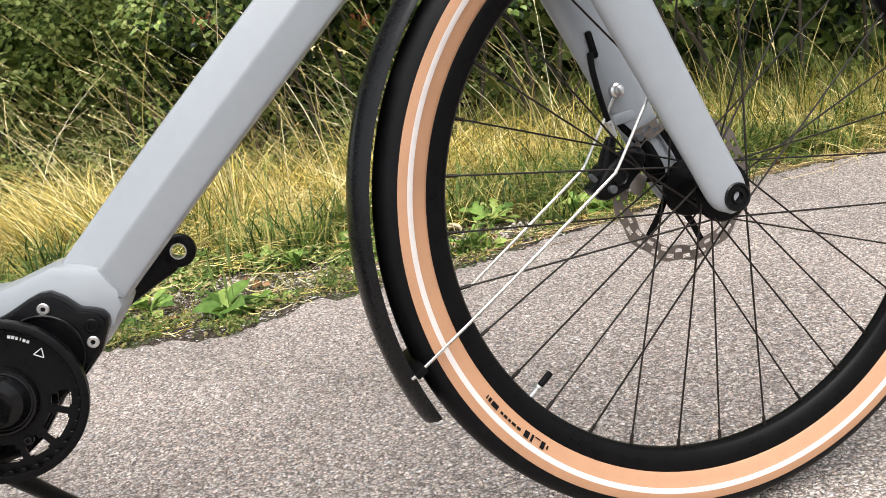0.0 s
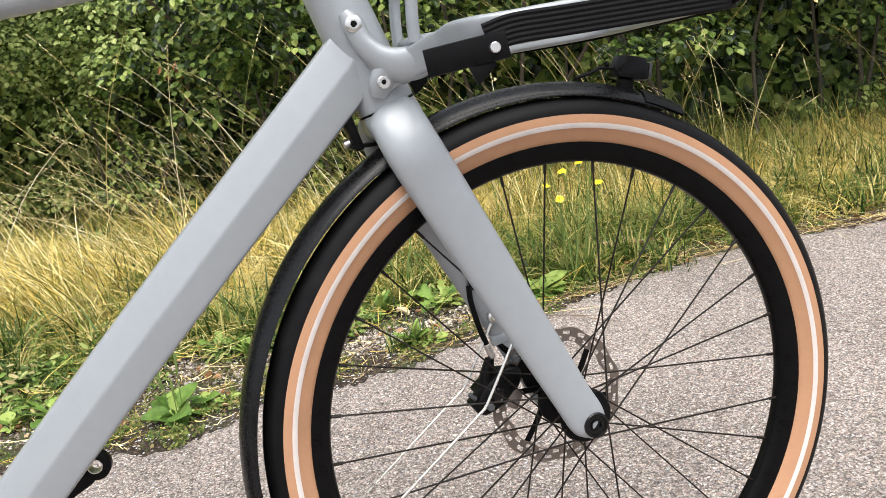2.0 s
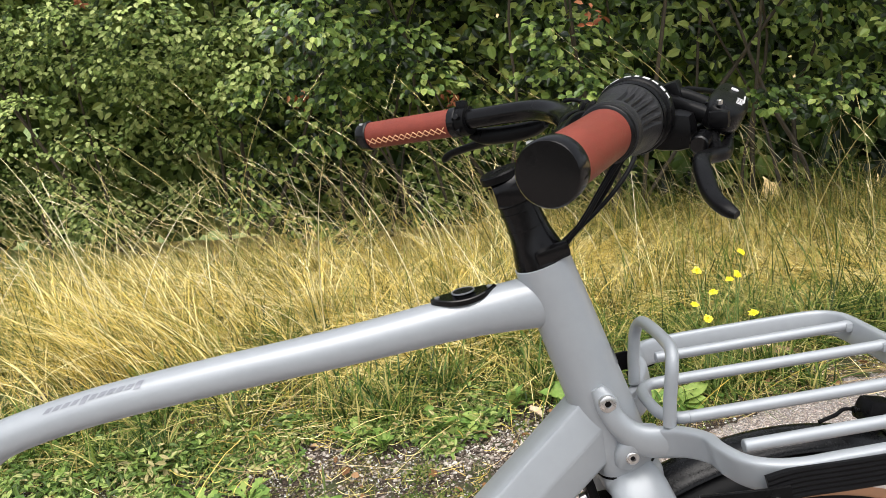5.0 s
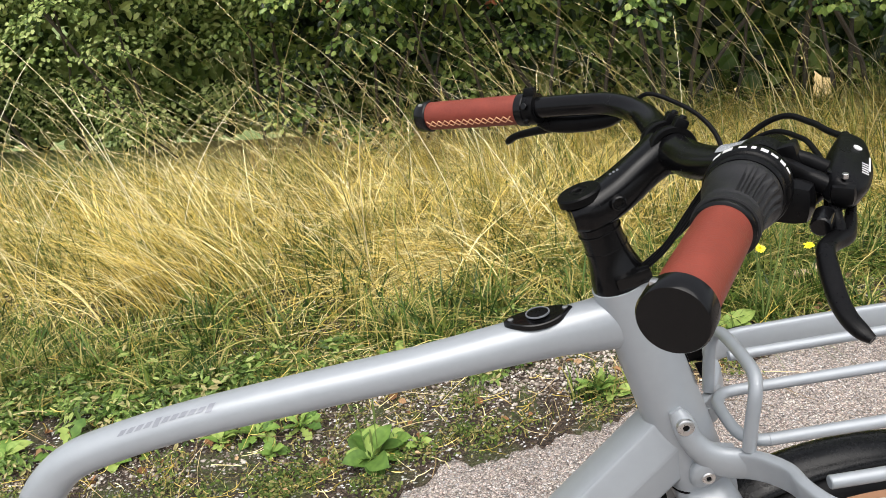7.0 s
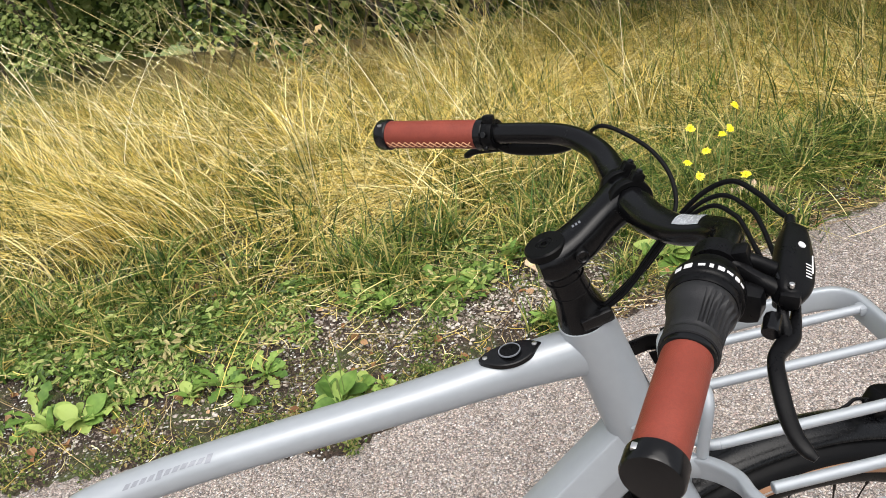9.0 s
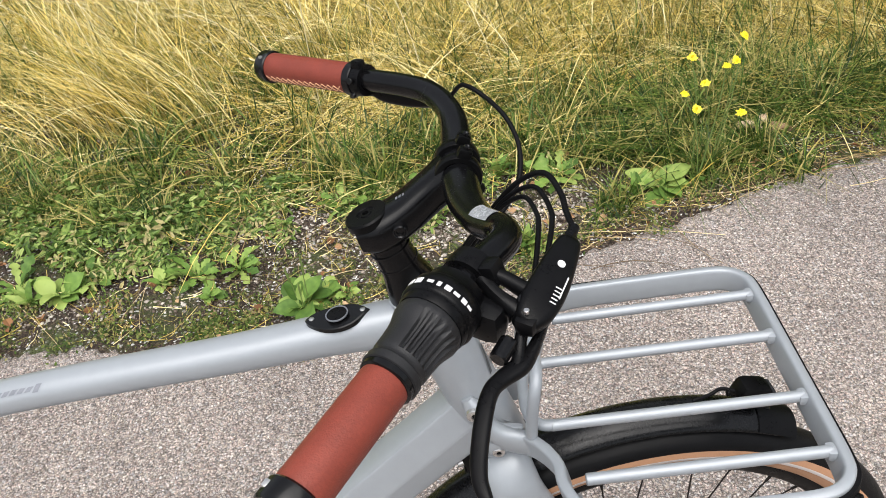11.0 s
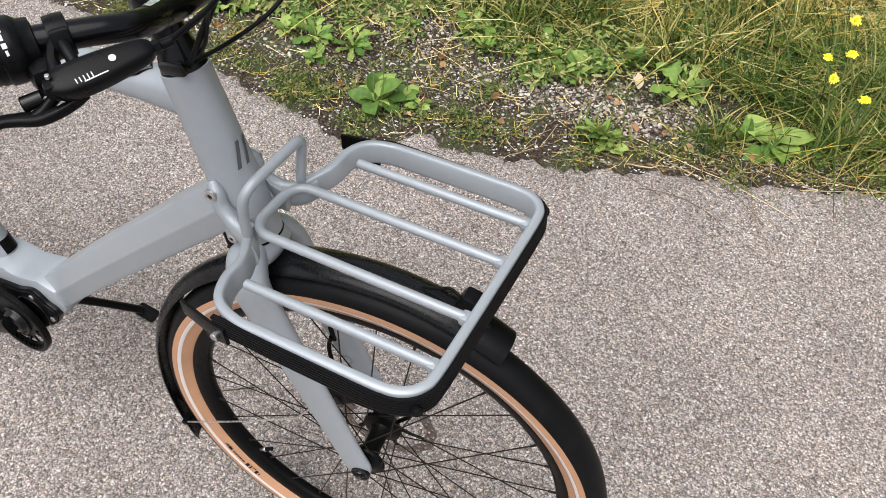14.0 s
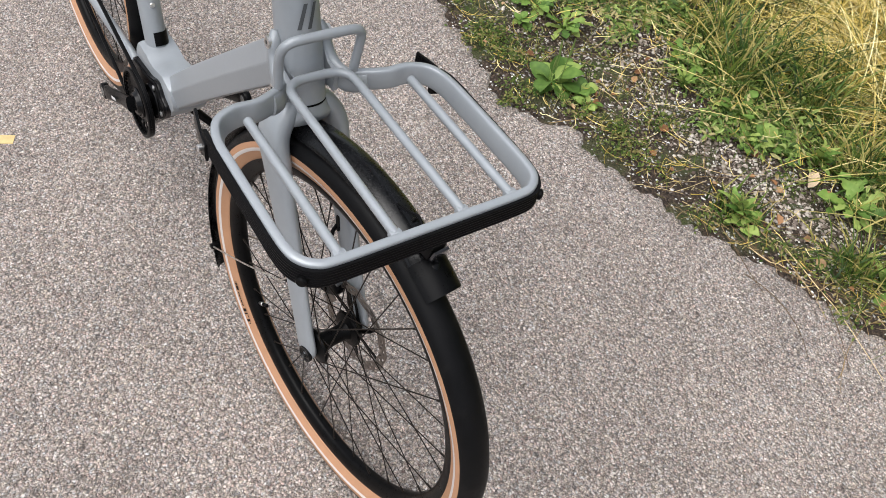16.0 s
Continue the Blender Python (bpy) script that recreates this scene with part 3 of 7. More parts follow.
# fresh tufts standing on the gravel
for tx, ty, size, count in ((-1.07, 1.43, 0.13, 260), (-1.43, 1.61, 0.14, 240), (-1.58, 1.50, 0.12, 220), (-1.22, 1.52, 0.12, 220), (-0.95, 1.50, 0.11, 180), (0.23, 1.27, 0.10, 150), (-0.03, 1.15, 0.075, 130),
                            (-1.75, 1.35, 0.10, 160), (-0.40, 1.50, 0.10, 150), (0.04, 1.55, 0.12, 180), (0.52, 1.40, 0.13, 240), (0.66, 1.44, 0.14, 240), (0.45, 1.55, 0.16, 260), (0.30, 1.55, 0.13, 220), (0.56, 1.62, 0.19, 230), (0.72, 1.66, 0.20, 240), (0.88, 1.62, 0.19, 230), (0.64, 1.78, 0.21, 220), (0.82, 1.82, 0.21, 210), (0.98, 1.74, 0.19, 210), (0.46, 1.72, 0.17, 190)):
    x, y = rng.normal(tx, 0.035, count), rng.normal(ty, 0.03, count)
    lush_.append(blades_at(x, y, rng.uniform(0.5, 1.25, count) * size, rng.uniform(0.0032, 0.0080, count), rng.gamma(2.6, 0.30 + 0.25 * (size > 0.15), count), rng.uniform(0, 6.28, count), K=5))
v1, q1, t1 = stack(parts_)
grass = new("grass", scatter_mesh("grass", v1, q1, GREEN, t1))
tagged(grass, "fine yellow-green grass mat of the meadow", "grass", kind="stuff")
v1, q1, t1 = stack(lush_)
tussocks = new("tussocks", scatter_mesh("tussocks", v1, q1, LUSH, t1))
tagged(tussocks, "coarse green grass tussocks along the edge of the verge", "grass", kind="stuff")


# dry straw: bundles that lean over one another in sweeping arcs
def bundles(count, each, tall, lean, box, dens, spreadr=0.045, crossing=0.25):
    bx, by = spread(count, *box, dens)
    n = len(bx)
    calm = 1 - 0.4 * smooth01((0.2 - bx) / 0.8)
    way = 3.05 + calm * (1.1 * np.sin(1.9 * bx + 0.7) * np.cos(2.6 * by) + 0.7 * np.sin(5.3 * bx - 3.9 * by))
    way = np.where(rng.random(n) < crossing, way + 3.14, way)
    hb, lb = rng.uniform(*tall, n), rng.uniform(*lean, n)
    k = np.repeat(np.arange(n), each)
    m = len(k)
    x, y = bx[k] + rng.normal(0, spreadr, m), by[k] + rng.normal(0, spreadr, m)
    return x, y, hb[k] * rng.uniform(0.65, 1.15, m), lb[k] * rng.uniform(0.65, 1.35, m), way[k] + rng.normal(0, 0.74, m)


def straw_density(x, y):
    """The dry grass begins behind the green foot of the meadow."""
    d = y - edge_at(x)
    foot = np.interp(x, [-3, -1.2, -0.4, 0.0, 0.3, 0.6, 0.95, 1.15, 3], [1.02, 1.06, 0.92, 0.74, 0.70, 0.66, 0.60, 0.36, 0.30])
    return meadow_density(x, y) * (0.06 + 0.94 * smooth01((d - foot) / 0.34))


parts_ = []
for count, each, tall, lean, wide in ((300, 18, (0.22, 0.50), (0.5, 1.5), (0.0024, 0.0052)), (260, 16, (0.18, 0.36), (1.5, 3.2), (0.0024, 0.0056)), (1900, 3, (0.16, 0.52), (0.3, 2.6), (0.0022, 0.0052))):
    x, y, h, ln, way = bundles(count, each, tall, lean, (-3.4, 3.4, 1.1, 4.2), straw_density, 0.05 if each > 6 else 0.12, 0.38)
    h = h * (0.5 + 0.5 * smooth01((y - edge_at(x) - 0.3) / 0.6)) * np.interp(x, [0.3, 1.1], [1.0, 0.62])
    parts_.append(blade_arrays(x, y, ground_z(x, y) - 0.01, h, rng.uniform(*wide, len(x)), ln, way, K=6, curl=1.7, droop=0.40, taper=0.4)[:3])
# the matted low tangle
px, py = spread(15000, -3.4, 3.4, 1.0, 4.1, straw_density)
m = len(px)
parts_.append(blades_at(px, py, rng.uniform(0.05, 0.17, m), rng.uniform(0.0020, 0.0044, m), rng.uniform(0.8, 3.6, m), rng.normal(3.0, 1.5, m), K=4, curl=1.4, droop=0.38, taper=0.4))
px, py = spread(20000, -0.5, 3.2, 1.4, 3.8, straw_density)
m = len(px)
parts_.append(blades_at(px, py, rng.uniform(0.08, 0.22, m), rng.uniform(0.0026, 0.0052, m), rng.uniform(1.2, 4.5, m), rng.normal(3.0, 1.4, m), K=5, curl=1.2, droop=0.36, taper=0.4))
# a pale sheaf swept over beside the gravel
x, y = rng.normal(-1.22, 0.16, 300), rng.normal(2.02, 0.09, 300)
parts_.append(blade_arrays(x, y, ground_z(x, y), rng.uniform(0.28, 0.58, 300), rng.uniform(0.0022, 0.0046, 300), rng.uniform(0.5, 1.3, 300), rng.normal(3.0, 0.38, 300), K=7, droop=0.30)[:3])
v1, q1, t1 = stack(parts_)
straw = new("dry_grass", scatter_mesh("dry_grass", v1, q1, STRAW, t1))
tagged(straw, "straw-coloured dry meadow grass bent over in sweeping bundles", "grass", kind="stuff")

# tall flowering stems with slender seed heads
px, py = clumped(1000, -3.4, 3.4, 1.45, 4.1, lambda x, y: meadow_density(x, y - 0.45), 190, 0.10)
sparse = rng.random(len(px)) > 0.55 * smooth01(px / 0.5)
px, py = px[sparse], py[sparse]
bold = 90
px, py = np.r_[px, rng.uniform(-2.4, 1.3, bold)], np.r_[py, rng.uniform(1.95, 2.9, bold)]
m = len(px)
strong = np.arange(m) >= m - bold
hh = np.where(strong, rng.uniform(0.75, 1.25, m), rng.uniform(0.40, 0.88, m))
lean = rng.gamma(3.0, 0.22, m) + 0.15 * strong
turn = np.where(rng.random(m) < 0.75, rng.normal(3.1, 0.45, m), rng.uniform(0, 6.28, m))
v1, q1, t1, (cx, cy, cz) = blade_arrays(px, py, ground_z(px, py), hh, rng.uniform(0.0022, 0.0036, m) * np.where(strong, 1.25, 1.0), lean, turn, K=7, taper=0.3)
heads = [(v1, q1, t1)]
full = rng.uniform(0.55, 1.0, m)
for s in np.linspace(0, 1, 22):
    at = (1 - 0.20 * full * (1 - s)) * 6.99
    a = at.astype(int)
    f = at - a
    bx, by, bz = (c[np.arange(m), a] * (1 - f) + c[np.arange(m), a + 1] * f for c in (cx, cy, cz))
    plump = 0.55 + 0.45 * np.sin(np.pi * (0.15 + 0.75 * s))
    rise = np.maximum(cz[np.arange(m), a + 1] - cz[np.arange(m), a], 0.01)
    slope = np.hypot(cx[np.arange(m), a + 1] - cx[np.arange(m), a], cy[np.arange(m), a + 1] - cy[np.arange(m), a]) / rise
    size = rng.uniform(0.011, 0.022, m) * plump / np.sqrt(1 + np.minimum(slope, 3) ** 2)
    v2, q2, t2, _ = blade_arrays(bx, by, bz, size, rng.uniform(0.0030, 0.0052, m) * plump, np.clip(slope * rng.uniform(0.6, 1.5, m), 0.05, 4), turn + rng.normal(0, 0.4, m), K=2, curl=1.0, droop=0.0)
    heads.append((v2, q2, t2))
v1, q1, t1 = stack(heads)
stems = new("seed_stems", scatter_mesh("seed_stems", v1, q1, SEED, t1))
tagged(stems, "tall pale grass stems with feathery dry seed heads", "grass", kind="stuff")


def leaf_arrays(pos, size, normal_to, width=0.55, fold=0.25, along_to=None):
    """Pointed leaves folded along the midrib; normal_to: the way each leaf's face looks."""
    n = len(pos)
    nz = normal_to / np.linalg.norm(normal_to, axis=1)[:, None]
    a = rng.normal(0, 1, (n, 3)) if along_to is None else along_to.copy()
    a[:, 2] -= 0.5 if along_to is None else 0.0
    a -= nz * (a * nz).sum(1)[:, None]
    a /= np.linalg.norm(a, axis=1)[:, None]
    b = np.cross(nz, a)
    shape = np.array([(0, 0, 0), (0.30, 0.5, 1), (0.70, 0.44, 1), (1.0, 0, 0), (0.70, -0.44, 1), (0.30, -0.5, 1)])
    v = pos[:, None] + size[:, None, None] * (shape[None, :, :1] * a[:, None] + width * shape[None, :, 1:2] * b[:, None] + fold * 0.5 * width * shape[None, :, 2:] * nz[:, None])
    v[:, 3] -= nz * size[:, None] * 0.08
    k = (np.arange(n) * 6)[:, None]
    return v.reshape(-1, 3), np.concatenate([np.concatenate([k, k + 1, k + 2, k + 3], 1), np.concatenate([k, k + 3, k + 4, k + 5], 1)])


def overhang(x):
    """The crown leans out over its foot towards the far end."""
    return smooth01((x + 0.5) / 1.3)


def hedge_front(x, z):
    caves = 0.36 * np.sin(2.9 * x + 1.9 * z + 1.0) * np.sin(3.1 * z - 1.6 * x + 0.4) + 0.21 * np.sin(6.3 * x - 4.9 * z) * np.cos(5.1 * z + 0.3) + 0.07 * np.sin(13.0 * x + 9.0 * z)
    under = (0.70 + 0.25 * overhang(x)) * smooth01((0.85 - z) / 0.8)
    # the last term is an unseen bulge above 1.75 m, added to shade the right
    return hedge_line(x) + 0.10 + caves + under - 0.25 * overhang(x) * smooth01((z - 0.9) / 0.6) + 0.06 * z - 0.95 * smooth01((z - 1.75) / 0.5) * smooth01((x - 0.5) / 0.8)


def hole(x, y, z):
    """Thin places that run through the hedge: one at its foot with the dry field behind, one with a lawn behind."""
    a = np.exp(-(((x - 1.44 - 0.505 * (y - 3)) / 0.15) ** 2 + ((z - 0.11 + 0.31 * (y - 3)) / 0.12) ** 2) ** 2) * (0.80 + 0.25 * np.sin(31 * x + 9 * y) * np.sin(37 * z + 5 * x))
    b = np.exp(-(((x + 1.84 + 0.405 * (y - 3)) / 0.13) ** 2 + ((z - 0.74 + 0.115 * (y - 3)) / 0.11) ** 2) ** 2)
    return np.maximum(a, b)


hedge = thing("hedge", "dense deciduous hedge with small dark green leaves", "hedge", Matrix.Translation((0, 3.75, -0.35)))
down = Matrix.Translation((0, -3.75, 0.35))
# the crown is built of drooping pads of overlapping leaves, with dark gaps between them
pads = 1500
tx, tz = rng.uniform(-4.6, 5.2, pads), -0.25 + 3.1 * rng.random(pads)
thin = np.sin(3.1 * tx + 1.3 * tz) * np.sin(4.3 * tz - 1.7 * tx + 0.8) + 0.7 * np.sin(7.1 * tx + 5.3 * tz + 1.0) * np.sin(6.0 * tz - 5.0 * tx)
shade = smooth01((0.85 - tz) / 0.5) * (0.6 + 0.4 * overhang(tx))
fine = smooth01((-0.75 - tx) / 0.6)
keep = (rng.random(pads) < np.clip(0.60 + 0.76 * thin + 0.36 * fine, 0.04, 1.0)) & (rng.random(pads) > 0.85 * shade) & (rng.random(pads) > 0.25 * smooth01((tx - 0.7) / 0.5))
tx, tz, fine = tx[keep], tz[keep], fine[keep]
n, per = len(tx), 110
ty = hedge_front(tx, tz) + rng.gamma(1.5, 0.07, n)
u = rng.normal(0, 1, (n, per, 3))
u /= np.linalg.norm(u, axis=2)[..., None]
u[..., 1] = np.where(u[..., 1] > 0.25, -u[..., 1], u[..., 1])
u[..., 2] = np.where(u[..., 2] < -0.35, -u[..., 2], u[..., 2])
reach = np.stack([rng.uniform(0.15, 0.30, n), rng.uniform(0.13, 0.24, n), rng.uniform(0.055, 0.12, n)], 1)[:, None]
pos = np.stack([tx, ty, tz], 1)[:, None] + u * reach * rng.uniform(0.55, 1.05, (n, per, 1))
pos[..., 2] -= 0.9 * (u[..., 0] * reach[..., 0]) ** 2 + 1.4 * (u[..., 1] * reach[..., 1]) ** 2
nrm = (0.35 * u + np.array((0, -0.5, 0.85)) + rng.normal(0, 0.26, (n, per, 3))).reshape(-1, 3)
grow = (u * np.array((1.0, 1.0, 0.15)) + np.array((0, -0.25, -0.25)) + rng.normal(0, 0.4, (n, per, 3))).reshape(-1, 3)
size = (rng.uniform(0.030, 0.050, (n, per)) * (1 - 0.25 * fine)[:, None]).ravel()
pos = pos.reshape(-1, 3)
ok = rng.random(len(pos)) > 1.06 * hole(*pos.T)
lv, lq = leaf_arrays(pos[ok], size[ok], nrm[ok], 0.72, 0.22, grow[ok])
deep = 52000
dx_, dz_ = rng.uniform(-4.8, 5.4, deep), rng.uniform(-0.4, 2.9, deep)
dpos = np.c_[dx_, hedge_front(dx_, dz_) + 0.45 + 0.95 * rng.random(deep) ** 0.7, dz_]
dpos = dpos[rng.random(deep) > 1.04 * hole(*dpos.T)]
far_in = 26000
fx, fz = rng.uniform(-5.4, 6.0, far_in), rng.uniform(-0.45, 3.0, far_in)
fpos = np.c_[fx, hedge_line(fx) + rng.uniform(1.6, 2.0, far_in), fz]
fpos = fpos[rng.random(far_in) > 1.5 * hole(*fpos.T)]
fv, fq = leaf_arrays(fpos, rng.uniform(0.10, 0.17, len(fpos)), np.c_[rng.normal(0, 0.3, len(fpos)), np.full(len(fpos), -1.0), rng.normal(0.2, 0.3, len(fpos))], 0.8)
dv, dq = leaf_arrays(dpos, rng.uniform(0.045, 0.085, len(dpos)), np.c_[rng.normal(0, 0.5, len(dpos)), rng.normal(-0.6, 0.4, len(dpos)), rng.normal(0.5, 0.5, len(dpos))])
lv, lq = np.concatenate([lv, dv, fv]), np.concatenate([lq, dq + len(lv), fq + len(lv) + len(dv)])
lv = lv - np.array((0, 3.75, -0.35))
# towards the near end of the path the hedge gives way to a paler, finer-leaved shrub; part of its paleness is haze and
# stronger light put into the colour
leaf_x = lv.reshape(-1, 6, 3)[:, 0]
own = leaf_x[lq[:, 0] // 6]
pale_q = own[:, 0] + 0.35 * np.sin(2.3 * own[:, 2] + 1.0) + 0.12 * np.sin(9.0 * own[:, 2]) < -1.15
shrub = thing("shrub", "pale green small-leaved shrub growing into the hedge", "shrub", Matrix.Translation((-2.5, 3.9, -0.35)))
for owner, mat, pick, off in ((hedge, HEDGE, ~pale_q, (0, 0, 0)), (shrub, PALE, pale_q, (-2.5, 0.15, 0))):
    used, back = np.unique(lq[pick], return_inverse=True)
    foliage = new("foliage", scatter_mesh("foliage", lv[used] - np.array(off), back.reshape(-1, 4), mat, smooth=False))
    foliage.parent = owner
rusty = []
for x, z in ((-0.72, 0.66), (0.86, 1.28), (0.98, 1.22), (-0.15, 1.42), (0.30, 1.15), (1.32, 1.18), (-1.75, 1.25), (0.55, 0.95), (0.05, 0.55)):
    y = float(hedge_front(np.array([x]), np.array([z]))[0]) - 0.18
    rusty.append(np.c_[rng.normal(x, 0.03, 12), rng.normal(y, 0.03, 12), rng.normal(z, 0.03, 12)])
rpos = np.concatenate(rusty)
rv, rq = leaf_arrays(rpos, rng.uniform(0.03, 0.05, len(rpos)), np.c_[rng.normal(0, 0.6, len(rpos)), rng.normal(-0.6, 0.4, len(rpos)), rng.normal(0.4, 0.5, len(rpos))], 0.45, 0.6)
RUST = leafy("rusty_leaf", [(0.0, (0.20, 0.07, 0.03)), (0.5, (0.38, 0.13, 0.06)), (1.0, (0.55, 0.27, 0.14))], 0.6, 0.2)
withered = new("withered_leaves", scatter_mesh("withered_leaves", rv - np.array((0, 3.75, -0.35)), rq, RUST, smooth=False))
withered.parent = hedge
tagged(withered, "rust-brown withered leaf clusters")
shapes = []
for k in range(46):
    x = rng.uniform(-4.6, 5.2)
    y = float(hedge_line(x)) + rng.uniform(0.75, 1.2)
    pts, r = [], []
    gx, gy = rng.normal(0, 0.12), rng.normal(-0.12, 0.12)
    for j in range(6):
        pts.append((x + gx * j + rng.normal(0, 0.04), y + gy * j * 0.6 + rng.normal(0, 0.03), -0.45 + j * rng.uniform(0.38, 0.5)))
        r.append(0.014 * (1 - j / 7) * rng.uniform(0.7, 1.2))
    if x < -1.3:
        part("branch", moved(Matrix.Translation((2.5, -3.9, 0.35)), tube(pts, r, per=3, seg=6)), BARK, shrub, "thin brown branch")
    else:
        part("branch", moved(down, tube(pts, r, per=3, seg=6)), BARK, hedge, "thin brown branch")


# rosettes of broad, toothed or slender leaves along the edge of the asphalt
def leaf_shape(length, width, kind):
    """A leaf along x with a folded midrib, a bow and a wavy margin."""
    verts, faces, n = [], [], 12
    for i in range(n + 1):
        s = i / n
        if kind == "broad":
            w = 0.09 + (0.91 * math.sin(math.pi * min(1, max(0, (s - 0.26) / 0.74)) ** 0.85) ** 0.75 if 0.26 < s < 1 else 0)
        elif kind == "toothed":
            w = (0.10 + 0.9 * min(1, s * 1.25) ** 1.3 * (1 - max(0, s - 0.82) / 0.18) ** 0.6) * (1.0 if i % 3 else 0.52) if s < 1 else 0.02
        else:
            w = 0.12 + 0.88 * math.sin(math.pi * min(1, s * 0.98)) ** 0.8
        w *= width * 0.5
        z = length * (0.62 * s - 0.58 * s * s)
        for t in (-1, -0.5, 0, 0.5, 1):
            wave = 0.07 * width * math.sin(8.5 * s + 1.3 * t) * abs(t)
            verts.append((length * s - 0.10 * w * abs(t), w * t, z + (0.30 * abs(t) - 0.10 * t * t) * w + wave))
    for i in range(n):
        for k in range(4):
            a = i * 5 + k
            faces.append((a, a + 1, a + 6, a + 5))
    return verts, faces


LEAVES = {"broad": [mesh_of("leaf", leaf_shape(a, b, "broad"), WEED, 180, tidy=False) for a, b in ((0.13, 0.075), (0.105, 0.066), (0.14, 0.068))],
          "toothed": [mesh_of("leaf", leaf_shape(a, b, "toothed"), WEED, 180, tidy=False) for a, b in ((0.13, 0.046), (0.11, 0.040), (0.145, 0.052))],
          "slender": [mesh_of("leaf", leaf_shape(a, b, "slender"), WEED, 180, tidy=False) for a, b in ((0.14, 0.030), (0.12, 0.034), (0.15, 0.040))]}
WEED_NAMES = {"broad": ("plantain", "low rosette of broad bright green leaves on gravel"), "toothed": ("dandelion", "rosette of long toothed green leaves on gravel"),
              "slender": ("weed", "upright tuft of slender fresh green leaves beside the path")}


def rosette(x, y, size, count, seed, kind, group="weeds along the path"):
    r = random.Random(seed)
    name, label = WEED_NAMES[kind]
    ob = thing(name, label, "weed", Matrix.Translation((x, y, float(ground_z(np.array([x]), np.array([y]))[0]))), group)
    low, high = {"broad": (-34, 2), "toothed": (-42, 0), "slender": (-72, -20)}[kind]
    count = round(count * 1.45)
    for k in range(count):
        part("leaf", LEAVES[kind][r.randrange(3)], None, ob, m=pose(r.uniform(-0.006, 0.006), r.uniform(-0.006, 0.006), 0.004, 0, 0, 360 * k / count * 2.4 + r.uniform(-25, 25)) @ pose(0, 0, 0, r.uniform(-28, 28), r.uniform(low, high), 0) @ Matrix.Scale(size * r.uniform(0.35, 0.88), 4))
    return ob


PLANTAINS = ((-0.60, 1.00, 0.92, 15), (-0.55, 1.06, 0.6, 9), (-0.99, 1.14, 0.55, 10), (-0.86, 1.08, 0.45, 9), (-1.27, 1.15, 0.85, 15), (-1.58, 1.21, 0.85, 14),
             (-1.33, 1.38, 0.75, 13), (-0.17, 1.44, 0.8, 15), (0.01, 1.12, 0.5, 10), (0.37, 1.33, 0.95, 15), (-0.49, 1.03, 0.4, 8))
DANDELIONS = ((-0.91, 1.17, 0.85, 16), (-0.80, 1.20, 0.8, 15), (-1.20, 1.20, 0.75, 14), (-1.41, 1.20, 0.85, 15), (-1.80, 1.16, 0.75, 12), (-1.50, 1.40, 0.6, 11), (-0.53, 1.43, 0.85, 16),
              (-0.30, 1.43, 0.85, 16), (-0.22, 1.37, 0.6, 12), (0.10, 1.44, 0.85, 18), (0.47, 1.36, 0.7, 11), (-0.70, 1.36, 0.5, 10), (-1.08, 1.33, 0.6, 11))
SPROUTS = ((-1.35, 1.13, 0.6, 10), (-0.45, 1.36, 0.6, 11), (-0.07, 1.50, 0.75, 13),
           (-0.03, 1.14, 0.65, 16), (0.30, 1.31, 0.75, 12), (0.58, 1.44, 0.7, 12))
for n, (kind, (x, y, s, c)) in enumerate([("broad", p) for p in PLANTAINS] + [("toothed", p) for p in DANDELIONS] + [("slender", p) for p in SPROUTS]):
    plant = rosette(x, y, s, c, 40 + n, kind)
    if n == 0:
        for dx, dy, h in ((0.012, 0.008, 0.17), (-0.014, 0.012, 0.13), (0.004, -0.014, 0.11)):
            part("seed_spike", joined(tube([(dx, dy, 0), (dx * 1.4, dy * 1.5, h * 0.6), (dx * 1.8, dy * 1.4, h)], 0.0012, 4, 6), tube([(dx * 1.55, dy * 1.45, h * 0.62), (dx * 1.7, dy * 1.45, h * 0.8), (dx * 1.8, dy * 1.4, h)], [0.0022, 0.0030, 0.0012], 4, 8)), STALK, plant, "thin brownish seed spike")


# creeping low weeds on the gravel and over the asphalt's edge
def weed_density(x, y):
    d = y - edge_at(x)
    patch = np.clip(0.35 + 0.6 * np.sin(6.3 * x + 1.0) * np.cos(7.7 * y) + 0.45 * np.sin(17 * x - 11 * y), 0, 1)
    front = np.exp(-((d - 0.05) / 0.06) ** 2) * (0.25 + 0.75 * patch) * np.interp(x, [-3, -1.7, -1.0, -0.7, -0.2, 0.1, 0.3], [0.3, 0.3, 0.5, 1.0, 1.0, 0.8, 0.6])
    return np.clip(front + smooth01(d / 0.1) * patch ** 2 * 0.4, 0, 1) * (d > -0.03) * (d < 0.9) * (0.55 + 0.45 * smooth01((0.15 - x) / 0.4))


wx, wy = clumped(17000, -2.8, 1.4, 0.8, 2.2, weed_density, 620, 0.026)
sx = rng.uniform(-0.66, -0.53, 90)
wx, wy = np.r_[wx, sx, rng.normal(-0.575, 0.010, 120)], np.r_[wy, rng.normal(0.865, 0.014, 90), rng.uniform(0.80, 0.86, 120)]
pos = np.c_[wx, wy, np.maximum(ground_z(wx, wy), np.where(wy < edge_at(wx), 0, -1)) + rng.uniform(0.002, 0.026, len(wx))]
nrm = np.c_[rng.normal(0, 0.7, len(wx)), rng.normal(-0.2, 0.7, len(wx)), np.full(len(wx), 1.0)]
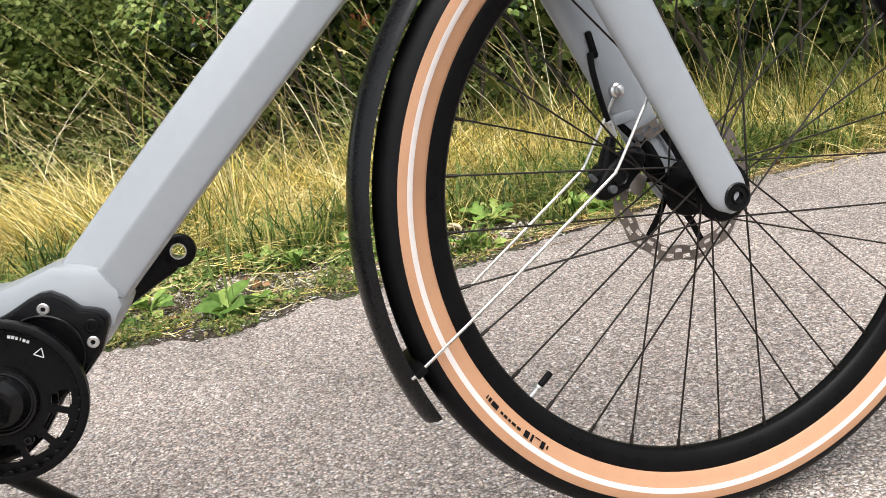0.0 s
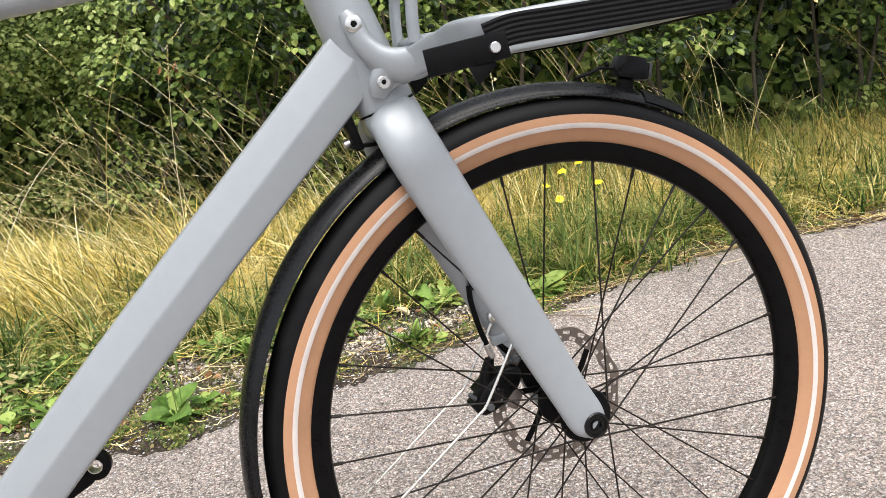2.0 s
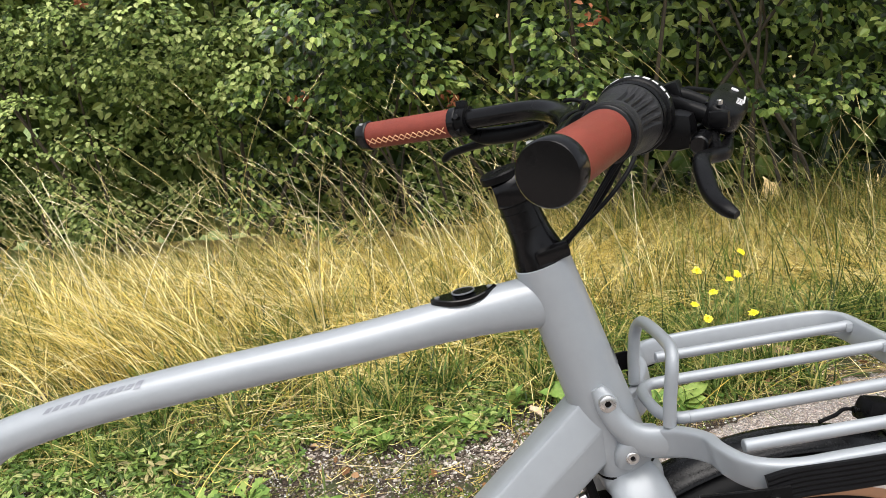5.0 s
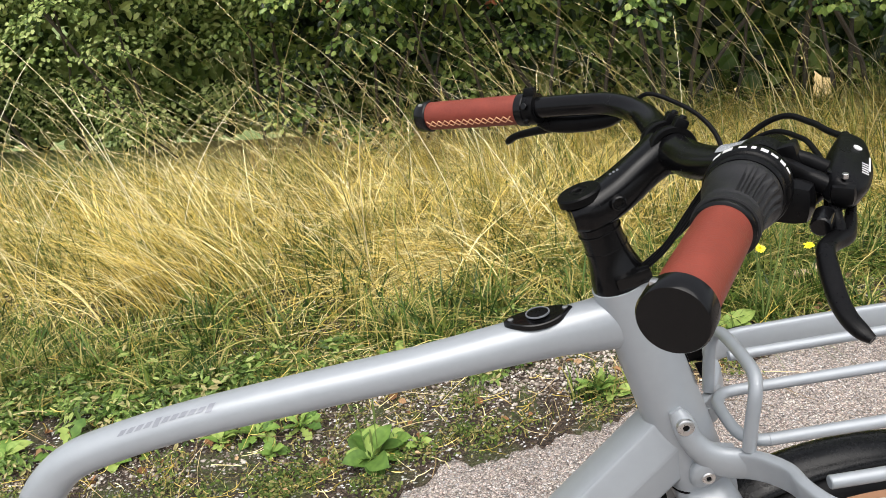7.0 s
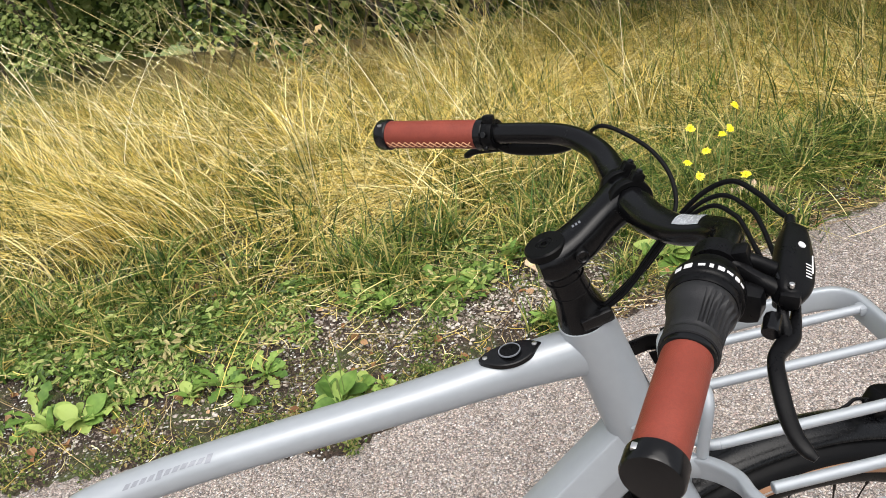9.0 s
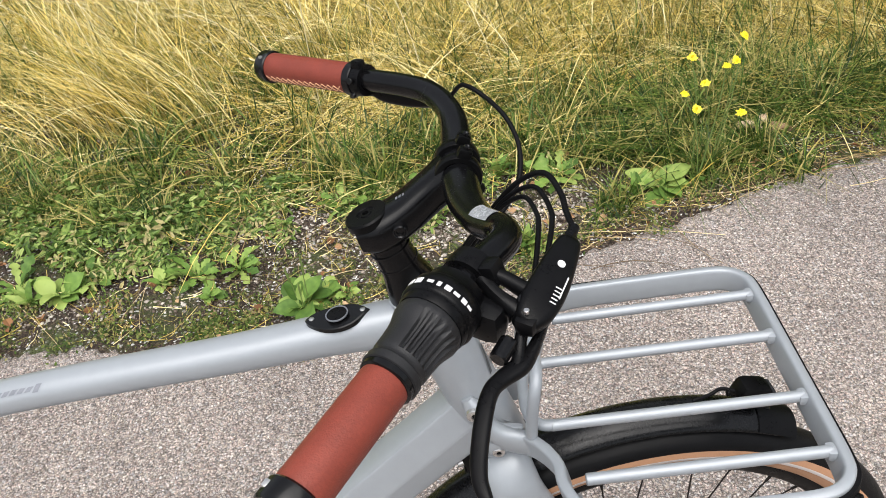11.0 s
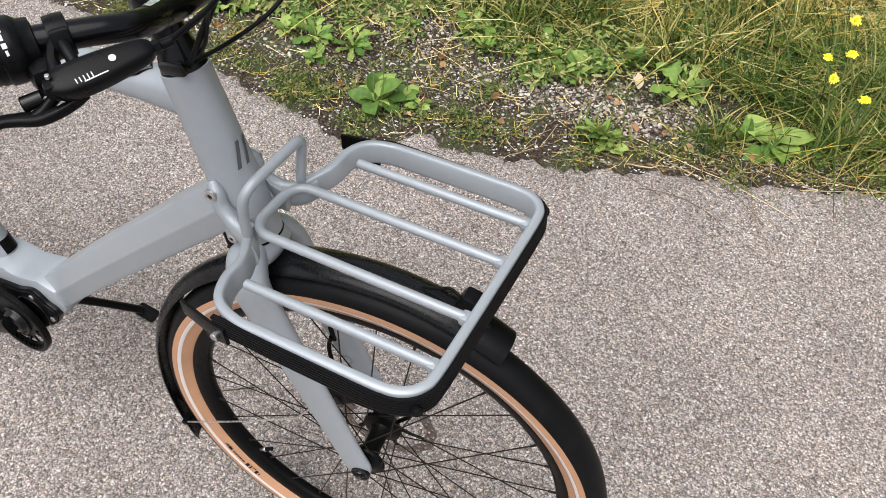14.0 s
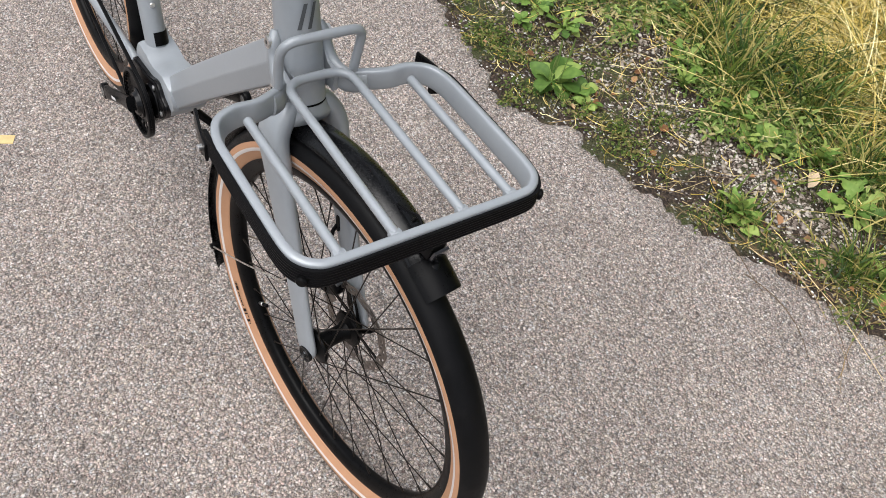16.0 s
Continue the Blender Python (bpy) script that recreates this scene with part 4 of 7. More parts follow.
lv, lq = leaf_arrays(pos, rng.uniform(0.004, 0.013, len(wx)), nrm, 0.5)
weeds = new("low_weeds", scatter_mesh("low_weeds", lv, lq, CLOVER, smooth=False))
tagged(weeds, "small creeping green weeds on the gravel strip", "weeds", kind="stuff")

# bushy small-leaved weeds between the gravel and the grass
def herb_density(x, y):
    d = y - edge_at(x)
    patch = np.clip(0.45 + 0.9 * np.sin(5.7 * x + 0.6) * np.cos(6.1 * y + 1.3 * x) + 0.4 * np.sin(13 * x - 9 * y), 0, 1)
    near, far = np.interp(x, [-3, -1.8, -0.9, -0.4, 0.1, 0.5], [0.12, 0.14, 0.26, 0.34, 0.38, 0.30]), np.interp(x, [-3, -0.9, -0.4, 0.3, 0.6], [1.05, 1.0, 0.86, 0.62, 0.45])
    return patch * smooth01((d - near) / 0.10) * smooth01((far - d) / 0.22)


hx, hy = spread(420, -2.6, 0.7, 0.95, 2.3, herb_density)
hs = rng.uniform(0.022, 0.060, len(hx))
# fuller bushes on the widest stretch of gravel
bushes = np.array([(-1.50, 1.50, 0.085), (-1.42, 1.38, 0.075), (-1.30, 1.33, 0.065), (-1.18, 1.42, 0.085), (-1.07, 1.40, 0.095), (-0.98, 1.47, 0.090), (-1.26, 1.55, 0.080), (-1.66, 1.34, 0.075),
                   (-1.62, 1.50, 0.090), (-1.13, 1.26, 0.055), (-1.21, 1.21, 0.060), (-0.88, 1.54, 0.075), (-1.78, 1.52, 0.090), (-1.40, 1.62, 0.090), (-0.72, 1.56, 0.075), (-0.12, 1.46, 0.055), (0.08, 1.50, 0.060)])
hx, hy, hs = np.r_[hx, bushes[:, 0]], np.r_[hy, bushes[:, 1]], np.r_[hs, bushes[:, 2]]
k = np.repeat(np.arange(len(hx)), (105 * np.clip(hs / 0.045, 0.5, 2) ** 2).astype(int))
m = len(k)
ring, up, way = np.sqrt(rng.random(m)), rng.random(m), rng.uniform(0, 6.28, m)
px, py = hx[k] + hs[k] * ring * np.cos(way), hy[k] + hs[k] * ring * np.sin(way)
pos = np.c_[px, py, ground_z(px, py) + 0.004 + hs[k] * (1.05 - 0.75 * ring ** 2) * (0.35 + 0.65 * up)]
nrm = np.c_[0.7 * ring * np.cos(way) + rng.normal(0, 0.45, m), 0.7 * ring * np.sin(way) + rng.normal(0, 0.45, m), np.ones(m)]
lv, lq = leaf_arrays(pos, rng.uniform(0.009, 0.026, m) * (0.55 + 9.5 * hs[k]), nrm, 0.36)
herbs = new("bushy_weeds", scatter_mesh("bushy_weeds", lv, lq, HERB, smooth=False))
tagged(herbs, "low bushy light green weeds between gravel and grass", "weeds", kind="stuff")

# dead leaves and bits of straw lying on the gravel
lx, ly = spread(420, -2.6, 2.2, 0.85, 2.0, lambda x, y: smooth01((y - edge_at(x) + 0.02) / 0.1))
pos = np.c_[lx, ly, ground_z(lx, ly) + rng.uniform(0.004, 0.02, len(lx))]
lv, lq = leaf_arrays(pos, rng.uniform(0.008, 0.034, len(lx)), np.c_[rng.normal(0, 0.4, len(lx)), rng.normal(0, 0.4, len(lx)), np.ones(len(lx))], 0.7, 0.5)
litter = new("dead_leaves", scatter_mesh("dead_leaves", lv, lq, DEAD, smooth=False))
tagged(litter, "curled brown dead leaves on the gravel", "leaves", kind="stuff")


def lying(x, y, length, way, w, bow):
    """Straws that lie on the ground or over the rim of the asphalt."""
    n, K = len(x), 6
    s = np.linspace(-0.5, 0.5, K + 1)[None]
    bend = bow[:, None] * length[:, None] * (s * s - 0.08)
    px = x[:, None] + np.cos(way)[:, None] * length[:, None] * s - np.sin(way)[:, None] * bend
    py = y[:, None] + np.sin(way)[:, None] * length[:, None] * s + np.cos(way)[:, None] * bend
    pz = np.where(py < edge_at(px) + 0.01, 0.0025, np.maximum(ground_z(px, py), -0.03) + 0.006) + rng.uniform(0, 0.012, n)[:, None] * (0.4 + 2.4 * s * s)
    hw = w[:, None] * 0.5 * (1 - 0.6 * (s + 0.5))
    dx, dy = -np.sin(way)[:, None] * hw, np.cos(way)[:, None] * hw
    v = np.stack([np.stack([px - dx, py - dy, pz], -1), np.stack([px + dx, py + dy, pz + 0.0008], -1)], 2).reshape(-1, 3)
    b, k = (np.arange(n) * 2 * (K + 1))[:, None], np.arange(K)[None] * 2
    return v, np.stack([b + k, b + k + 1, b + k + 3, b + k + 2], -1).reshape(-1, 4), np.zeros((0, 3), int)


lx, ly = spread(3600, -2.6, 2.6, 0.85, 2.0, lambda x, y: smooth01((y - edge_at(x) + 0.02) / 0.06) * (0.25 + 0.75 * np.exp(-((y - edge_at(x) - 0.08) / 0.12) ** 2) + 0.4 * (y - edge_at(x) > 0.35)))
m = len(lx)
bits_ = [lying(lx, ly, rng.uniform(0.015, 0.09, m), rng.uniform(0, 6.28, m), rng.uniform(0.0009, 0.0022, m), rng.normal(0, 0.5, m))]
bits = new("fallen_straw", scatter_mesh("fallen_straw", *bits_[0][:2], STRAW))
tagged(bits, "loose dry straws lying on the gravel strip", "straw", kind="stuff")
m = 330
lx = rng.uniform(-0.25, 2.6, m)
ly = edge_at(lx) + rng.gamma(2.0, 0.035, m) - 0.012
bits_ = [lying(lx, ly, rng.uniform(0.03, 0.14, m), rng.normal(0.3, 1.1, m), rng.uniform(0.0010, 0.0024, m), rng.normal(0, 0.5, m))]
m = 40
lx = rng.uniform(-0.1, 1.6, m)
ly = edge_at(lx) + rng.normal(0.04, 0.05, m)
bits_.append(lying(lx, ly, rng.uniform(0.14, 0.40, m), rng.normal(0.15, 0.26, m), rng.uniform(0.0014, 0.0026, m), rng.normal(0, 0.25, m)))
lx, ly = spread(160, -1.8, 0.4, 1.0, 1.7)
m = len(lx)
bits_.append(lying(lx, ly, rng.uniform(0.10, 0.30, m), rng.uniform(0, 6.28, m), rng.uniform(0.0012, 0.0024, m), rng.normal(0, 0.4, m)))
v1, q1, t1 = stack(bits_)
hay = new("old_hay", scatter_mesh("old_hay", v1, q1, HAY, t1))
tagged(hay, "brown weathered hay lying along the asphalt's rim", "hay", kind="stuff")


# big withered leaves on the grass beside the flowers
def withered_leaf(x, y, z, length, turn, tilt):
    verts, faces = [], []
    for i in range(9):
        s = i / 8
        w = length * 0.32 * math.sin(math.pi * min(1, 0.06 + 0.92 * s)) ** 0.8
        for k in range(5):
            t = (k - 2) / 2
            verts.append((length * (s - 0.5), w * t * (1 - 0.25 * s), 0.16 * length * (t * t) * (0.5 + s) + 0.10 * length * math.sin(3.0 * s + 0.6 * t) + 0.02 * length * math.sin(11 * s + 5 * t)))
    faces = [(i * 5 + k, i * 5 + k + 1, i * 5 + k + 6, i * 5 + k + 5) for i in range(8) for k in range(4)]
    ob = new("dead_leaf", mesh_of("dead_leaf", (verts, faces), WITHERED, 180, tidy=False))
    ob.matrix_basis = pose(x, y, z, tilt, 8, turn)
    tagged(ob, "large curled pale brown withered leaf on the verge", "leaf", "withered leaves beside the flowers")


for x, y, z, length, turn, tilt in ((0.67, 1.50, 0.018, 0.075, 150, 12), (0.745, 1.485, 0.012, 0.085, -12, -10), (-0.02, 1.41, -0.03, 0.06, 115, 15), (0.71, 1.54, 0.02, 0.05, 60, 20)):
    withered_leaf(x, y, z, length, turn, tilt)

# stones: brown grit all over the strip, and paler pebbles gathered in patches
base = np.array([(1, 0, 0), (-1, 0, 0), (0, 1, 0), (0, -1, 0), (0, 0, 1), (0, 0, -1), (0.62, 0.62, 0.45), (-0.62, 0.62, 0.4), (0.6, -0.62, 0.45), (-0.6, -0.6, 0.5)], float)
tri_ = np.array([(0, 6, 4), (6, 2, 4), (2, 7, 4), (7, 1, 4), (1, 9, 4), (9, 3, 4), (3, 8, 4), (8, 0, 4), (0, 2, 6), (2, 1, 7), (1, 3, 9), (3, 0, 8), (0, 5, 2), (2, 5, 1), (1, 5, 3), (3, 5, 0)])


def stone_field(name, gx, gy, sz, mat, label):
    n = len(gx)
    ang = rng.uniform(0, 6.28, n)
    vv = base[None] * (sz[:, None] * rng.uniform(0.6, 1.25, (n, 3)))[:, None] * rng.uniform(0.72, 1.2, (n, len(base), 1))
    ca, sa = np.cos(ang)[:, None], np.sin(ang)[:, None]
    vv = np.stack([vv[..., 0] * ca - vv[..., 1] * sa, vv[..., 0] * sa + vv[..., 1] * ca, vv[..., 2] * 0.75], -1)
    vv += np.c_[gx, gy, ground_z(gx, gy) + sz * 0.25][:, None]
    tq = (np.arange(n)[:, None, None] * len(base) + tri_[None]).reshape(-1, 3)
    ob = new(name, scatter_mesh(name, vv.reshape(-1, 3), np.zeros((0, 4), int), mat, tq, smooth=True))
    tagged(ob, label, "gravel", kind="stuff")


gx, gy = spread(15000, -2.6, 1.2, 0.85, 1.9, lambda x, y: np.clip(np.exp(-((y - edge_at(x) - 0.27) / 0.24) ** 2), 0, 1) * (0.4 + 0.6 * (np.sin(4.1 * x + 1) * np.cos(5 * y) > -0.3)) * (y > edge_at(x)) * (1 - 0.8 * smooth01((x - 0.2) / 0.3)))
stone_field("grit", gx, gy, 0.0012 + 0.0034 * rng.random(len(gx)) ** 3, GRIT, "brown grit and small stones on the soil strip")
heaps = ((-0.05, 1.28, 0.13, 0.07, 900), (-0.26, 1.27, 0.08, 0.06, 420), (0.14, 1.28, 0.09, 0.04, 300), (-0.80, 1.39, 0.10, 0.05, 380), (-0.62, 1.41, 0.10, 0.05, 380), (-0.62, 1.23, 0.12, 0.07, 420), (-0.42, 1.22, 0.10, 0.07, 300), (-1.10, 1.06, 0.30, 0.035, 420), (-1.55, 1.06, 0.2, 0.04, 220), (0.02, 1.36, 0.12, 0.04, 240))
gx = np.concatenate([rng.normal(x, a, n) for x, y, a, b, n in heaps])
gy = np.concatenate([rng.normal(y, b, n) for x, y, a, b, n in heaps])
ok = gy > edge_at(gx) + 0.02
gx, gy = gx[ok], gy[ok]
stone_field("pebbles", gx, gy, 0.0022 + 0.0052 * rng.random(len(gx)) ** 2.2, STONE, "pale and pinkish loose pebbles gathered on the soil strip")


# yellow hawkbit flowers
def hawkbit(x, y, z, seed):
    r = random.Random(seed)
    g = float(ground_z(np.array([x]), np.array([y]))[0])
    foot = (0.49 + r.uniform(-0.05, 0.05), 1.36 + r.uniform(-0.05, 0.05))
    ob = thing("hawkbit", "yellow hawkbit flower on a thin green stalk in the grass", "flower", Matrix.Translation((foot[0], foot[1], g)), "yellow flowers beside the path")
    top = Vector((x - foot[0], y - foot[1], z - g))
    part("stalk", tube([(0, 0, 0), top * 0.5 + Vector((0.01, 0.0, 0.03)), top], [0.0022, 0.0016, 0.0014], per=4, seg=6), STALK, ob)
    verts, faces = [], []
    for ring, (count, rad, lift) in enumerate(((13, 0.0122, 0.003), (10, 0.0088, 0.005), (7, 0.0050, 0.007))):
        for k in range(count):
            a = 6.283 * k / count + ring * 0.2
            i = len(verts)
            for s, wdt, h in ((0.15, 0.0006, 0), (0.6, 0.0019, lift), (1.0, 0.0017, lift * r.uniform(0.2, 1.1))):
                c = Vector((math.cos(a), math.sin(a), 0)) * rad * s * r.uniform(0.70, 1.15)
                d = Vector((-math.sin(a), math.cos(a), 0)) * wdt
                verts += [tuple(c - d + Vector((0, 0, h))), tuple(c + d + Vector((0, 0, h)))]
            faces += [(i, i + 1, i + 3, i + 2), (i + 2, i + 3, i + 5, i + 4)]
    part("petals", (verts, faces), YELLOW, ob, "yellow petals", Matrix.Translation(top) @ pose(0, 0, 0, 35 + r.uniform(-25, 15), r.uniform(-25, 25), 0))
    part("calyx", moved(Matrix.Translation(top - Vector((0, 0, 0.006))), lathe([(0.0015, -0.006), (0.005, -0.001), (0.0055, 0.004), (0.002, 0.006)], 10)), STALK, ob)


for n, (x, y, z) in enumerate(((0.562, 1.387, 0.386), (0.431, 1.287, 0.252), (0.496, 1.167, 0.308), (0.424, 1.347, 0.365), (0.515, 1.349, 0.328), (0.442, 1.283, 0.326), (0.54, 1.36, 0.335), (0.40, 1.30, 0.29))):
    hawkbit(x, y, z, n)


scrap = new("paper_scrap", mesh_of("paper_scrap", rbox(0.045, 0.026, 0.0012, 0.0004), material("yellow_paper", (0.56, 0.43, 0.20), 0.8, 0.0, 0.12, 60)))
scrap.matrix_basis = pose(-0.978, -0.293, 0.0008, 0, 0, 62)
tagged(scrap, "small pale yellow scrap of paper lying on the asphalt", "litter")


# ---------------------------------------------------------------- bicycle
# Its own axes: x ahead, y to its left, z up in its own plane, from the ground under the front axle. It leans on its kickstand.
bike = thing("bicycle", "light grey e-bike with front rack leaning on its kickstand", "bicycle",
             Matrix.Translation((-0.0025, -0.012, 0)) @ pose(0, 0, 0, -5.56, 0, 0))
AXLE = 0.343
HEAD_LOW, HEAD_TOP = Vector((-0.157, 0, 0.698)), Vector((-0.2225, 0, 0.907))
UPWARD = (HEAD_TOP - HEAD_LOW).normalized()
# steered to the left, level with the ground: about the steering axis at each height
SKEW = UPWARD.x / UPWARD.z
SHEAR = Matrix(((1, 0, SKEW, HEAD_LOW.x - SKEW * HEAD_LOW.z), (0, 1, 0, 0), (0, 0, 1, 0), (0, 0, 0, 1)))
STEER = SHEAR @ Matrix.Rotation(radians(5.9), 4, "Z") @ SHEAR.inverted()
WHEEL = Matrix.Translation((-0.0024, 0.0026, 0.3437)) @ Matrix.Rotation(radians(5.9), 4, "Z")
FLAT = pose(0, 0, 0, 90, 0, 0)  # turns a lathe's axis from z to -y


def build_wheel(name, m, disc, label, crown):
    """Deep black rim with tan-wall tyre, hub and crossed spokes, round its own axle."""
    rim_profile = [(0.2705, -0.0045), (0.2735, -0.0085), (0.281, -0.0118), (0.2920, -0.0142), (0.2950, -0.0132), (0.2950, 0.0132), (0.2920, 0.0142), (0.281, 0.0118), (0.2735, 0.0085), (0.2705, 0.0045)]
    rim = part(name, moved(FLAT, lathe(rim_profile, 160, closed=True)), BLACK, bike, label, m, smooth=50)
    prof = [(0.2908, -0.0136), (0.2945, -0.0160), (0.3000, -0.0192), (0.3050, -0.0215), (0.3057, -0.0222), (0.3110, -0.0238), (0.3116, -0.0238), (0.3198, -0.0236), (0.3265, -0.0218), (crown - 0.0050, -0.0165), (crown - 0.0014, -0.0085), (crown, 0)]
    full = prof + [(r, -y) for r, y in prof[-2::-1]]
    shape = moved(FLAT, lathe(full, 192, closed=True))
    n = len(full)
    kind = []
    for k in range(n):
        j = min(k, n - 2 - k) if k < n - 1 else 0
        kind.append(1 if j == 4 else (0 if j <= 6 else 2))
    part("tyre", shape, [TAN, STRIPE, TREAD], rim, "tan sidewall tyre with a reflective white stripe", smooth=60, slots=kind * 192)
    w = 0.050 if disc else 0.062
    hub = [(0.0085, -w), (0.0105, -w + 0.002), (0.0135, -0.041), (0.020, -0.038), (0.0285, -0.036), (0.030, -0.033), (0.0285, -0.030), (0.0165, -0.027), (0.0135, -0.010), (0.0135, 0.012), (0.017, 0.019), (0.0290, 0.0225), (0.030, 0.0265), (0.027, 0.029), (0.0235, 0.036), (0.0125, 0.040), (0.0105, w - 0.002), (0.0085, w)]
    part("hub", moved(FLAT, lathe([(r, -y) for r, y in hub], 32)), BLACK, rim, "black hub")
    spokes = {}
    for i in range(32):
        near, trail = i % 2, 1 - (i // 2) % 2
        a = radians(-0.8 + 11.25 * i)
        hb = a + radians(62 if trail else -62)
        yh = -0.0335 if near else 0.0265
        if (near, trail) not in spokes:
            b = radians(62 if trail else -62)
            hub_p = Vector((0.0272 * math.cos(b), yh + (0.0028 if near else -0.0028) * (1 if trail else -1), 0.0272 * math.sin(b)))
            rim_p = Vector((0.2715, -0.002 if near else 0.002, 0))
            d = (rim_p - hub_p).normalized()
            nip = rim_p - d * 0.012
            spokes[(near, trail)] = mesh_of("spoke", joined(rod(hub_p, nip, 0.00102, 6), rod(nip, rim_p + d * 0.004, 0.0018, 6)), SPOKE)
        part("spoke", spokes[(near, trail)], None, rim, m=Matrix.Rotation(-a, 4, "Y"))
    v = Matrix.Rotation(-radians(219.2), 4, "Y")
    valve = moved(v, rod((0.2725, 0, 0), (0.258, 0, 0), 0.0028, 10), rod((0.260, 0, 0), (0.2565, 0, 0), 0.0042, 10))
    part("valve", valve, STEEL, rim, "silver tyre valve")
    part("valve_cap", moved(v, rod((0.2565, 0, 0), (0.2395, 0, 0), 0.0034, 10, 0.0012)), RUBBER, rim, "black valve cap")
    if disc:
        verts, faces = disc_shape(0.0795, 0.0635, 0.0018)
        rotor = part("brake_disc", (verts, faces), DISC, rim, "ventilated steel brake disc", Matrix.Translation((0, 0.0385, 0)), smooth=30)
        arms = []
        for k in range(6):
            a = radians(60 * k + 12)
            p, q = Vector((0.018 * math.cos(a), 0.0385, 0.018 * math.sin(a))), Vector((0.065 * math.cos(a + 0.6), 0.0385, 0.065 * math.sin(a + 0.6)))
            arms.append(sweep([p, (p + q) / 2 + Vector((0.002, 0, 0)), q], oval(0.0038, 0.0009, 8, 4), side=(p - q).cross(Vector((0, 1, 0)))))
        for arm in arms:
            part("disc_arm", arm, BLACK, rotor, "black arm of the disc's spider", Matrix.Translation((0, -0.0385, 0)))
    return rim


def disc_shape(ro, ri, t, holes=36):
    """A flat ring with rows of slots through it, standing in the x-z plane."""
    radii = [ri, ri + 0.0022, ri + 0.0066, ri + 0.0086, ri + 0.0132, ro]
    n, verts, faces = holes * 4, [], []
    for y in (-t / 2, t / 2):
        for r_i, r in enumerate(radii):
            for k in range(n):
                a = 2 * math.pi * k / n
                rr = r + (0.0016 * math.sin(a * 12) if r_i in (0, 5) else 0)
                verts.append((rr * math.cos(a), y, rr * math.sin(a)))
    m, top = len(radii), len(radii) * n

    def open_at(ring, k):
        return (ring == 1 and k % 6 in (1, 2, 3)) or (ring == 3 and k % 6 in (4, 5, 0))

    for ring in range(m - 1):
        for k in range(n):
            j = (k + 1) % n
            if open_at(ring, k):
                continue
            a, b, c, d = ring * n + k, ring * n + j, (ring + 1) * n + j, (ring + 1) * n + k
            faces += [(a, b, c, d), (a + top, d + top, c + top, b + top)]
    for k in range(n):
        j = (k + 1) % n
        for ring in (0, m - 1):
            faces.append((ring * n + k, ring * n + j, ring * n + j + top, ring * n + k + top))
    for ring in (1, 3):
        for k in range(n):
            if open_at(ring, k):
                j = (k + 1) % n
                faces += [(ring * n + k, ring * n + j, ring * n + j + top, ring * n + k + top), ((ring + 1) * n + k, (ring + 1) * n + j, (ring + 1) * n + j + top, (ring + 1) * n + k + top)]
    return verts, faces


front_wheel = build_wheel("front_wheel", WHEEL, True, "deep black rim of the front wheel", 0.3376)
build_wheel("rear_wheel", Matrix.Translation((-1.13, 0, AXLE)) @ Matrix.Rotation(1.1, 4, "Y"), False, "deep black rim of the rear wheel", 0.3430)

# print on the front tyre's wall, as plain bars
for a0, a1, r0, r1 in ((222.5, 222.8, 0.2985, 0.3025), (223.1, 223.7, 0.2985, 0.3025), (224.0, 225.6, 0.2985, 0.3030), (226.4, 227.0, 0.2998, 0.3022), (227.3, 228.1, 0.2998, 0.3022), (228.4, 229.0, 0.2998, 0.3022), (229.3, 230.3, 0.2998, 0.3022), (230.6, 231.5, 0.2998, 0.3022),
                       (232.4, 233.5, 0.2975, 0.3038), (234.0, 234.5, 0.2972, 0.3040), (234.8, 236.0, 0.2972, 0.2984), (236.3, 237.2, 0.2972, 0.3040), (237.6, 238.0, 0.2985, 0.3020)):
    a0, a1 = a0 * 1.06 - 25.6, a1 * 1.06 - 25.6
    k = 6
    v, f = [], []
    for i in range(k + 1):
        a = radians(a0 + (a1 - a0) * i / k)
        for r in (r0, r1):
            y = -(0.0192 + (r - 0.2985) / (0.3048 - 0.2985) * 0.0025) - 0.0006
            v.append((r * math.cos(a), y, r * math.sin(a)))
    f = [(2 * i, 2 * i + 1, 2 * i + 3, 2 * i + 2) for i in range(k)]
    part("tyre_marking", (v, f), TREAD, front_wheel, "dark printed marking")

# ---- frame
axis_m = along(HEAD_LOW, HEAD_TOP)
HL = (HEAD_TOP - HEAD_LOW).length
part("head_tube", moved(axis_m, lathe([(0.0235, -0.001), (0.0292, 0.0005), (0.0296, 0.02), (0.0292, 0.08), (0.0278, 0.15), (0.0266, HL - 0.012), (0.0264, HL - 0.001), (0.0215, HL + 0.0008)], 48)), PAINT, bike, smooth=50)
top_path = [(-0.215, 0, 0.8695), (-0.26, 0, 0.8665), (-0.31, 0, 0.8615), (-0.41, 0, 0.8488), (-0.52, 0, 0.8375), (-0.62, 0, 0.8255), (-0.69, 0, 0.8125), (-0.735, 0, 0.7985), (-0.765, 0, 0.774), (-0.787, 0, 0.74), (-0.815, 0, 0.69), (-0.84, 0, 0.645)]
top_r = [(0.0215, 0.026), (0.0205, 0.0225), (0.020, 0.0195), (0.019, 0.0175), (0.0185, 0.0168), (0.018, 0.0165), (0.018, 0.0165), (0.018, 0.0175), (0.018, 0.019), (0.018, 0.019), (0.017, 0.017), (0.016, 0.016)]
part("top_tube", tube(top_path, top_r, 8, 28, 2.3, side=(0, 1, 0)), PAINT, bike, smooth=60)


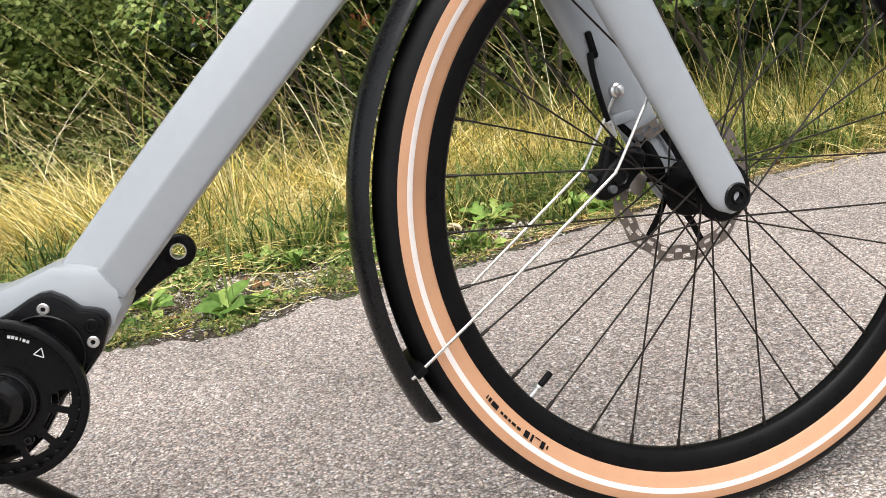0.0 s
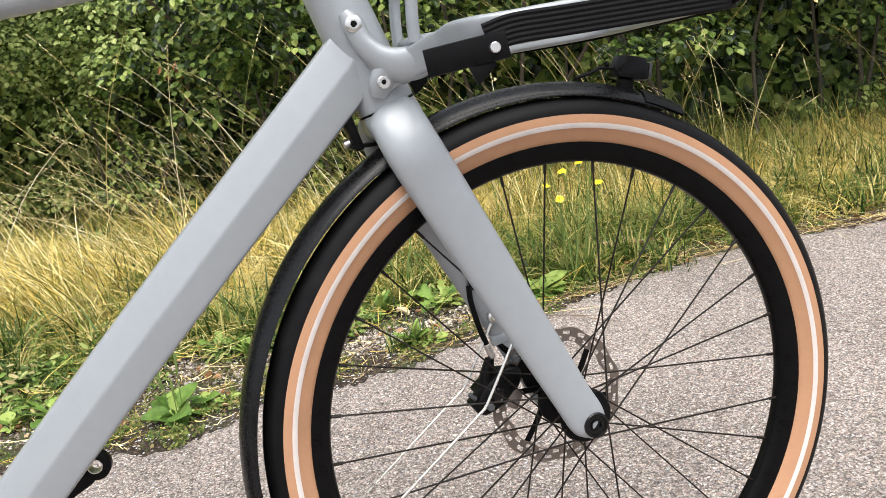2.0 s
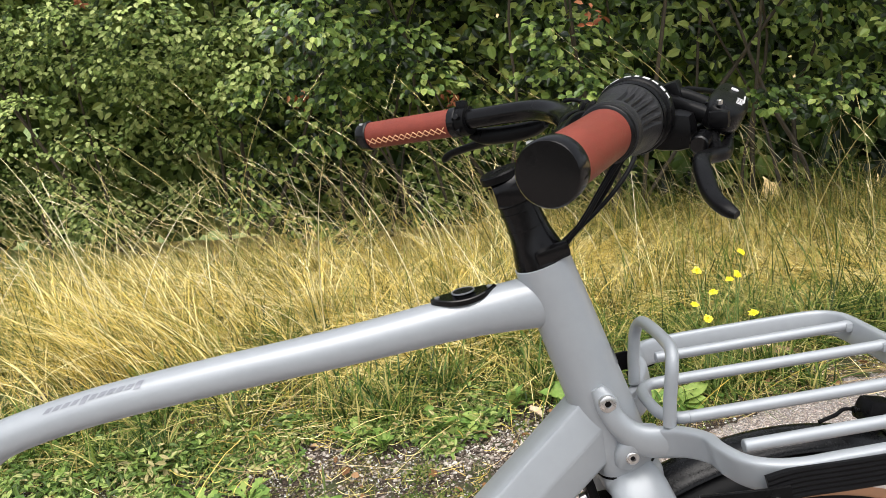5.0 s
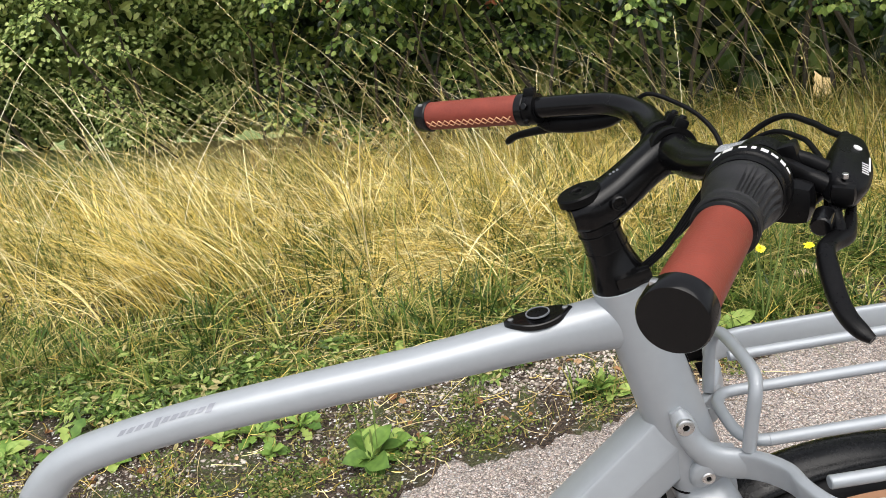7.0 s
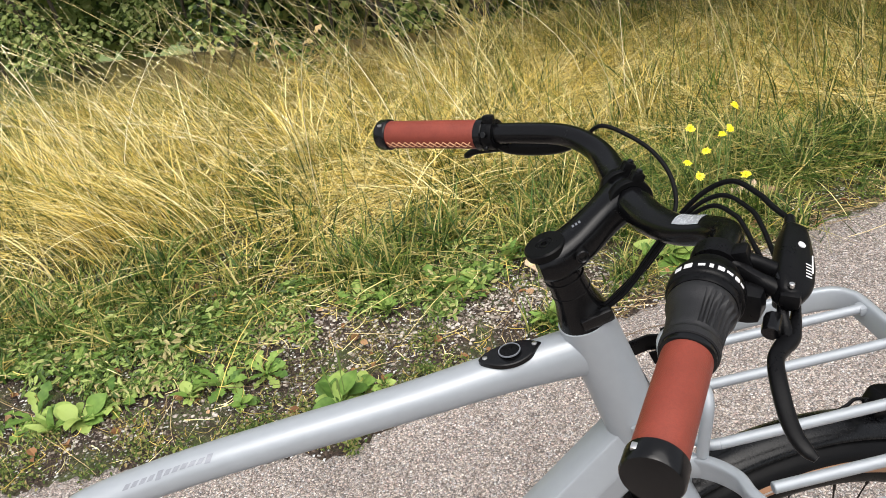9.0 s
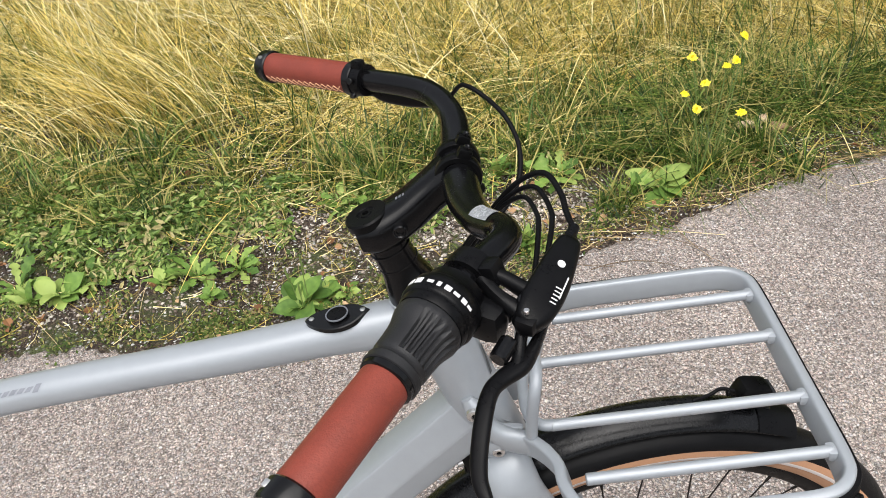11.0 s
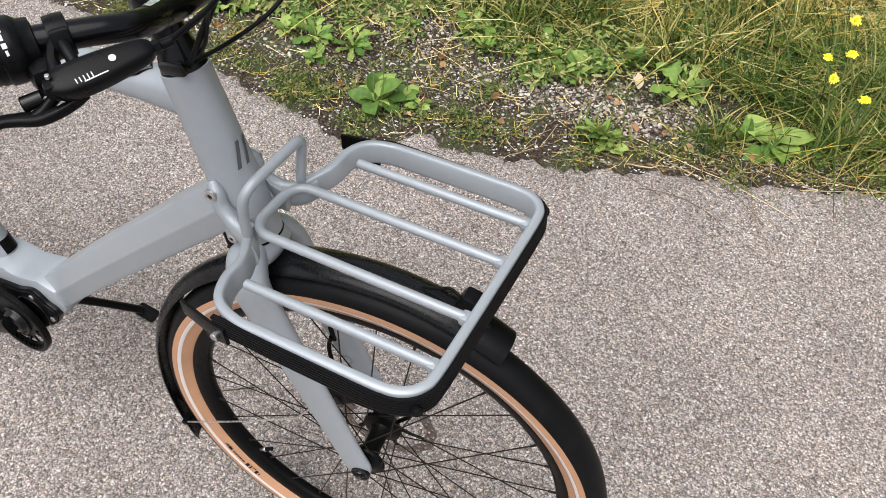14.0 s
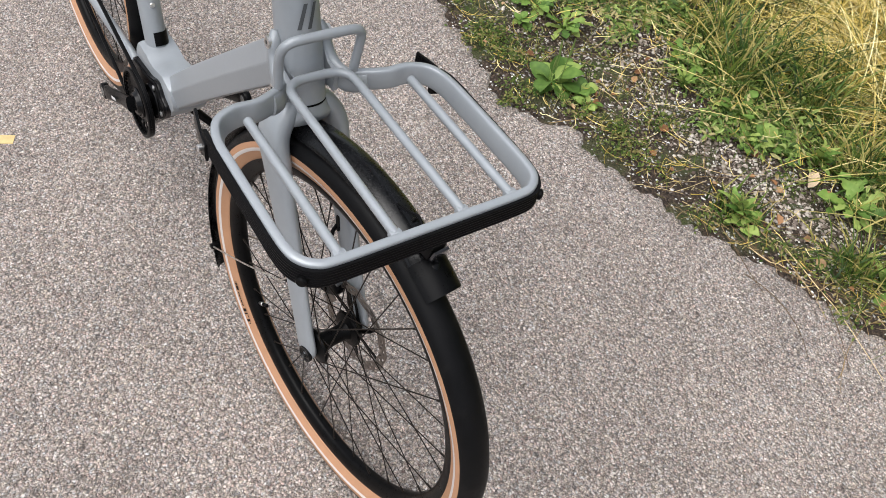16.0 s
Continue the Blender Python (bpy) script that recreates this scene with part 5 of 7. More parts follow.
def faceted(wd, ht):
    """The down tube's section: flat sides with broad chamfers above and below."""
    half = [(0.30, 1.0), (0.62, 0.95), (0.71, 0.85), (0.965, 0.06), (0.985, -0.03), (0.975, -0.12), (0.83, -0.84), (0.74, -0.95), (0.40, -1.0)]
    pts = half + [(-x, y) for x, y in half[::-1]]
    return catmull([(x * wd, y * ht) for x, y in pts + pts[:1]], 3)[:-1]


dt = catmull([(-0.168, 0, 0.762), (-0.199, 0, 0.731), (-0.3445, 0, 0.593), (-0.48, 0, 0.4625), (-0.588, 0, 0.3545), (-0.612, 0, 0.33)], 6)
dts = [faceted(0.027 + 0.003 * k / len(dt), 0.0312) for k in range(len(dt))]
part("down_tube", sweep(dt, dts, side=(0, 1, 0)), PAINT, bike, smooth=60)
seat = [(-0.712, 0, 0.335), (-0.757, 0, 0.455), (-0.80, 0, 0.57), (-0.868, 0, 0.745)]
part("seat_tube", tube(seat, 0.0205, 4, 28), PAINT, bike, smooth=60)
part("seat_clamp", rod((-0.864, 0, 0.735), (-0.872, 0, 0.757), 0.0235, 28), BLACK, bike, "black seat clamp")
part("seat_post", rod((-0.868, 0, 0.745), (-0.885, 0, 0.789), 0.0155, 24), BLACK, bike, "black seat post")
for s in (-1, 1):
    part("chain_stay", tube([(-0.73, s * 0.035, 0.30), (-0.80, s * 0.040, 0.315), (-0.95, s * 0.055, 0.33), (-1.12, s * 0.066, 0.343)], [(0.011, 0.018), (0.010, 0.016), (0.009, 0.013), (0.009, 0.013)], 6, 18), PAINT, bike)
    part("seat_stay", tube([(-0.83, s * 0.014, 0.65), (-0.90, s * 0.032, 0.585), (-1.02, s * 0.055, 0.46), (-1.13, s * 0.066, 0.35)], 0.0085, 6, 14), PAINT, bike)
    part("dropout", moved(Matrix.Translation((-1.13, s * 0.066, 0.343)) @ FLAT, lathe([(0.018, -0.005), (0.02, -0.003), (0.02, 0.003), (0.018, 0.005)], 24)), PAINT, bike)
for z in (0.435, 0.495):
    x = -0.7495 - (z - 0.435) * 0.374
    part("boss_bolt", moved(Matrix.Translation((x + 0.0195, 0, z + 0.0073)) @ pose(0, 0, 0, 0, 69, 0), lathe([(0.0048, -0.003), (0.0048, 0.0014), (0.0038, 0.0026), (0.0020, 0.0026), (0.0018, 0.0012), (0.0003, 0.0012)], 18)), STEEL, bike, "small silver bottle cage bolt")
part("sticker", moved(Matrix.Translation((-0.7275, 0.0, 0.374)) @ pose(0, 0, 0, 0, -20.6, 0), sweep([(0, 0, z) for z in np.linspace(-0.013, 0.013, 5)], np.r_[[(0.0226 * math.cos(a), 0.0226 * math.sin(a)) for a in np.linspace(0.15, 1.95, 10)], [(0.0200 * math.cos(a), 0.0200 * math.sin(a)) for a in np.linspace(1.95, 0.15, 10)]], side=(0, 1, 0))), BLACK, bike, "black square sticker on the seat tube")

# ---- bottom bracket and motor
shell = [(-0.563, 0.349), (-0.575, 0.372), (-0.612, 0.379), (-0.665, 0.362), (-0.69, 0.366), (-0.735, 0.366), (-0.752, 0.335), (-0.755, 0.29), (-0.70, 0.27), (-0.64, 0.275), (-0.610, 0.281), (-0.590, 0.296), (-0.571, 0.319), (-0.560, 0.334)]
part("motor_shell", prism(shell, -0.034, 0.034, 0.010), PAINT, bike, "grey cast shell above the motor")
cover = [(-0.6566, 0.3442), (-0.6456, 0.349), (-0.6326, 0.3556), (-0.6235, 0.3588), (-0.615, 0.3590), (-0.6049, 0.3522), (-0.5942, 0.3410), (-0.5842, 0.3383), (-0.5765, 0.3350), (-0.5729, 0.3287), (-0.5740, 0.321), (-0.584, 0.300), (-0.600, 0.283), (-0.622, 0.266), (-0.634, 0.250), (-0.646, 0.234), (-0.662, 0.222), (-0.70, 0.214), (-0.742, 0.232), (-0.760, 0.270), (-0.757, 0.310), (-0.735, 0.330), (-0.70, 0.336)]
part("motor_cover", prism(cover, -0.0415, -0.030, 0.0025), GLOSS, bike, "black motor cover")
raised = [(-0.645 + (x + 0.645) * 0.955, 0.298 + (z - 0.298) * 0.945) for x, z in cover]
part("motor_cover", prism(raised, -0.0450, -0.0400, 0.002), SATIN, bike, "raised black panel of the motor cover")
far_cover = [(-0.715 + (x + 0.715) * 0.7, 0.28 + (z - 0.28) * 0.7) for x, z in cover]
part("motor_cover", prism(far_cover, 0.0, 0.0445, 0.004), SATIN, bike, "black motor cover")
inner = [(x * 0.94 - 0.0415, z * 0.94 + 0.0165) for x, z in cover]
part("motor", prism(inner, -0.031, 0.002, 0.005), BLACK, bike, "black motor housing")
part("motor_ring", moved(Matrix.Translation((-0.629, -0.0445, 0.308)) @ FLAT, lathe([(0.0338, -0.001), (0.0338, 0.0030), (0.0330, 0.0040), (0.0318, 0.0040), (0.0310, 0.0026), (0.001, 0.0026)], 64)), GLOSS, bike, "raised round lip on the motor")


def bolt(p, r, parent, towards=-1, mat=STEEL):
    head = lathe([(r * 0.42, 0.0004), (r * 0.44, 0.0018), (r * 0.85, 0.0018), (r, 0.0010), (r, -0.003)], 24)
    socket = lathe([(r * 0.40, 0.0004), (r * 0.40, 0.0009)], 6)
    ob = part("bolt", moved(Matrix.Translation(p) @ pose(0, 0, 0, -90 * towards, 0, 0), head), mat, parent, "small socket-head bolt")
    part("socket", moved(Matrix.Translation(p) @ pose(0, 0, 0, -90 * towards, 0, 0), socket), BLACK, ob, "dark hexagon socket")
    return ob


for x, z in ((-0.6215, 0.3455), (-0.5885, 0.3105)):
    bolt((x, -0.0455, z), 0.0052, bike)
bolt((-0.5868, -0.0455, 0.3245), 0.0062, bike, mat=BLACK)

part("bolt", moved(Matrix.Translation((-0.5585, -0.004, 0.3515)) @ pose(0, 0, 0, 0, 118, 0), lathe([(0.0046, -0.006), (0.0046, 0.0040), (0.0036, 0.0052), (0.0022, 0.0052), (0.0020, 0.0034), (0.0003, 0.0034)], 20)), STEEL, bike, "small socket-head bolt")

# chainring with its guard, crank arms and chain
RING = Vector((-0.665, -0.062, 0.2784))
teeth, ring = 38, []
for k in range(teeth * 4):
    a = 2 * math.pi * k / (teeth * 4)
    ring.append((RING.x + (0.0665 + (0.0028 if k % 4 in (1, 2) else 0)) * math.cos(a), RING.z + (0.0665 + (0.0028 if k % 4 in (1, 2) else 0)) * math.sin(a)))


def ring_plate(ro, ri, y0, y1, cut=()):
    """A flat ring in the side view with openings given as (angle from, to, inner, outer radius)."""
    n, rads = 120, [ri, 0.0385, 0.0440, 0.0530, 0.0545, ro]
    v, f = [], []
    for y in (y0, y1):
        for r in rads:
            v += [(RING.x + r * math.cos(2 * math.pi * k / n), y, RING.z + r * math.sin(2 * math.pi * k / n)) for k in range(n)]
    top = len(rads) * n

    def gone(i, k):
        a = 360 * k / n
        trim = 0 if i == 2 else 3
        return i in (1, 2, 3) and any((a - c0 - trim) % 360 < (c1 - c0 - 2 * trim) for c0, c1 in cut)

    for i in range(len(rads) - 1):
        for k in range(n):
            j = (k + 1) % n
            q = (i * n + k, i * n + j, (i + 1) * n + j, (i + 1) * n + k)
            if gone(i, k):
                f += [(q[0], q[1], q[1] + top, q[0] + top), (q[3], q[2], q[2] + top, q[3] + top)]
                if not gone(i, k - 1):
                    f.append((q[0], q[3], q[3] + top, q[0] + top))
                if not gone(i, k + 1):
                    f.append((q[1], q[2], q[2] + top, q[1] + top))
                continue
            f += [q, tuple(x + top for x in q)]
    for k in range(n):
        j = (k + 1) % n
        for i in (0, len(rads) - 1):
            f.append((i * n + k, i * n + j, i * n + j + top, i * n + k + top))
    return v, f


openings = [(342, 360), (309, 336), (282, 303), (252, 276), (222, 246)]
chainring = part("chainring", ring_plate(0.0665, 0.022, RING.y + 0.001, RING.y + 0.0035, openings), SATIN, bike, "black toothed chainring with openings", smooth=30)
tooth = mesh_of("tooth", rod((0, -0.0022, 0), (0, 0.0022, 0), 0.0031, 10), BLACK)
for k in range(teeth):
    a = 2 * math.pi * k / teeth
    part("tooth", tooth, None, chainring, m=Matrix.Translation((RING.x + 0.0620 * math.cos(a), RING.y - 0.0020, RING.z + 0.0620 * math.sin(a))))
part("chain_guard", moved(Matrix.Translation((RING.x, RING.y - 0.003, RING.z)) @ FLAT, lathe([(0.0625, 0.0), (0.0625, 0.002), (0.0635, 0.0032), (0.0675, 0.0032), (0.0697, 0.0018), (0.0697, -0.0016), (0.0685, -0.0024), (0.0635, -0.0024)], 96, closed=True)), SATIN, chainring, "black chain guard ring", smooth=40)
part("spindle", moved(Matrix.Translation((RING.x, -0.03, RING.z)) @ FLAT, lathe([(0.0300, 0), (0.0300, 0.033), (0.0285, 0.0355), (0.0265, 0.0355), (0.0255, 0.034), (0.0240, 0.0345), (0.0200, 0.041), (0.012, 0.043), (0.011, 0.041), (0.001, 0.041)], 40)), GLOSS, chainring, "black spindle cap", smooth=30)
bolt((RING.x + 0.0395 * math.cos(radians(290)), RING.y, RING.z + 0.0395 * math.sin(radians(290))), 0.0040, chainring, mat=GLOSS)
mark_at = Matrix.Translation((RING.x + 0.0515 * math.cos(radians(42)), RING.y - 0.0003, RING.z + 0.0515 * math.sin(radians(42))))
part("logo", moved(mark_at, joined(*[moved(Matrix.Rotation(radians(120 * k), 4, "Y"), rbox(0.0007, 0.0006, 0.0082, 0.0002, Matrix.Translation((0.0024, 0, 0)))) for k in range(3)])), WHITE, chainring, "small white triangle mark")
for k, wide in enumerate((0.0024, 0.0026, 0.0020, 0.0008, 0.0024, 0.0022)):
    a = radians(71 - 3.1 * k)
    part("print_mark", rbox(wide, 0.0006, 0.0026, 0.0002, Matrix.Translation((RING.x + 0.0554 * math.cos(a), RING.y + 0.0002, RING.z + 0.0554 * math.sin(a))) @ Matrix.Rotation(math.pi / 2 - a, 4, "Y")), WHITE, chainring, "white print")


def crank(y, angle, name):
    d = Vector((math.cos(angle), 0, math.sin(angle)))
    c = Vector((RING.x, y, RING.z))
    out = Vector((0, math.copysign(0.008, y), 0))
    path = [c, c + d * 0.05, c + d * 0.11 + out * 0.75, c + d * 0.139 + out, c + d * 0.148 + out]
    body = tube(path, [(0.016, 0.0075), (0.0135, 0.0072), (0.0130, 0.007), (0.0145, 0.0068), (0.0135, 0.0060)], 6, 20, 2.8, side=d.cross(Vector((0, 1, 0))))
    eye = Matrix.Translation(c + d * 0.159 + out) @ FLAT
    ring = moved(eye, lathe([(0.0082, -0.0065), (0.0155, -0.0066), (0.0168, -0.0052), (0.0168, 0.0052), (0.0155, 0.0066), (0.0082, 0.0065)], 32, closed=True))
    ob = part(name, joined(body, ring), SATIN, bike, "black crank arm without pedal", smooth=50)
    part("pedal_hole", moved(eye, lathe([(0.0072, -0.0068), (0.0083, -0.0068), (0.0083, 0.0068), (0.0072, 0.0068)], 24, closed=True)), STEEL, ob, "threaded steel insert")
    return ob


right_crank = crank(-0.078, radians(209), "crank_arm")
crank(0.085, radians(29.6), "crank_arm")
part("print_mark", rbox(0.03, 0.0006, 0.006, 0.0002, Matrix.Translation((RING.x - 0.07, -0.0905, RING.z - 0.039)) @ pose(0, 0, 0, 0, -29, 0)), WHITE, right_crank, "white print")
chain_path = []
for k in range(25):
    a = radians(-90 + 180 * k / 24)
    chain_path.append((RING.x + 0.066 * math.cos(a), RING.y + 0.0025, RING.z + 0.066 * math.sin(a)))
for k in range(25):
    a = radians(90 + 180 * k / 24)
    chain_path.append((-1.13 + 0.036 * math.cos(a), RING.y + 0.012, AXLE + 0.036 * math.sin(a)))
dense = []
for p, q in zip(chain_path, chain_path[1:] + chain_path[:1]):
    dense.append(Vector(p))
    gap = (Vector(q) - Vector(p)).length
    dense += [Vector(p).lerp(Vector(q), j / 8) for j in range(1, 8)] if gap > 0.1 else []
part("drive_belt", sweep(dense, oval(0.004, 0.003, 8, 3), side=(0, 1, 0), closed=True), SATIN, bike, "black drive belt")
part("rear_sprocket", moved(Matrix.Translation((-1.13, RING.y + 0.012, AXLE)) @ FLAT, lathe([(0.012, -0.005), (0.034, -0.005), (0.036, -0.003), (0.036, 0.003), (0.034, 0.005), (0.012, 0.005)], 48)), BLACK, bike, "black rear sprocket")

# ---- kickstand
stand = part("kickstand", tube([(-0.735, 0.040, 0.20), (-0.722, 0.075, 0.160), (-0.70, 0.125, 0.105), (-0.672, 0.178, 0.046)], [(0.012, 0.010), (0.0105, 0.009), (0.0095, 0.008), (0.0095, 0.008)], 6, 16), SATIN, bike, "black kickstand leg")
part("foot", rbox(0.042, 0.028, 0.016, 0.005, Matrix.Translation((-0.670, 0.187, 0.0285)) @ pose(0, 0, 0, 14, 22, 10)), RUBBER, stand, "black rubber foot")
part("stand_mount", rbox(0.06, 0.05, 0.025, 0.006, Matrix.Translation((-0.735, 0.02, 0.207))), BLACK, stand, "black mounting plate")

# ---- button plate and prints on the frame
plate_m = Matrix.Translation((-0.297, -0.002, 0.8848)) @ pose(0, 0, 0, 0, -6.5, 0)
outline = catmull([(0.031, 0), (0.017, 0.0125), (0.0, 0.0165), (-0.017, 0.0125), (-0.031, 0), (-0.017, -0.0125), (0.0, -0.0165), (0.017, -0.0125), (0.031, 0)], 6)[:-1]
n = len(outline)
verts = [(x * k, y * k, z - 0.0030 * (y / 0.0165) ** 2) for k, z in ((1.0, -0.003), (1.0, 0.0012), (0.95, 0.0022)) for x, y in outline]
faces = [(r * n + i, r * n + (i + 1) % n, (r + 1) * n + (i + 1) % n, (r + 1) * n + i) for r in range(2) for i in range(n)] + [tuple(range(2 * n, 3 * n))]
plate = part("button_plate", moved(plate_m, (verts, faces)), GLOSS, bike, "black oval power button plate on the top tube", smooth=30)
part("button", moved(plate_m, lathe([(0.0095, 0.0015), (0.0095, 0.003), (0.0085, 0.0032)], 32)), SATIN, plate, "round rubber button")
part("light_ring", moved(plate_m, lathe([(0.0098, 0.0021), (0.0098, 0.0034), (0.0108, 0.0034), (0.0108, 0.0021)], 32, closed=True)), SILVERPRINT, plate, "grey ring round the button")
for s in (-1, 1):
    part("plate_screw", moved(plate_m @ Matrix.Translation((s * 0.0245, 0, 0.001)), lathe([(0.0026, 0), (0.0026, 0.0016), (0.0018, 0.002)], 14)), STEEL, plate, "tiny silver screw")
TOP_X, TOP_Z = [0.52, 0.62, 0.69], [0.8375, 0.8255, 0.8125]
for k in range(11):
    x0 = -0.590 - 0.0082 * k
    tall = 0.30 if k not in (0, 6) else 0.5
    v = []
    for i in range(3):
        for j in range(5):
            a = radians(40) + tall * (j / 4 - 0.5)
            x = x0 - 0.0058 * i / 2 - 0.004 * (j / 4)
            v.append((x, -0.0184 * math.sin(a) ** 0.87 - 0.0003, float(np.interp(-x, TOP_X, TOP_Z)) + 0.0170 * math.cos(a) ** 0.87 + 0.0004))
    part("script_mark", (v, [(i * 5 + j, i * 5 + j + 1, i * 5 + j + 6, i * 5 + j + 5) for i in range(2) for j in range(4)]), SILVERPRINT, bike, "silver-grey lettering reduced to bars")
for dx in (-0.0048, 0.0048):
    a = radians(-90 + dx * 2600)
    p0, p1 = 0.100, 0.131
    rr = 0.0298
    strip = [(rr * math.cos(a + s + 11 * (h - 0.114)), rr * math.sin(a + s + 11 * (h - 0.114)), h) for h in np.linspace(p0, p1, 4) for s in np.linspace(-0.085, 0.085, 4)]
    f = [(i * 4 + k, i * 4 + k + 1, i * 4 + k + 5, i * 4 + k + 4) for i in range(3) for k in range(3)]
    spin = axis_m.to_3x3().inverted() @ Vector((1, 0, 0))
    part("badge_bar", moved(axis_m @ Matrix.Rotation(math.atan2(spin.y, spin.x) + math.pi / 2, 4, "Z"), (strip, f)), DARKGREY, bike, "dark bar of the head badge")

# ---- fork, steered a little to the left
part("fork_crown", moved(STEER, tube([HEAD_LOW - UPWARD * 0.0015, HEAD_LOW - UPWARD * 0.010, HEAD_LOW - UPWARD * 0.020 + Vector((0.001, 0, 0)), HEAD_LOW - UPWARD * 0.029 + Vector((0.002, 0, 0))], [(0.0288, 0.0288), (0.0305, 0.0297), (0.0345, 0.0290), (0.034, 0.022)], 6, 32, 2.4, side=(0, 1, 0))), PAINT, bike, "grey fork crown", smooth=60)
for s in (-1, 1):
    legp = [(-0.1605, s * 0.010, 0.6905), (-0.1570, s * 0.0300, 0.6835), (-0.1485, s * 0.0450, 0.655), (-0.1275, s * 0.0468, 0.608), (-0.076, s * 0.0472, 0.495), (-0.0245, s * 0.0478, 0.382), (-0.006, s * 0.0480, 0.343), (0.0015, s * 0.0480, 0.3265)]
    legr = [(0.013, 0.024), (0.0152, 0.0268), (0.0158, 0.0280), (0.0130, 0.0275), (0.0095, 0.0245), (0.0078, 0.0215), (0.0076, 0.0205), (0.005, 0.008)]
    leg = part("fork_leg", moved(STEER, tube(legp, legr, 7, 24, 2.25, side=(0, 1, 0))), PAINT, bike, smooth=60)
    if s < 0:
        end = STEER @ Matrix.Translation((-0.0008, -0.0560, 0.3395)) @ FLAT
        part("axle_cap", moved(end, lathe([(0.0138, -0.004), (0.0138, 0.0006), (0.0128, 0.0016), (0.0108, 0.0016), (0.0100, 0.0002), (0.0072, 0.0002), (0.0066, 0.0014), (0.0052, 0.0014), (0.0046, -0.001), (0.0003, -0.001)], 36)), GLOSS, leg, "black axle end cap")
    else:
        slot = STEER @ Matrix.Translation((-0.086, 0.0375, 0.50)) @ pose(0, 0, 0, 0, -12, 0)
        part("cable_slot", moved(slot, rbox(0.007, 0.003, 0.028, 0.003)), BLACK, leg, "black cable grommet")
        part("stay_bolt", moved(STEER @ Matrix.Translation((-0.065, 0.0355, 0.452)) @ FLAT, lathe([(0.0075, -0.002), (0.0075, 0.002), (0.0052, 0.0035), (0.0045, 0.0075), (0.003, 0.0082)], 20)), STEEL, leg, "silver stay bolt")
part("crown_seal", moved(axis_m, lathe([(0.0288, -0.0022), (0.0299, -0.0018), (0.0299, -0.0002), (0.0288, 0.0002)], 48)), BLACK, bike, "thin black gap below the head tube")

# ---- front brake caliper
cal = part("brake_caliper", moved(STEER,
    tube([(-0.102, 0.034, 0.349), (-0.097, 0.034, 0.353), (-0.080, 0.034, 0.365), (-0.062, 0.034, 0.378), (-0.052, 0.034, 0.386), (-0.047, 0.034, 0.390)], [(0.004, 0.004), (0.0085, 0.0105), (0.0095, 0.0165), (0.0095, 0.0155), (0.0085, 0.0105), (0.004, 0.004)], 5, 20, 3.4, side=(0, 1, 0)),
    tube([(-0.098, 0.050, 0.352), (-0.093, 0.050, 0.356), (-0.078, 0.050, 0.367), (-0.062, 0.050, 0.378), (-0.053, 0.050, 0.385)], [(0.004, 0.004), (0.0065, 0.0095), (0.0075, 0.0150), (0.0070, 0.0140), (0.004, 0.004)], 5, 18, 3.4, side=(0, 1, 0)),
    rbox(0.020, 0.026, 0.012, 0.003, Matrix.Translation((-0.090, 0.041, 0.373)) @ pose(0, 0, 0, 0, -36, 0)),
    rbox(0.014, 0.022, 0.010, 0.003, Matrix.Translation((-0.100, 0.041, 0.358)) @ pose(0, 0, 0, 0, -36, 0)),
    tube([(-0.088, 0.036, 0.372), (-0.083, 0.036, 0.390), (-0.077, 0.036, 0.406)], [(0.008, 0.009), (0.0070, 0.0075), (0.005, 0.005)], 5, 14, 2.5, side=(0, 1, 0))), SATIN, bike, "black hydraulic disc brake caliper", smooth=40)
part("piston_cap", moved(STEER @ Matrix.Translation((-0.078, 0.0235, 0.3665)) @ FLAT, lathe([(0.0085, -0.002), (0.0085, 0.0012), (0.0072, 0.0022), (0.0060, 0.0010), (0.0003, 0.0010)], 24)), GLOSS, cal, "round black piston cap")
part("bleed_nipple", moved(STEER, rod((-0.102, 0.030, 0.366), (-0.109, 0.029, 0.373), 0.0028, 10)), DARKGREY, cal, "dark bleed nipple")
part("pad_pin", moved(STEER, rod((-0.070, 0.022, 0.352), (-0.070, 0.058, 0.352), 0.0016, 8)), STEEL, cal, "thin steel pad pin")
part("caliper_tab", moved(STEER, rbox(0.026, 0.010, 0.012, 0.003, Matrix.Translation((-0.058, 0.043, 0.424)) @ pose(0, 0, 0, 0, -8, 0))), PAINT, cal, "grey brake mount cast on the fork")
part("caliper_bracket", moved(STEER, tube([(-0.062, 0.047, 0.430), (-0.050, 0.046, 0.414), (-0.036, 0.045, 0.392), (-0.026, 0.045, 0.366), (-0.016, 0.046, 0.350)], [(0.005, 0.009), (0.0055, 0.011), (0.0055, 0.010), (0.0055, 0.012), (0.005, 0.010)], 5, 14, 3.0, side=(0, 1, 0))), BLACK, cal, "black caliper mounting bracket", smooth=50)
for x, y, z in ((-0.050, 0.024, 0.402), (-0.089, 0.018, 0.356)):
    part("caliper_bolt", moved(STEER, rod((x, y, z), (x, y + 0.010, z), 0.0042, 14)), DARKGREY, cal, "dark caliper bolt")
part("banjo", moved(STEER, rod((-0.079, 0.035, 0.423), (-0.074, 0.035, 0.406), 0.0042, 12)), STEEL, cal, "silver hose fitting")
part("pad_spring", moved(STEER, rbox(0.016, 0.004, 0.022, 0.002, Matrix.Translation((-0.058, 0.028, 0.356)) @ pose(0, 0, 0, 0, 30, 0))), DISC, cal, "dull steel brake pad clip")
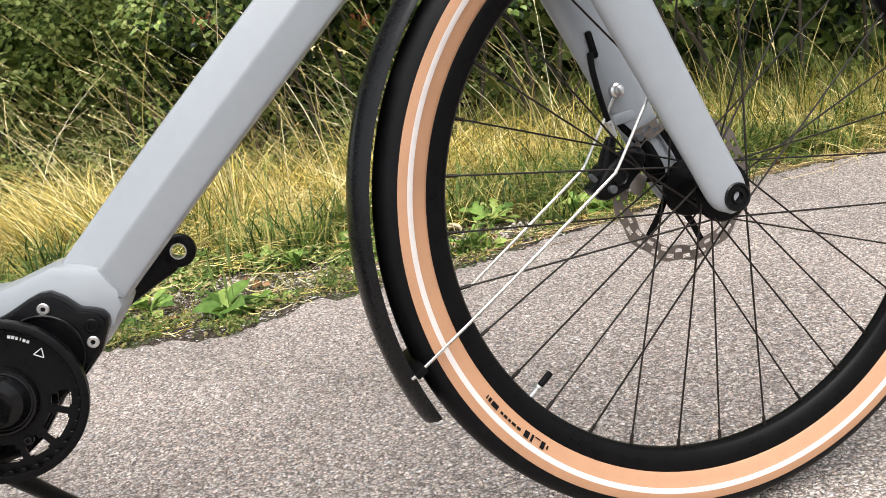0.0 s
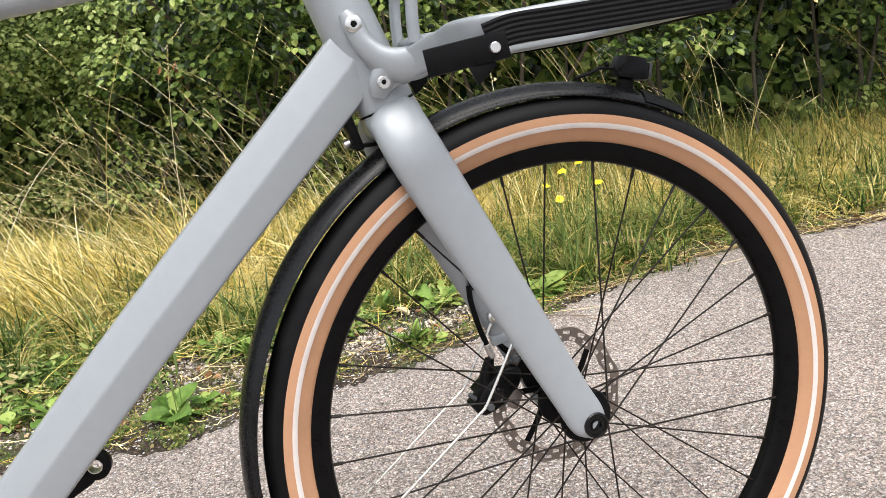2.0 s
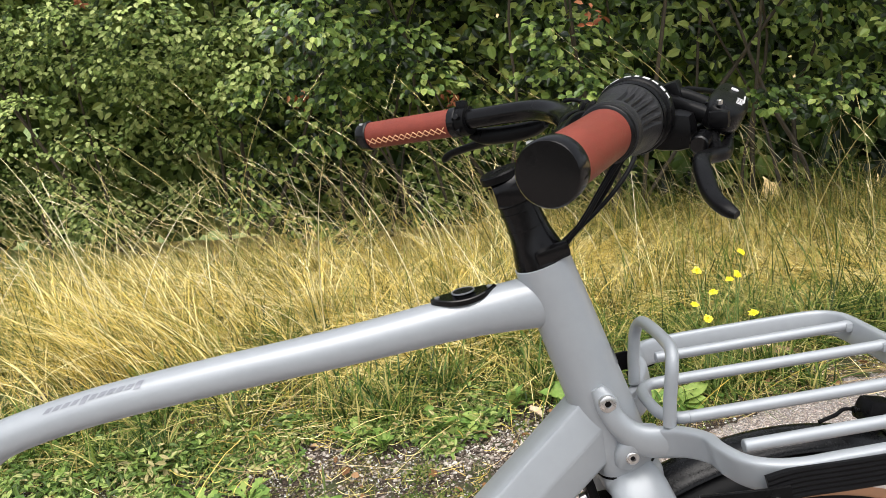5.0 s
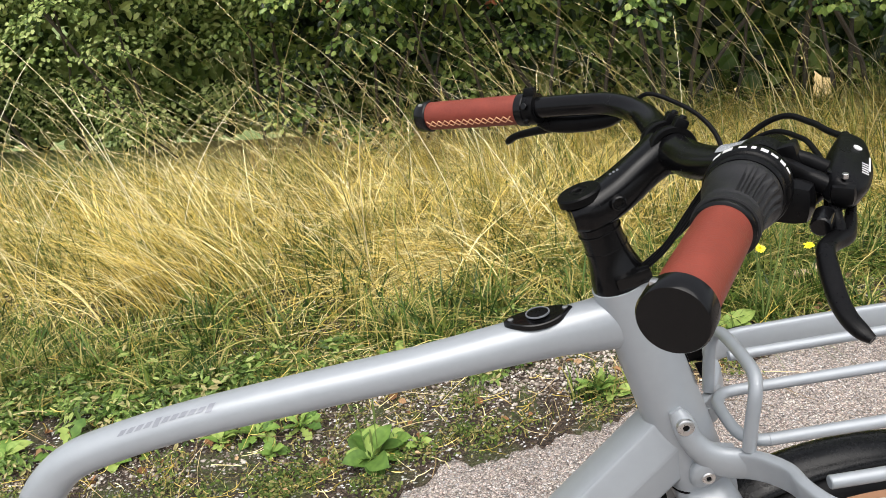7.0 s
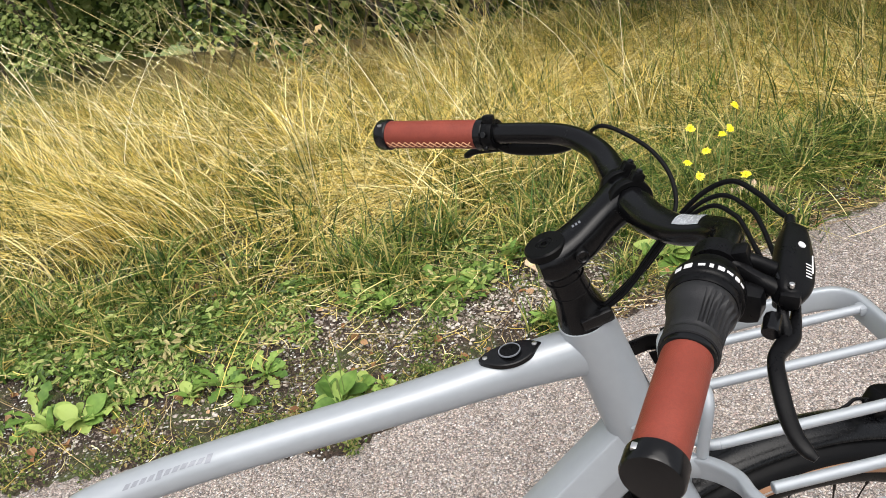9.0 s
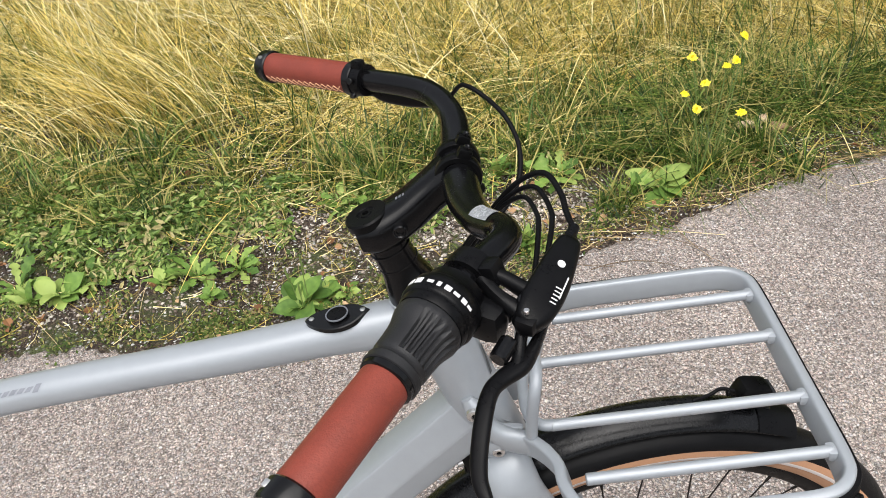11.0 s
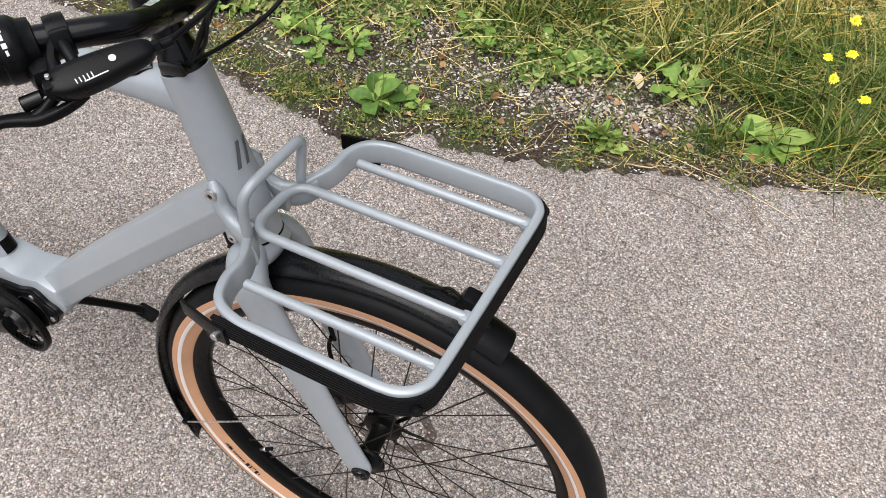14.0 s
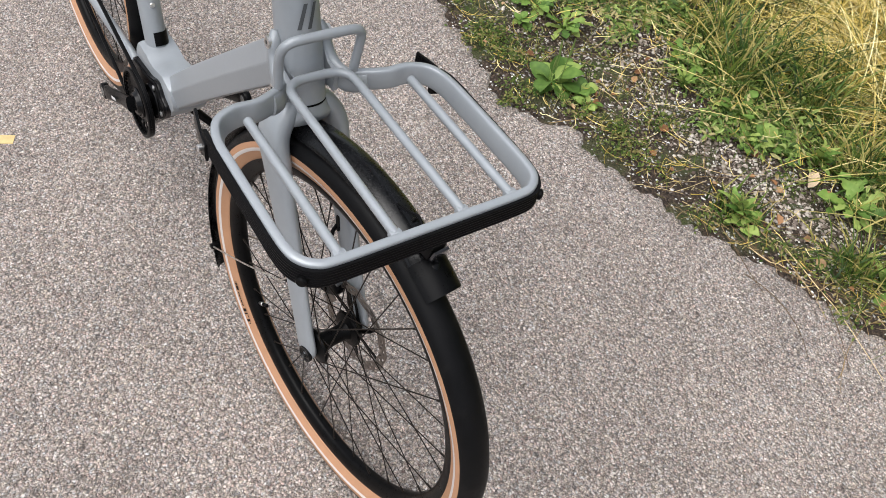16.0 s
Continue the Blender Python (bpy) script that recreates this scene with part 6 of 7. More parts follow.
part("brake_hose", moved(STEER, tube([(-0.0885, 0.037, 0.492), (-0.0900, 0.033, 0.475), (-0.0860, 0.032, 0.448), (-0.0785, 0.035, 0.422)], 0.0032, 6, 10)), RUBBER, cal, "black brake hose")

# ---- mudguard with its stays
arc = np.radians(np.linspace(63.5, 207.6, 90))
GUARD_X, GUARD_Z, GUARD_R = -0.0060, AXLE - 0.001, 0.3452
guard_path = [(GUARD_X + GUARD_R * math.cos(a), 0, GUARD_Z + GUARD_R * math.sin(a)) for a in arc]
sec = [(0.032 * math.sin(t), -0.0205 + 0.032 * math.cos(t)) for t in np.linspace(-0.93, 0.93, 15)]
sec = [(-0.0262, -0.0042), *sec, (0.0262, -0.0042), (0.0249, -0.0042)] + [(0.0304 * math.sin(t), -0.0205 + 0.0304 * math.cos(t)) for t in np.linspace(0.93, -0.93, 15)] + [(-0.0249, -0.0042)]
secs = []
for k in range(len(guard_path)):
    edge = min(k, 90 - 1 - k)
    secs.append(np.array(sec) * (0.94 if edge == 0 else 1.0))
guard = part("mudguard", moved(STEER, sweep(guard_path, [np.c_[-s_[:, 0], s_[:, 1]] for s_ in secs], side=(0, 1, 0))), GUARD, bike, "black plastic front mudguard", smooth=40)
tip = radians(65.5)
tip_m = STEER @ Matrix.Translation((GUARD_X + 0.3500 * math.cos(tip), 0, GUARD_Z + 0.3500 * math.sin(tip))) @ pose(0, 0, 0, 0, 90 - math.degrees(tip), 0)
cap_sec = [(0.0335 * math.sin(t), -0.0205 + 0.0335 * math.cos(t)) for t in np.linspace(-0.97, 0.97, 13)] + [(0.0300 * math.sin(t), -0.0205 + 0.0300 * math.cos(t)) for t in np.linspace(0.97, -0.97, 13)]
tip_arc = np.radians(np.linspace(61.0, 69.0, 8))
part("guard_tip", moved(STEER, sweep([(GUARD_X + GUARD_R * math.cos(a), 0, GUARD_Z + GUARD_R * math.sin(a)) for a in tip_arc], [np.array([(-x, y) for x, y in cap_sec])] * 8, side=(0, 1, 0))), SATIN, guard, "rubber end cap of the mudguard")
part("guard_rivet", moved(tip_m @ Matrix.Translation((-0.008, 0, 0.0070)), lathe([(0.006, 0), (0.006, 0.0015), (0.004, 0.0022)], 20)), GLOSS, guard, "black rivet")
for s in (-1, 1):
    part("guard_stay", moved(STEER, tube([(-0.3315, s * 0.0285, 0.2285), (-0.318, s * 0.030, 0.2375), (-0.22, s * 0.034, 0.3045), (-0.121, s * 0.0345, 0.3735), (-0.1125, s * 0.0345, 0.3805), (-0.1050, s * 0.0345, 0.3905), (-0.0700, s * 0.0345, 0.4450)], 0.0015, 6, 8)), WIRE, guard, "bent steel wire stay")
part("stay_clip", moved(STEER, rbox(0.012, 0.066, 0.008, 0.002, Matrix.Translation((-0.323, 0, 0.2335)) @ pose(0, 0, 0, 0, -32, 0))), BLACK, guard, "black stay clip")
part("guard_mount", moved(STEER, rbox(0.010, 0.022, 0.040, 0.003, Matrix.Translation((-0.196, 0, 0.678)) @ pose(0, 0, 0, 0, -14, 0)), rbox(0.03, 0.02, 0.004, 0.0012, Matrix.Translation((-0.185, 0, 0.663)))), BLACK, guard, "black mudguard bracket behind the fork")
part("mount_bolt", moved(STEER, rod((-0.199, 0, 0.668), (-0.206, 0, 0.666), 0.0045, 14)), STEEL, guard, "silver bracket bolt")

# ---- front rack fixed to the head tube
RZ = 0.7485
half = [(-0.150, 0.036, RZ - 0.0140), (-0.132, 0.046, RZ - 0.0120), (-0.117, 0.066, RZ - 0.006), (-0.106, 0.090, RZ - 0.002), (-0.104, 0.116, RZ), (-0.092, 0.141, RZ), (-0.064, 0.1525, RZ), (-0.02, 0.1540, RZ + 0.002),
        (0.06, 0.1545, RZ + 0.005), (0.102, 0.1540, RZ + 0.0065), (0.122, 0.1495, RZ + 0.0075), (0.1345, 0.1375, RZ + 0.008), (0.139, 0.118, RZ + 0.008), (0.1395, 0.05, RZ + 0.008)]
loop = half + [(0.1395, 0.0, RZ + 0.008)] + [(x, -y, z) for x, y, z in half[::-1]]
rail = catmull([(x, y, z - 0.0015) for x, y, z in loop], 5)
rack = part("front_rack", sweep(rail, [oval(0.0058, 0.0142, 20, 5.0)] * len(rail), side=None), PAINT, bike, "grey front carrier rack", smooth=50)
for y in (-0.110, -0.043, 0.043, 0.110):
    xb = -0.086 if abs(y) > 0.1 else -0.108
    part("rack_rod", rod((xb, y, RZ + 0.0055), (0.134, y, RZ + 0.0135), 0.0058, 16), PAINT, rack)
    part("weld", moved(Matrix.Translation((0.133, y, RZ + 0.0125)), rbox(0.012, 0.016, 0.012, 0.005)), PAINT, rack)
part("rod_bow", tube([(-0.104, -0.043, RZ + 0.0056), (-0.118, -0.040, RZ + 0.0052), (-0.128, -0.026, RZ + 0.0050), (-0.130, 0.0, RZ + 0.0050), (-0.128, 0.026, RZ + 0.0050), (-0.118, 0.040, RZ + 0.0052), (-0.104, 0.043, RZ + 0.0056)], 0.0058, 6, 16), PAINT, rack)
part("rack_hoop", tube([(-0.128, -0.051, RZ + 0.004), (-0.127, -0.053, RZ + 0.03), (-0.124, -0.053, RZ + 0.058), (-0.1205, -0.043, RZ + 0.0715), (-0.119, -0.020, RZ + 0.0745), (-0.119, 0.020, RZ + 0.0745), (-0.1205, 0.043, RZ + 0.0715), (-0.124, 0.053, RZ + 0.058), (-0.127, 0.053, RZ + 0.03), (-0.128, 0.051, RZ + 0.004)], 0.0060, 6, 16), PAINT, rack)
for s in (-1, 1):
    arm = part("rack_arm", tube([(-0.1868, s * 0.0300, 0.7885), (-0.1806, s * 0.0325, 0.7764), (-0.1745, s * 0.0345, 0.7600), (-0.1630, s * 0.0365, 0.7450), (-0.147, s * 0.040, 0.7350), (-0.128, s * 0.048, RZ - 0.0140), (-0.113, s * 0.066, RZ - 0.0080)],
                                [(0.0045, 0.006), (0.0088, 0.0105), (0.009, 0.0105), (0.0090, 0.0125), (0.0085, 0.0160), (0.0075, 0.0160), (0.0056, 0.0140)], 6, 20, 2.3), PAINT, rack)
    part("lower_arm", tube([(-0.1665, s * 0.0290, 0.7075), (-0.1630, s * 0.0320, 0.7190), (-0.1560, s * 0.0350, 0.7305), (-0.1420, s * 0.0395, 0.7400)], [(0.006, 0.008), (0.0088, 0.0125), (0.009, 0.0125), (0.008, 0.011)], 6, 20, 2.3), PAINT, rack)
    web = prism([(-0.188, 0.781), (-0.177, 0.783), (-0.171, 0.767), (-0.155, 0.750), (-0.134, 0.746), (-0.134, 0.7165), (-0.145, 0.7165), (-0.155, 0.7105), (-0.168, 0.7140), (-0.170, 0.732), (-0.180, 0.750)], min(s * 0.0285, s * 0.0365), max(s * 0.0285, s * 0.0365), 0.0025)
    part("rack_web", web, PAINT, rack)
    bolt((-0.1806, s * 0.0415, 0.7764), 0.0080, rack, s)
    bolt((-0.1610, s * 0.0415, 0.7203), 0.0062, rack, s)
# bumper: a ribbed black strip round the outside, its ends standing free
outer = [(-0.088, 0.1595, RZ - 0.008), (-0.064, 0.1615, RZ - 0.003), (-0.02, 0.1625, RZ - 0.002), (0.06, 0.163, RZ + 0.000), (0.104, 0.1625, RZ + 0.001), (0.128, 0.156, RZ + 0.002), (0.1425, 0.1425, RZ + 0.003), (0.1475, 0.120, RZ + 0.003), (0.148, 0.05, RZ + 0.003)]
bump_path = catmull(outer + [(0.148, 0, RZ + 0.003)] + [(x, -y, z) for x, y, z in outer[::-1]], 5)
ribs = [(-0.0025, -0.0125)] + [(0.0022 + (0.0007 if k % 2 else 0), -0.0125 + 0.025 * k / 12) for k in range(13)] + [(-0.0025, 0.0125)]
part("bumper", sweep(bump_path, [np.array([(-x, y) for x, y in ribs])] * len(bump_path)), RUBBER, rack, "ribbed black rubber bumper strip", smooth=20)
for s in (-1, 1):
    out = 0.006 if s > 0 else 0.0  # the far end is bent out and up a little
    part("bumper_end", sweep([(-0.139, s * 0.1500 + out, 0.7275 + out), (-0.125, s * 0.1535 + out, 0.7290 + out * 0.8), (-0.105, s * 0.1585 + out, 0.7310 + out * 0.5), (-0.088, s * 0.1620, 0.7325), (-0.072, s * 0.1645, 0.7345)], oval(0.0022, 0.0115, 12, 5), side=(0, 1, 0)), SATIN, rack, "black strap end")
    part("strap_tab", prism([(-0.1065, 0.7225), (-0.0994, 0.7038), (-0.0935, 0.7085), (-0.0824, 0.7180), (-0.0830, 0.7245)], s * 0.158 - 0.002, s * 0.158 + 0.002, 0.001), SATIN, rack, "black strap tail")
    part("bumper_bolt", rod((-0.084, s * 0.163, 0.7325), (-0.084, s * 0.1705, 0.7325), 0.0045, 14), STEEL, rack, "silver strap bolt")
    part("bumper_stud", rod((0.130, s * 0.144, RZ), (0.1415, s * 0.1565, RZ), 0.0068, 16, 0.002), BLACK, rack, "black corner stud")

# ---- front lamp on the mudguard, below the rack
lamp = part("front_lamp", moved(STEER, rbox(0.040, 0.030, 0.026, 0.007, Matrix.Translation((0.116, -0.002, 0.6995)) @ pose(0, 0, 0, 0, 14, 0), 0.8), rbox(0.016, 0.012, 0.022, 0.003, Matrix.Translation((0.109, -0.002, 0.6850)) @ pose(0, 0, 0, 0, 14, 0))), SATIN, guard, "small black front lamp on the mudguard")
part("lens", moved(STEER, rbox(0.004, 0.022, 0.016, 0.001, Matrix.Translation((0.1355, -0.002, 0.6940)) @ pose(0, 0, 0, 0, 14, 0))), LENS, lamp, "dark lamp lens")
part("lamp_cable", moved(STEER, tube([(0.098, 0.000, 0.7020), (0.084, 0.004, 0.7040), (0.072, 0.002, 0.7005), (0.052, 0.0, 0.6975)], 0.0020, 6, 8)), RUBBER, lamp, "thin black lamp cable")
part("lamp_clip", moved(STEER, rod((0.086, -0.006, 0.7070), (0.0895, -0.006, 0.7070), 0.0034, 12)), BLACK, lamp, "black clip")

# ---- stem and handlebar
stem = part("stem", joined(
    tube([(-0.2215, 0, 0.9045), (-0.2255, 0, 0.917), (-0.2315, 0, 0.936), (-0.240, 0, 0.9625), (-0.2465, 0, 0.983)], [0.0258, 0.0232, 0.0188, 0.0178, 0.0195], 6, 32),
    tube([(-0.262, -0.001, 0.971), (-0.246, 0, 0.975), (-0.222, 0.004, 0.986), (-0.195, 0.011, 1.003), (-0.176, 0.016, 1.014)], [(0.016, 0.012), (0.0215, 0.0175), (0.0195, 0.017), (0.0175, 0.0165), (0.021, 0.0185)], 6, 28, 2.8)), BARS, bike, "black stem and steerer cover", smooth=50)
part("top_cap", moved(Matrix.Translation((-0.2535, 0, 0.9915)) @ pose(0, 0, 0, 0, -17, 0), lathe([(0.0195, -0.006), (0.0195, 0.0), (0.018, 0.0016), (0.0085, 0.0018), (0.0078, 0.0006), (0.0055, 0.0006), (0.005, 0.0016), (0.0032, 0.0016), (0.003, -0.001)], 40)), BLACK, stem, "round black top cap")
part("stem_bolt", moved(Matrix.Translation((-0.225, -0.019, 0.9845)) @ FLAT, lathe([(0.0064, -0.004), (0.0064, 0.003), (0.0052, 0.0038), (0.0044, 0.0026), (0.0034, 0.0026), (0.003, 0.001)], 24)), GLOSS, stem, "black stem bolt")
part("cable_port", moved(Matrix.Translation((-0.2160, -0.0215, 0.9170)) @ pose(0, 0, 0, 10, -15, 0), rbox(0.032, 0.010, 0.015, 0.0045)), GLOSS, stem, "dark oval cable port")
for k, (z0, z1) in enumerate(((0.940, 0.9405), (0.956, 0.9565))):
    x0 = -0.2315 - (z0 - 0.936) * 0.318
    part("spacer_gap", moved(along((x0, 0, z0), (x0 - 0.03, 0, z0 + 0.095)), lathe([(0.0176, 0), (0.0190, 0.0003), (0.0190, 0.0011), (0.0176, 0.0014)], 32)), GLOSS, stem, "thin spacer ring")
for k in range(3):
    part("print_mark", rbox(0.002, 0.0035, 0.0004, 0.0001, Matrix.Translation((-0.226 + 0.003 * k, 0.002, 1.0035 + 0.0014 * k)) @ pose(0, 0, 0, 0, -28, 0)), SILVERPRINT, stem, "tiny grey print")
for s in (-1, 1):
    hoop = moved(Matrix.Translation((-0.1722, 0.017 + s * 0.0115, 1.0165)) @ FLAT, lathe([(0.0156, -0.0055), (0.0195, -0.0052), (0.0203, -0.004), (0.0203, 0.004), (0.0195, 0.0052), (0.0156, 0.0055)], 36, closed=True))
    boss = rbox(0.012, 0.0105, 0.014, 0.003, Matrix.Translation((-0.166, 0.017 + s * 0.0115, 1.0355)) @ pose(0, 0, 0, 0, 28, 0))
    lowboss = rbox(0.012, 0.0105, 0.012, 0.003, Matrix.Translation((-0.158, 0.017 + s * 0.0115, 1.0015)) @ pose(0, 0, 0, 0, 28, 0))
    part("clamp_plate", joined(hoop, boss, lowboss), BLACK, stem, "black face plate", smooth=40)
    part("clamp_bolt", moved(Matrix.Translation((-0.1625, 0.017 + s * 0.0115, 1.0425)) @ pose(0, 0, 0, 0, 28, 0), lathe([(0.0030, -0.002), (0.0030, 0.0012), (0.0022, 0.0016), (0.0014, 0.0004)], 14)), GLOSS, stem, "small black clamp bolt")

near_end, far_end = Vector((-0.274, -0.326, 1.032)), Vector((-0.3715, 0.2845, 1.016))
bar_pts = [near_end, (-0.236, -0.266, 1.040), (-0.190, -0.196, 1.0475), (-0.158, -0.154, 1.0475), (-0.1445, -0.130, 1.044), (-0.1455, -0.106, 1.036), (-0.159, -0.074, 1.0235), (-0.168, -0.035, 1.0165), (-0.172, 0.008, 1.016), (-0.1725, 0.026, 1.017),
           (-0.1710, 0.060, 1.022), (-0.1735, 0.094, 1.0295), (-0.1885, 0.1285, 1.0340), (-0.2145, 0.1585, 1.0325), (-0.279, 0.2113, 1.0255), far_end]
bar_r = [0.0108, 0.0108, 0.0110, 0.0111, 0.0113, 0.0116, 0.0127, 0.0148, 0.0159, 0.0159, 0.0138, 0.0120, 0.0113, 0.0111, 0.0110, 0.0108]
bar = part("handlebar", tube(bar_pts, bar_r, 8, 24), BARS, bike, "matt black swept-back handlebar", smooth=60)
curve = catmull([(*p, r) for p, r in zip(bar_pts, bar_r)], 16)
curve = curve[(curve[:, 1] > -0.103) & (curve[:, 1] < -0.077)]
flow = np.gradient(curve[:, :3], axis=0)
flow /= np.linalg.norm(flow, axis=1)[:, None]
over = np.cross(flow, (0, 0, 1.0))
over *= -np.sign(over[:, :1] + 0.3 * over[:, 1:2])
rise = np.cross(flow, over)
rise *= np.sign(rise[:, 2:3])
turns = np.radians(np.linspace(44, 104, 6))
wrap = [tuple(c[:3] + (c[3] + 0.0014) * (math.cos(a) * o + math.sin(a) * u)) for c, o, u in zip(curve, over, rise) for a in turns]
part("bar_label", (wrap, [(6 * i + k, 6 * i + k + 1, 6 * i + k + 7, 6 * i + k + 6) for i in range(len(curve) - 1) for k in range(5)]), LABEL, bar, "blue-grey label on the bar")


def side_pose(inner, outer):
    """A pose at inner: x outwards along the grip, y to the front, z up."""
    u = (Vector(outer) - Vector(inner)).normalized()
    f = Vector((1, 0, 0)) - u * u.x
    f.normalize()
    z = u.cross(f)
    if z.z < 0:
        z = -z
    return Matrix(((u.x, f.x, z.x, inner[0]), (u.y, f.y, z.y, inner[1]), (u.z, f.z, z.z, inner[2]), (0, 0, 0, 1)))


SPIN = pose(0, 0, 0, 0, 90, 0)  # turns a lathe's axis to x


def grip(m, u0, u1, name="grip"):
    """A leather grip with a cross-stitched seam and black end rings, from u0 to u1 along the bar."""
    g = part(name, moved(m @ Matrix.Translation((u0, 0, 0)) @ SPIN, lathe([(0.0125, 0.0), (0.0152, 0.0012), (0.0158, 0.006), (0.0158, u1 - u0 - 0.006), (0.0152, u1 - u0 - 0.001), (0.0125, u1 - u0)], 40)), LEATHER, bar, "reddish-brown leather grip", smooth=50)
    part("end_plug", moved(m @ Matrix.Translation((u1 - 0.001, 0, 0)) @ SPIN, lathe([(0.0165, -0.009), (0.0178, -0.0075), (0.0178, 0.004), (0.0168, 0.0056), (0.008, 0.0062), (0.002, 0.0062)], 40)), GLOSS, g, "black end plug")
    part("inner_ring", moved(m @ Matrix.Translation((u0, 0, 0)) @ SPIN, lathe([(0.0165, -0.006), (0.0175, -0.005), (0.0175, 0.003), (0.0162, 0.004)], 40)), GLOSS, g, "black clamp ring")
    part("ring_screw", moved(m @ Matrix.Translation((u1 - 0.003, -0.0105, 0.0138)), rbox(0.005, 0.004, 0.003, 0.001)), STEEL, g, "small silver screw")
    shapes = []
    u = u0 + 0.008
    while u < u1 - 0.013:
        for sgn in (1, -1):
            a = radians(-150)
            pts = []
            for j in range(4):
                b = a + radians(27) * (j / 3 - 0.5) * sgn
                pts.append((u + 0.0086 * j / 3, 0.0161 * math.cos(b), 0.0161 * math.sin(b)))
            shapes.append(tube(pts, 0.00055, 2, 5))
        u += 0.0086
    part("stitching", moved(m, joined(*shapes)), THREAD, g, "orange-tan cross stitching")
    return g


NEAR, FAR = side_pose((-0.145, -0.128, 1.051), near_end), side_pose((-0.180, 0.133, 1.0345), far_end)
LN, LF = (near_end - Vector((-0.145, -0.128, 1.051))).length, (far_end - Vector((-0.180, 0.133, 1.0345))).length
grip(NEAR, 0.143, LN)
grip(FAR, LF - 0.132, LF)

# twist shifter beside the near grip
dial = part("shifter", moved(NEAR @ Matrix.Translation((0.076, 0, 0)) @ SPIN, lathe([(0.014, -0.013), (0.0195, -0.012), (0.0205, -0.0045), (0.022, -0.003), (0.0243, 0.0), (0.0252, 0.004), (0.0252, 0.013), (0.0243, 0.0145), (0.0234, 0.015), (0.0234, 0.019), (0.0226, 0.021), (0.012, 0.021)], 56)), SATIN, bar, "black twist shifter housing", smooth=40)
verts, faces = [], []
rows = [(0.0216, 0.096), (0.0225, 0.099), (0.0223, 0.103), (0.0211, 0.107), (0.0198, 0.111), (0.0190, 0.116), (0.0185, 0.122), (0.0183, 0.128), (0.0182, 0.1315), (0.0176, 0.133), (0.0178, 0.136), (0.0186, 0.137), (0.0186, 0.142), (0.0160, 0.143)]
n = 96
for r, u in rows:
    for k in range(n):
        groove = 0.0018 if (k % 4 in (0, 1)) and 0.104 < u < 0.131 and (k // 24) % 2 == 0 else 0.0
        a = 2 * math.pi * k / n
        verts.append((u, (r - groove) * math.cos(a), (r - groove) * math.sin(a)))
faces = [(i * n + k, i * n + (k + 1) % n, (i + 1) * n + (k + 1) % n, (i + 1) * n + k) for i in range(len(rows) - 1) for k in range(n)] + [tuple(range(n))]
part("twist_sleeve", moved(NEAR, (verts, faces)), SLEEVE, dial, "ribbed black rubber twist sleeve", smooth=35)
for k, (a, wd, hh) in enumerate(((118, 0.0045, 0.0055), (98, 0.0022, 0.0045), (84, 0.0036, 0.0026), (70, 0.0036, 0.0044), (56, 0.0022, 0.0046), (42, 0.0034, 0.004), (30, 0.002, 0.004), (135, 0.004, 0.005))):
    m = NEAR @ Matrix.Translation((0.0845, 0, 0)) @ Matrix.Rotation(radians(a), 4, "X") @ Matrix.Translation((0, 0.0252, 0))
    part("gear_mark", moved(m, rbox(wd, 0.0007, hh, 0.0002)), WHITE, dial, "white gear mark")
part("shifter_box", moved(NEAR, rbox(0.022, 0.032, 0.027, 0.010, Matrix.Translation((0.067, 0.020, -0.013)))), SATIN, dial, "black cable box of the shifter")
part("cable_entry", moved(NEAR, rod((0.058, 0.030, -0.018), (0.030, 0.042, -0.014), 0.0042, 14)), SATIN, dial, "black cable entry")


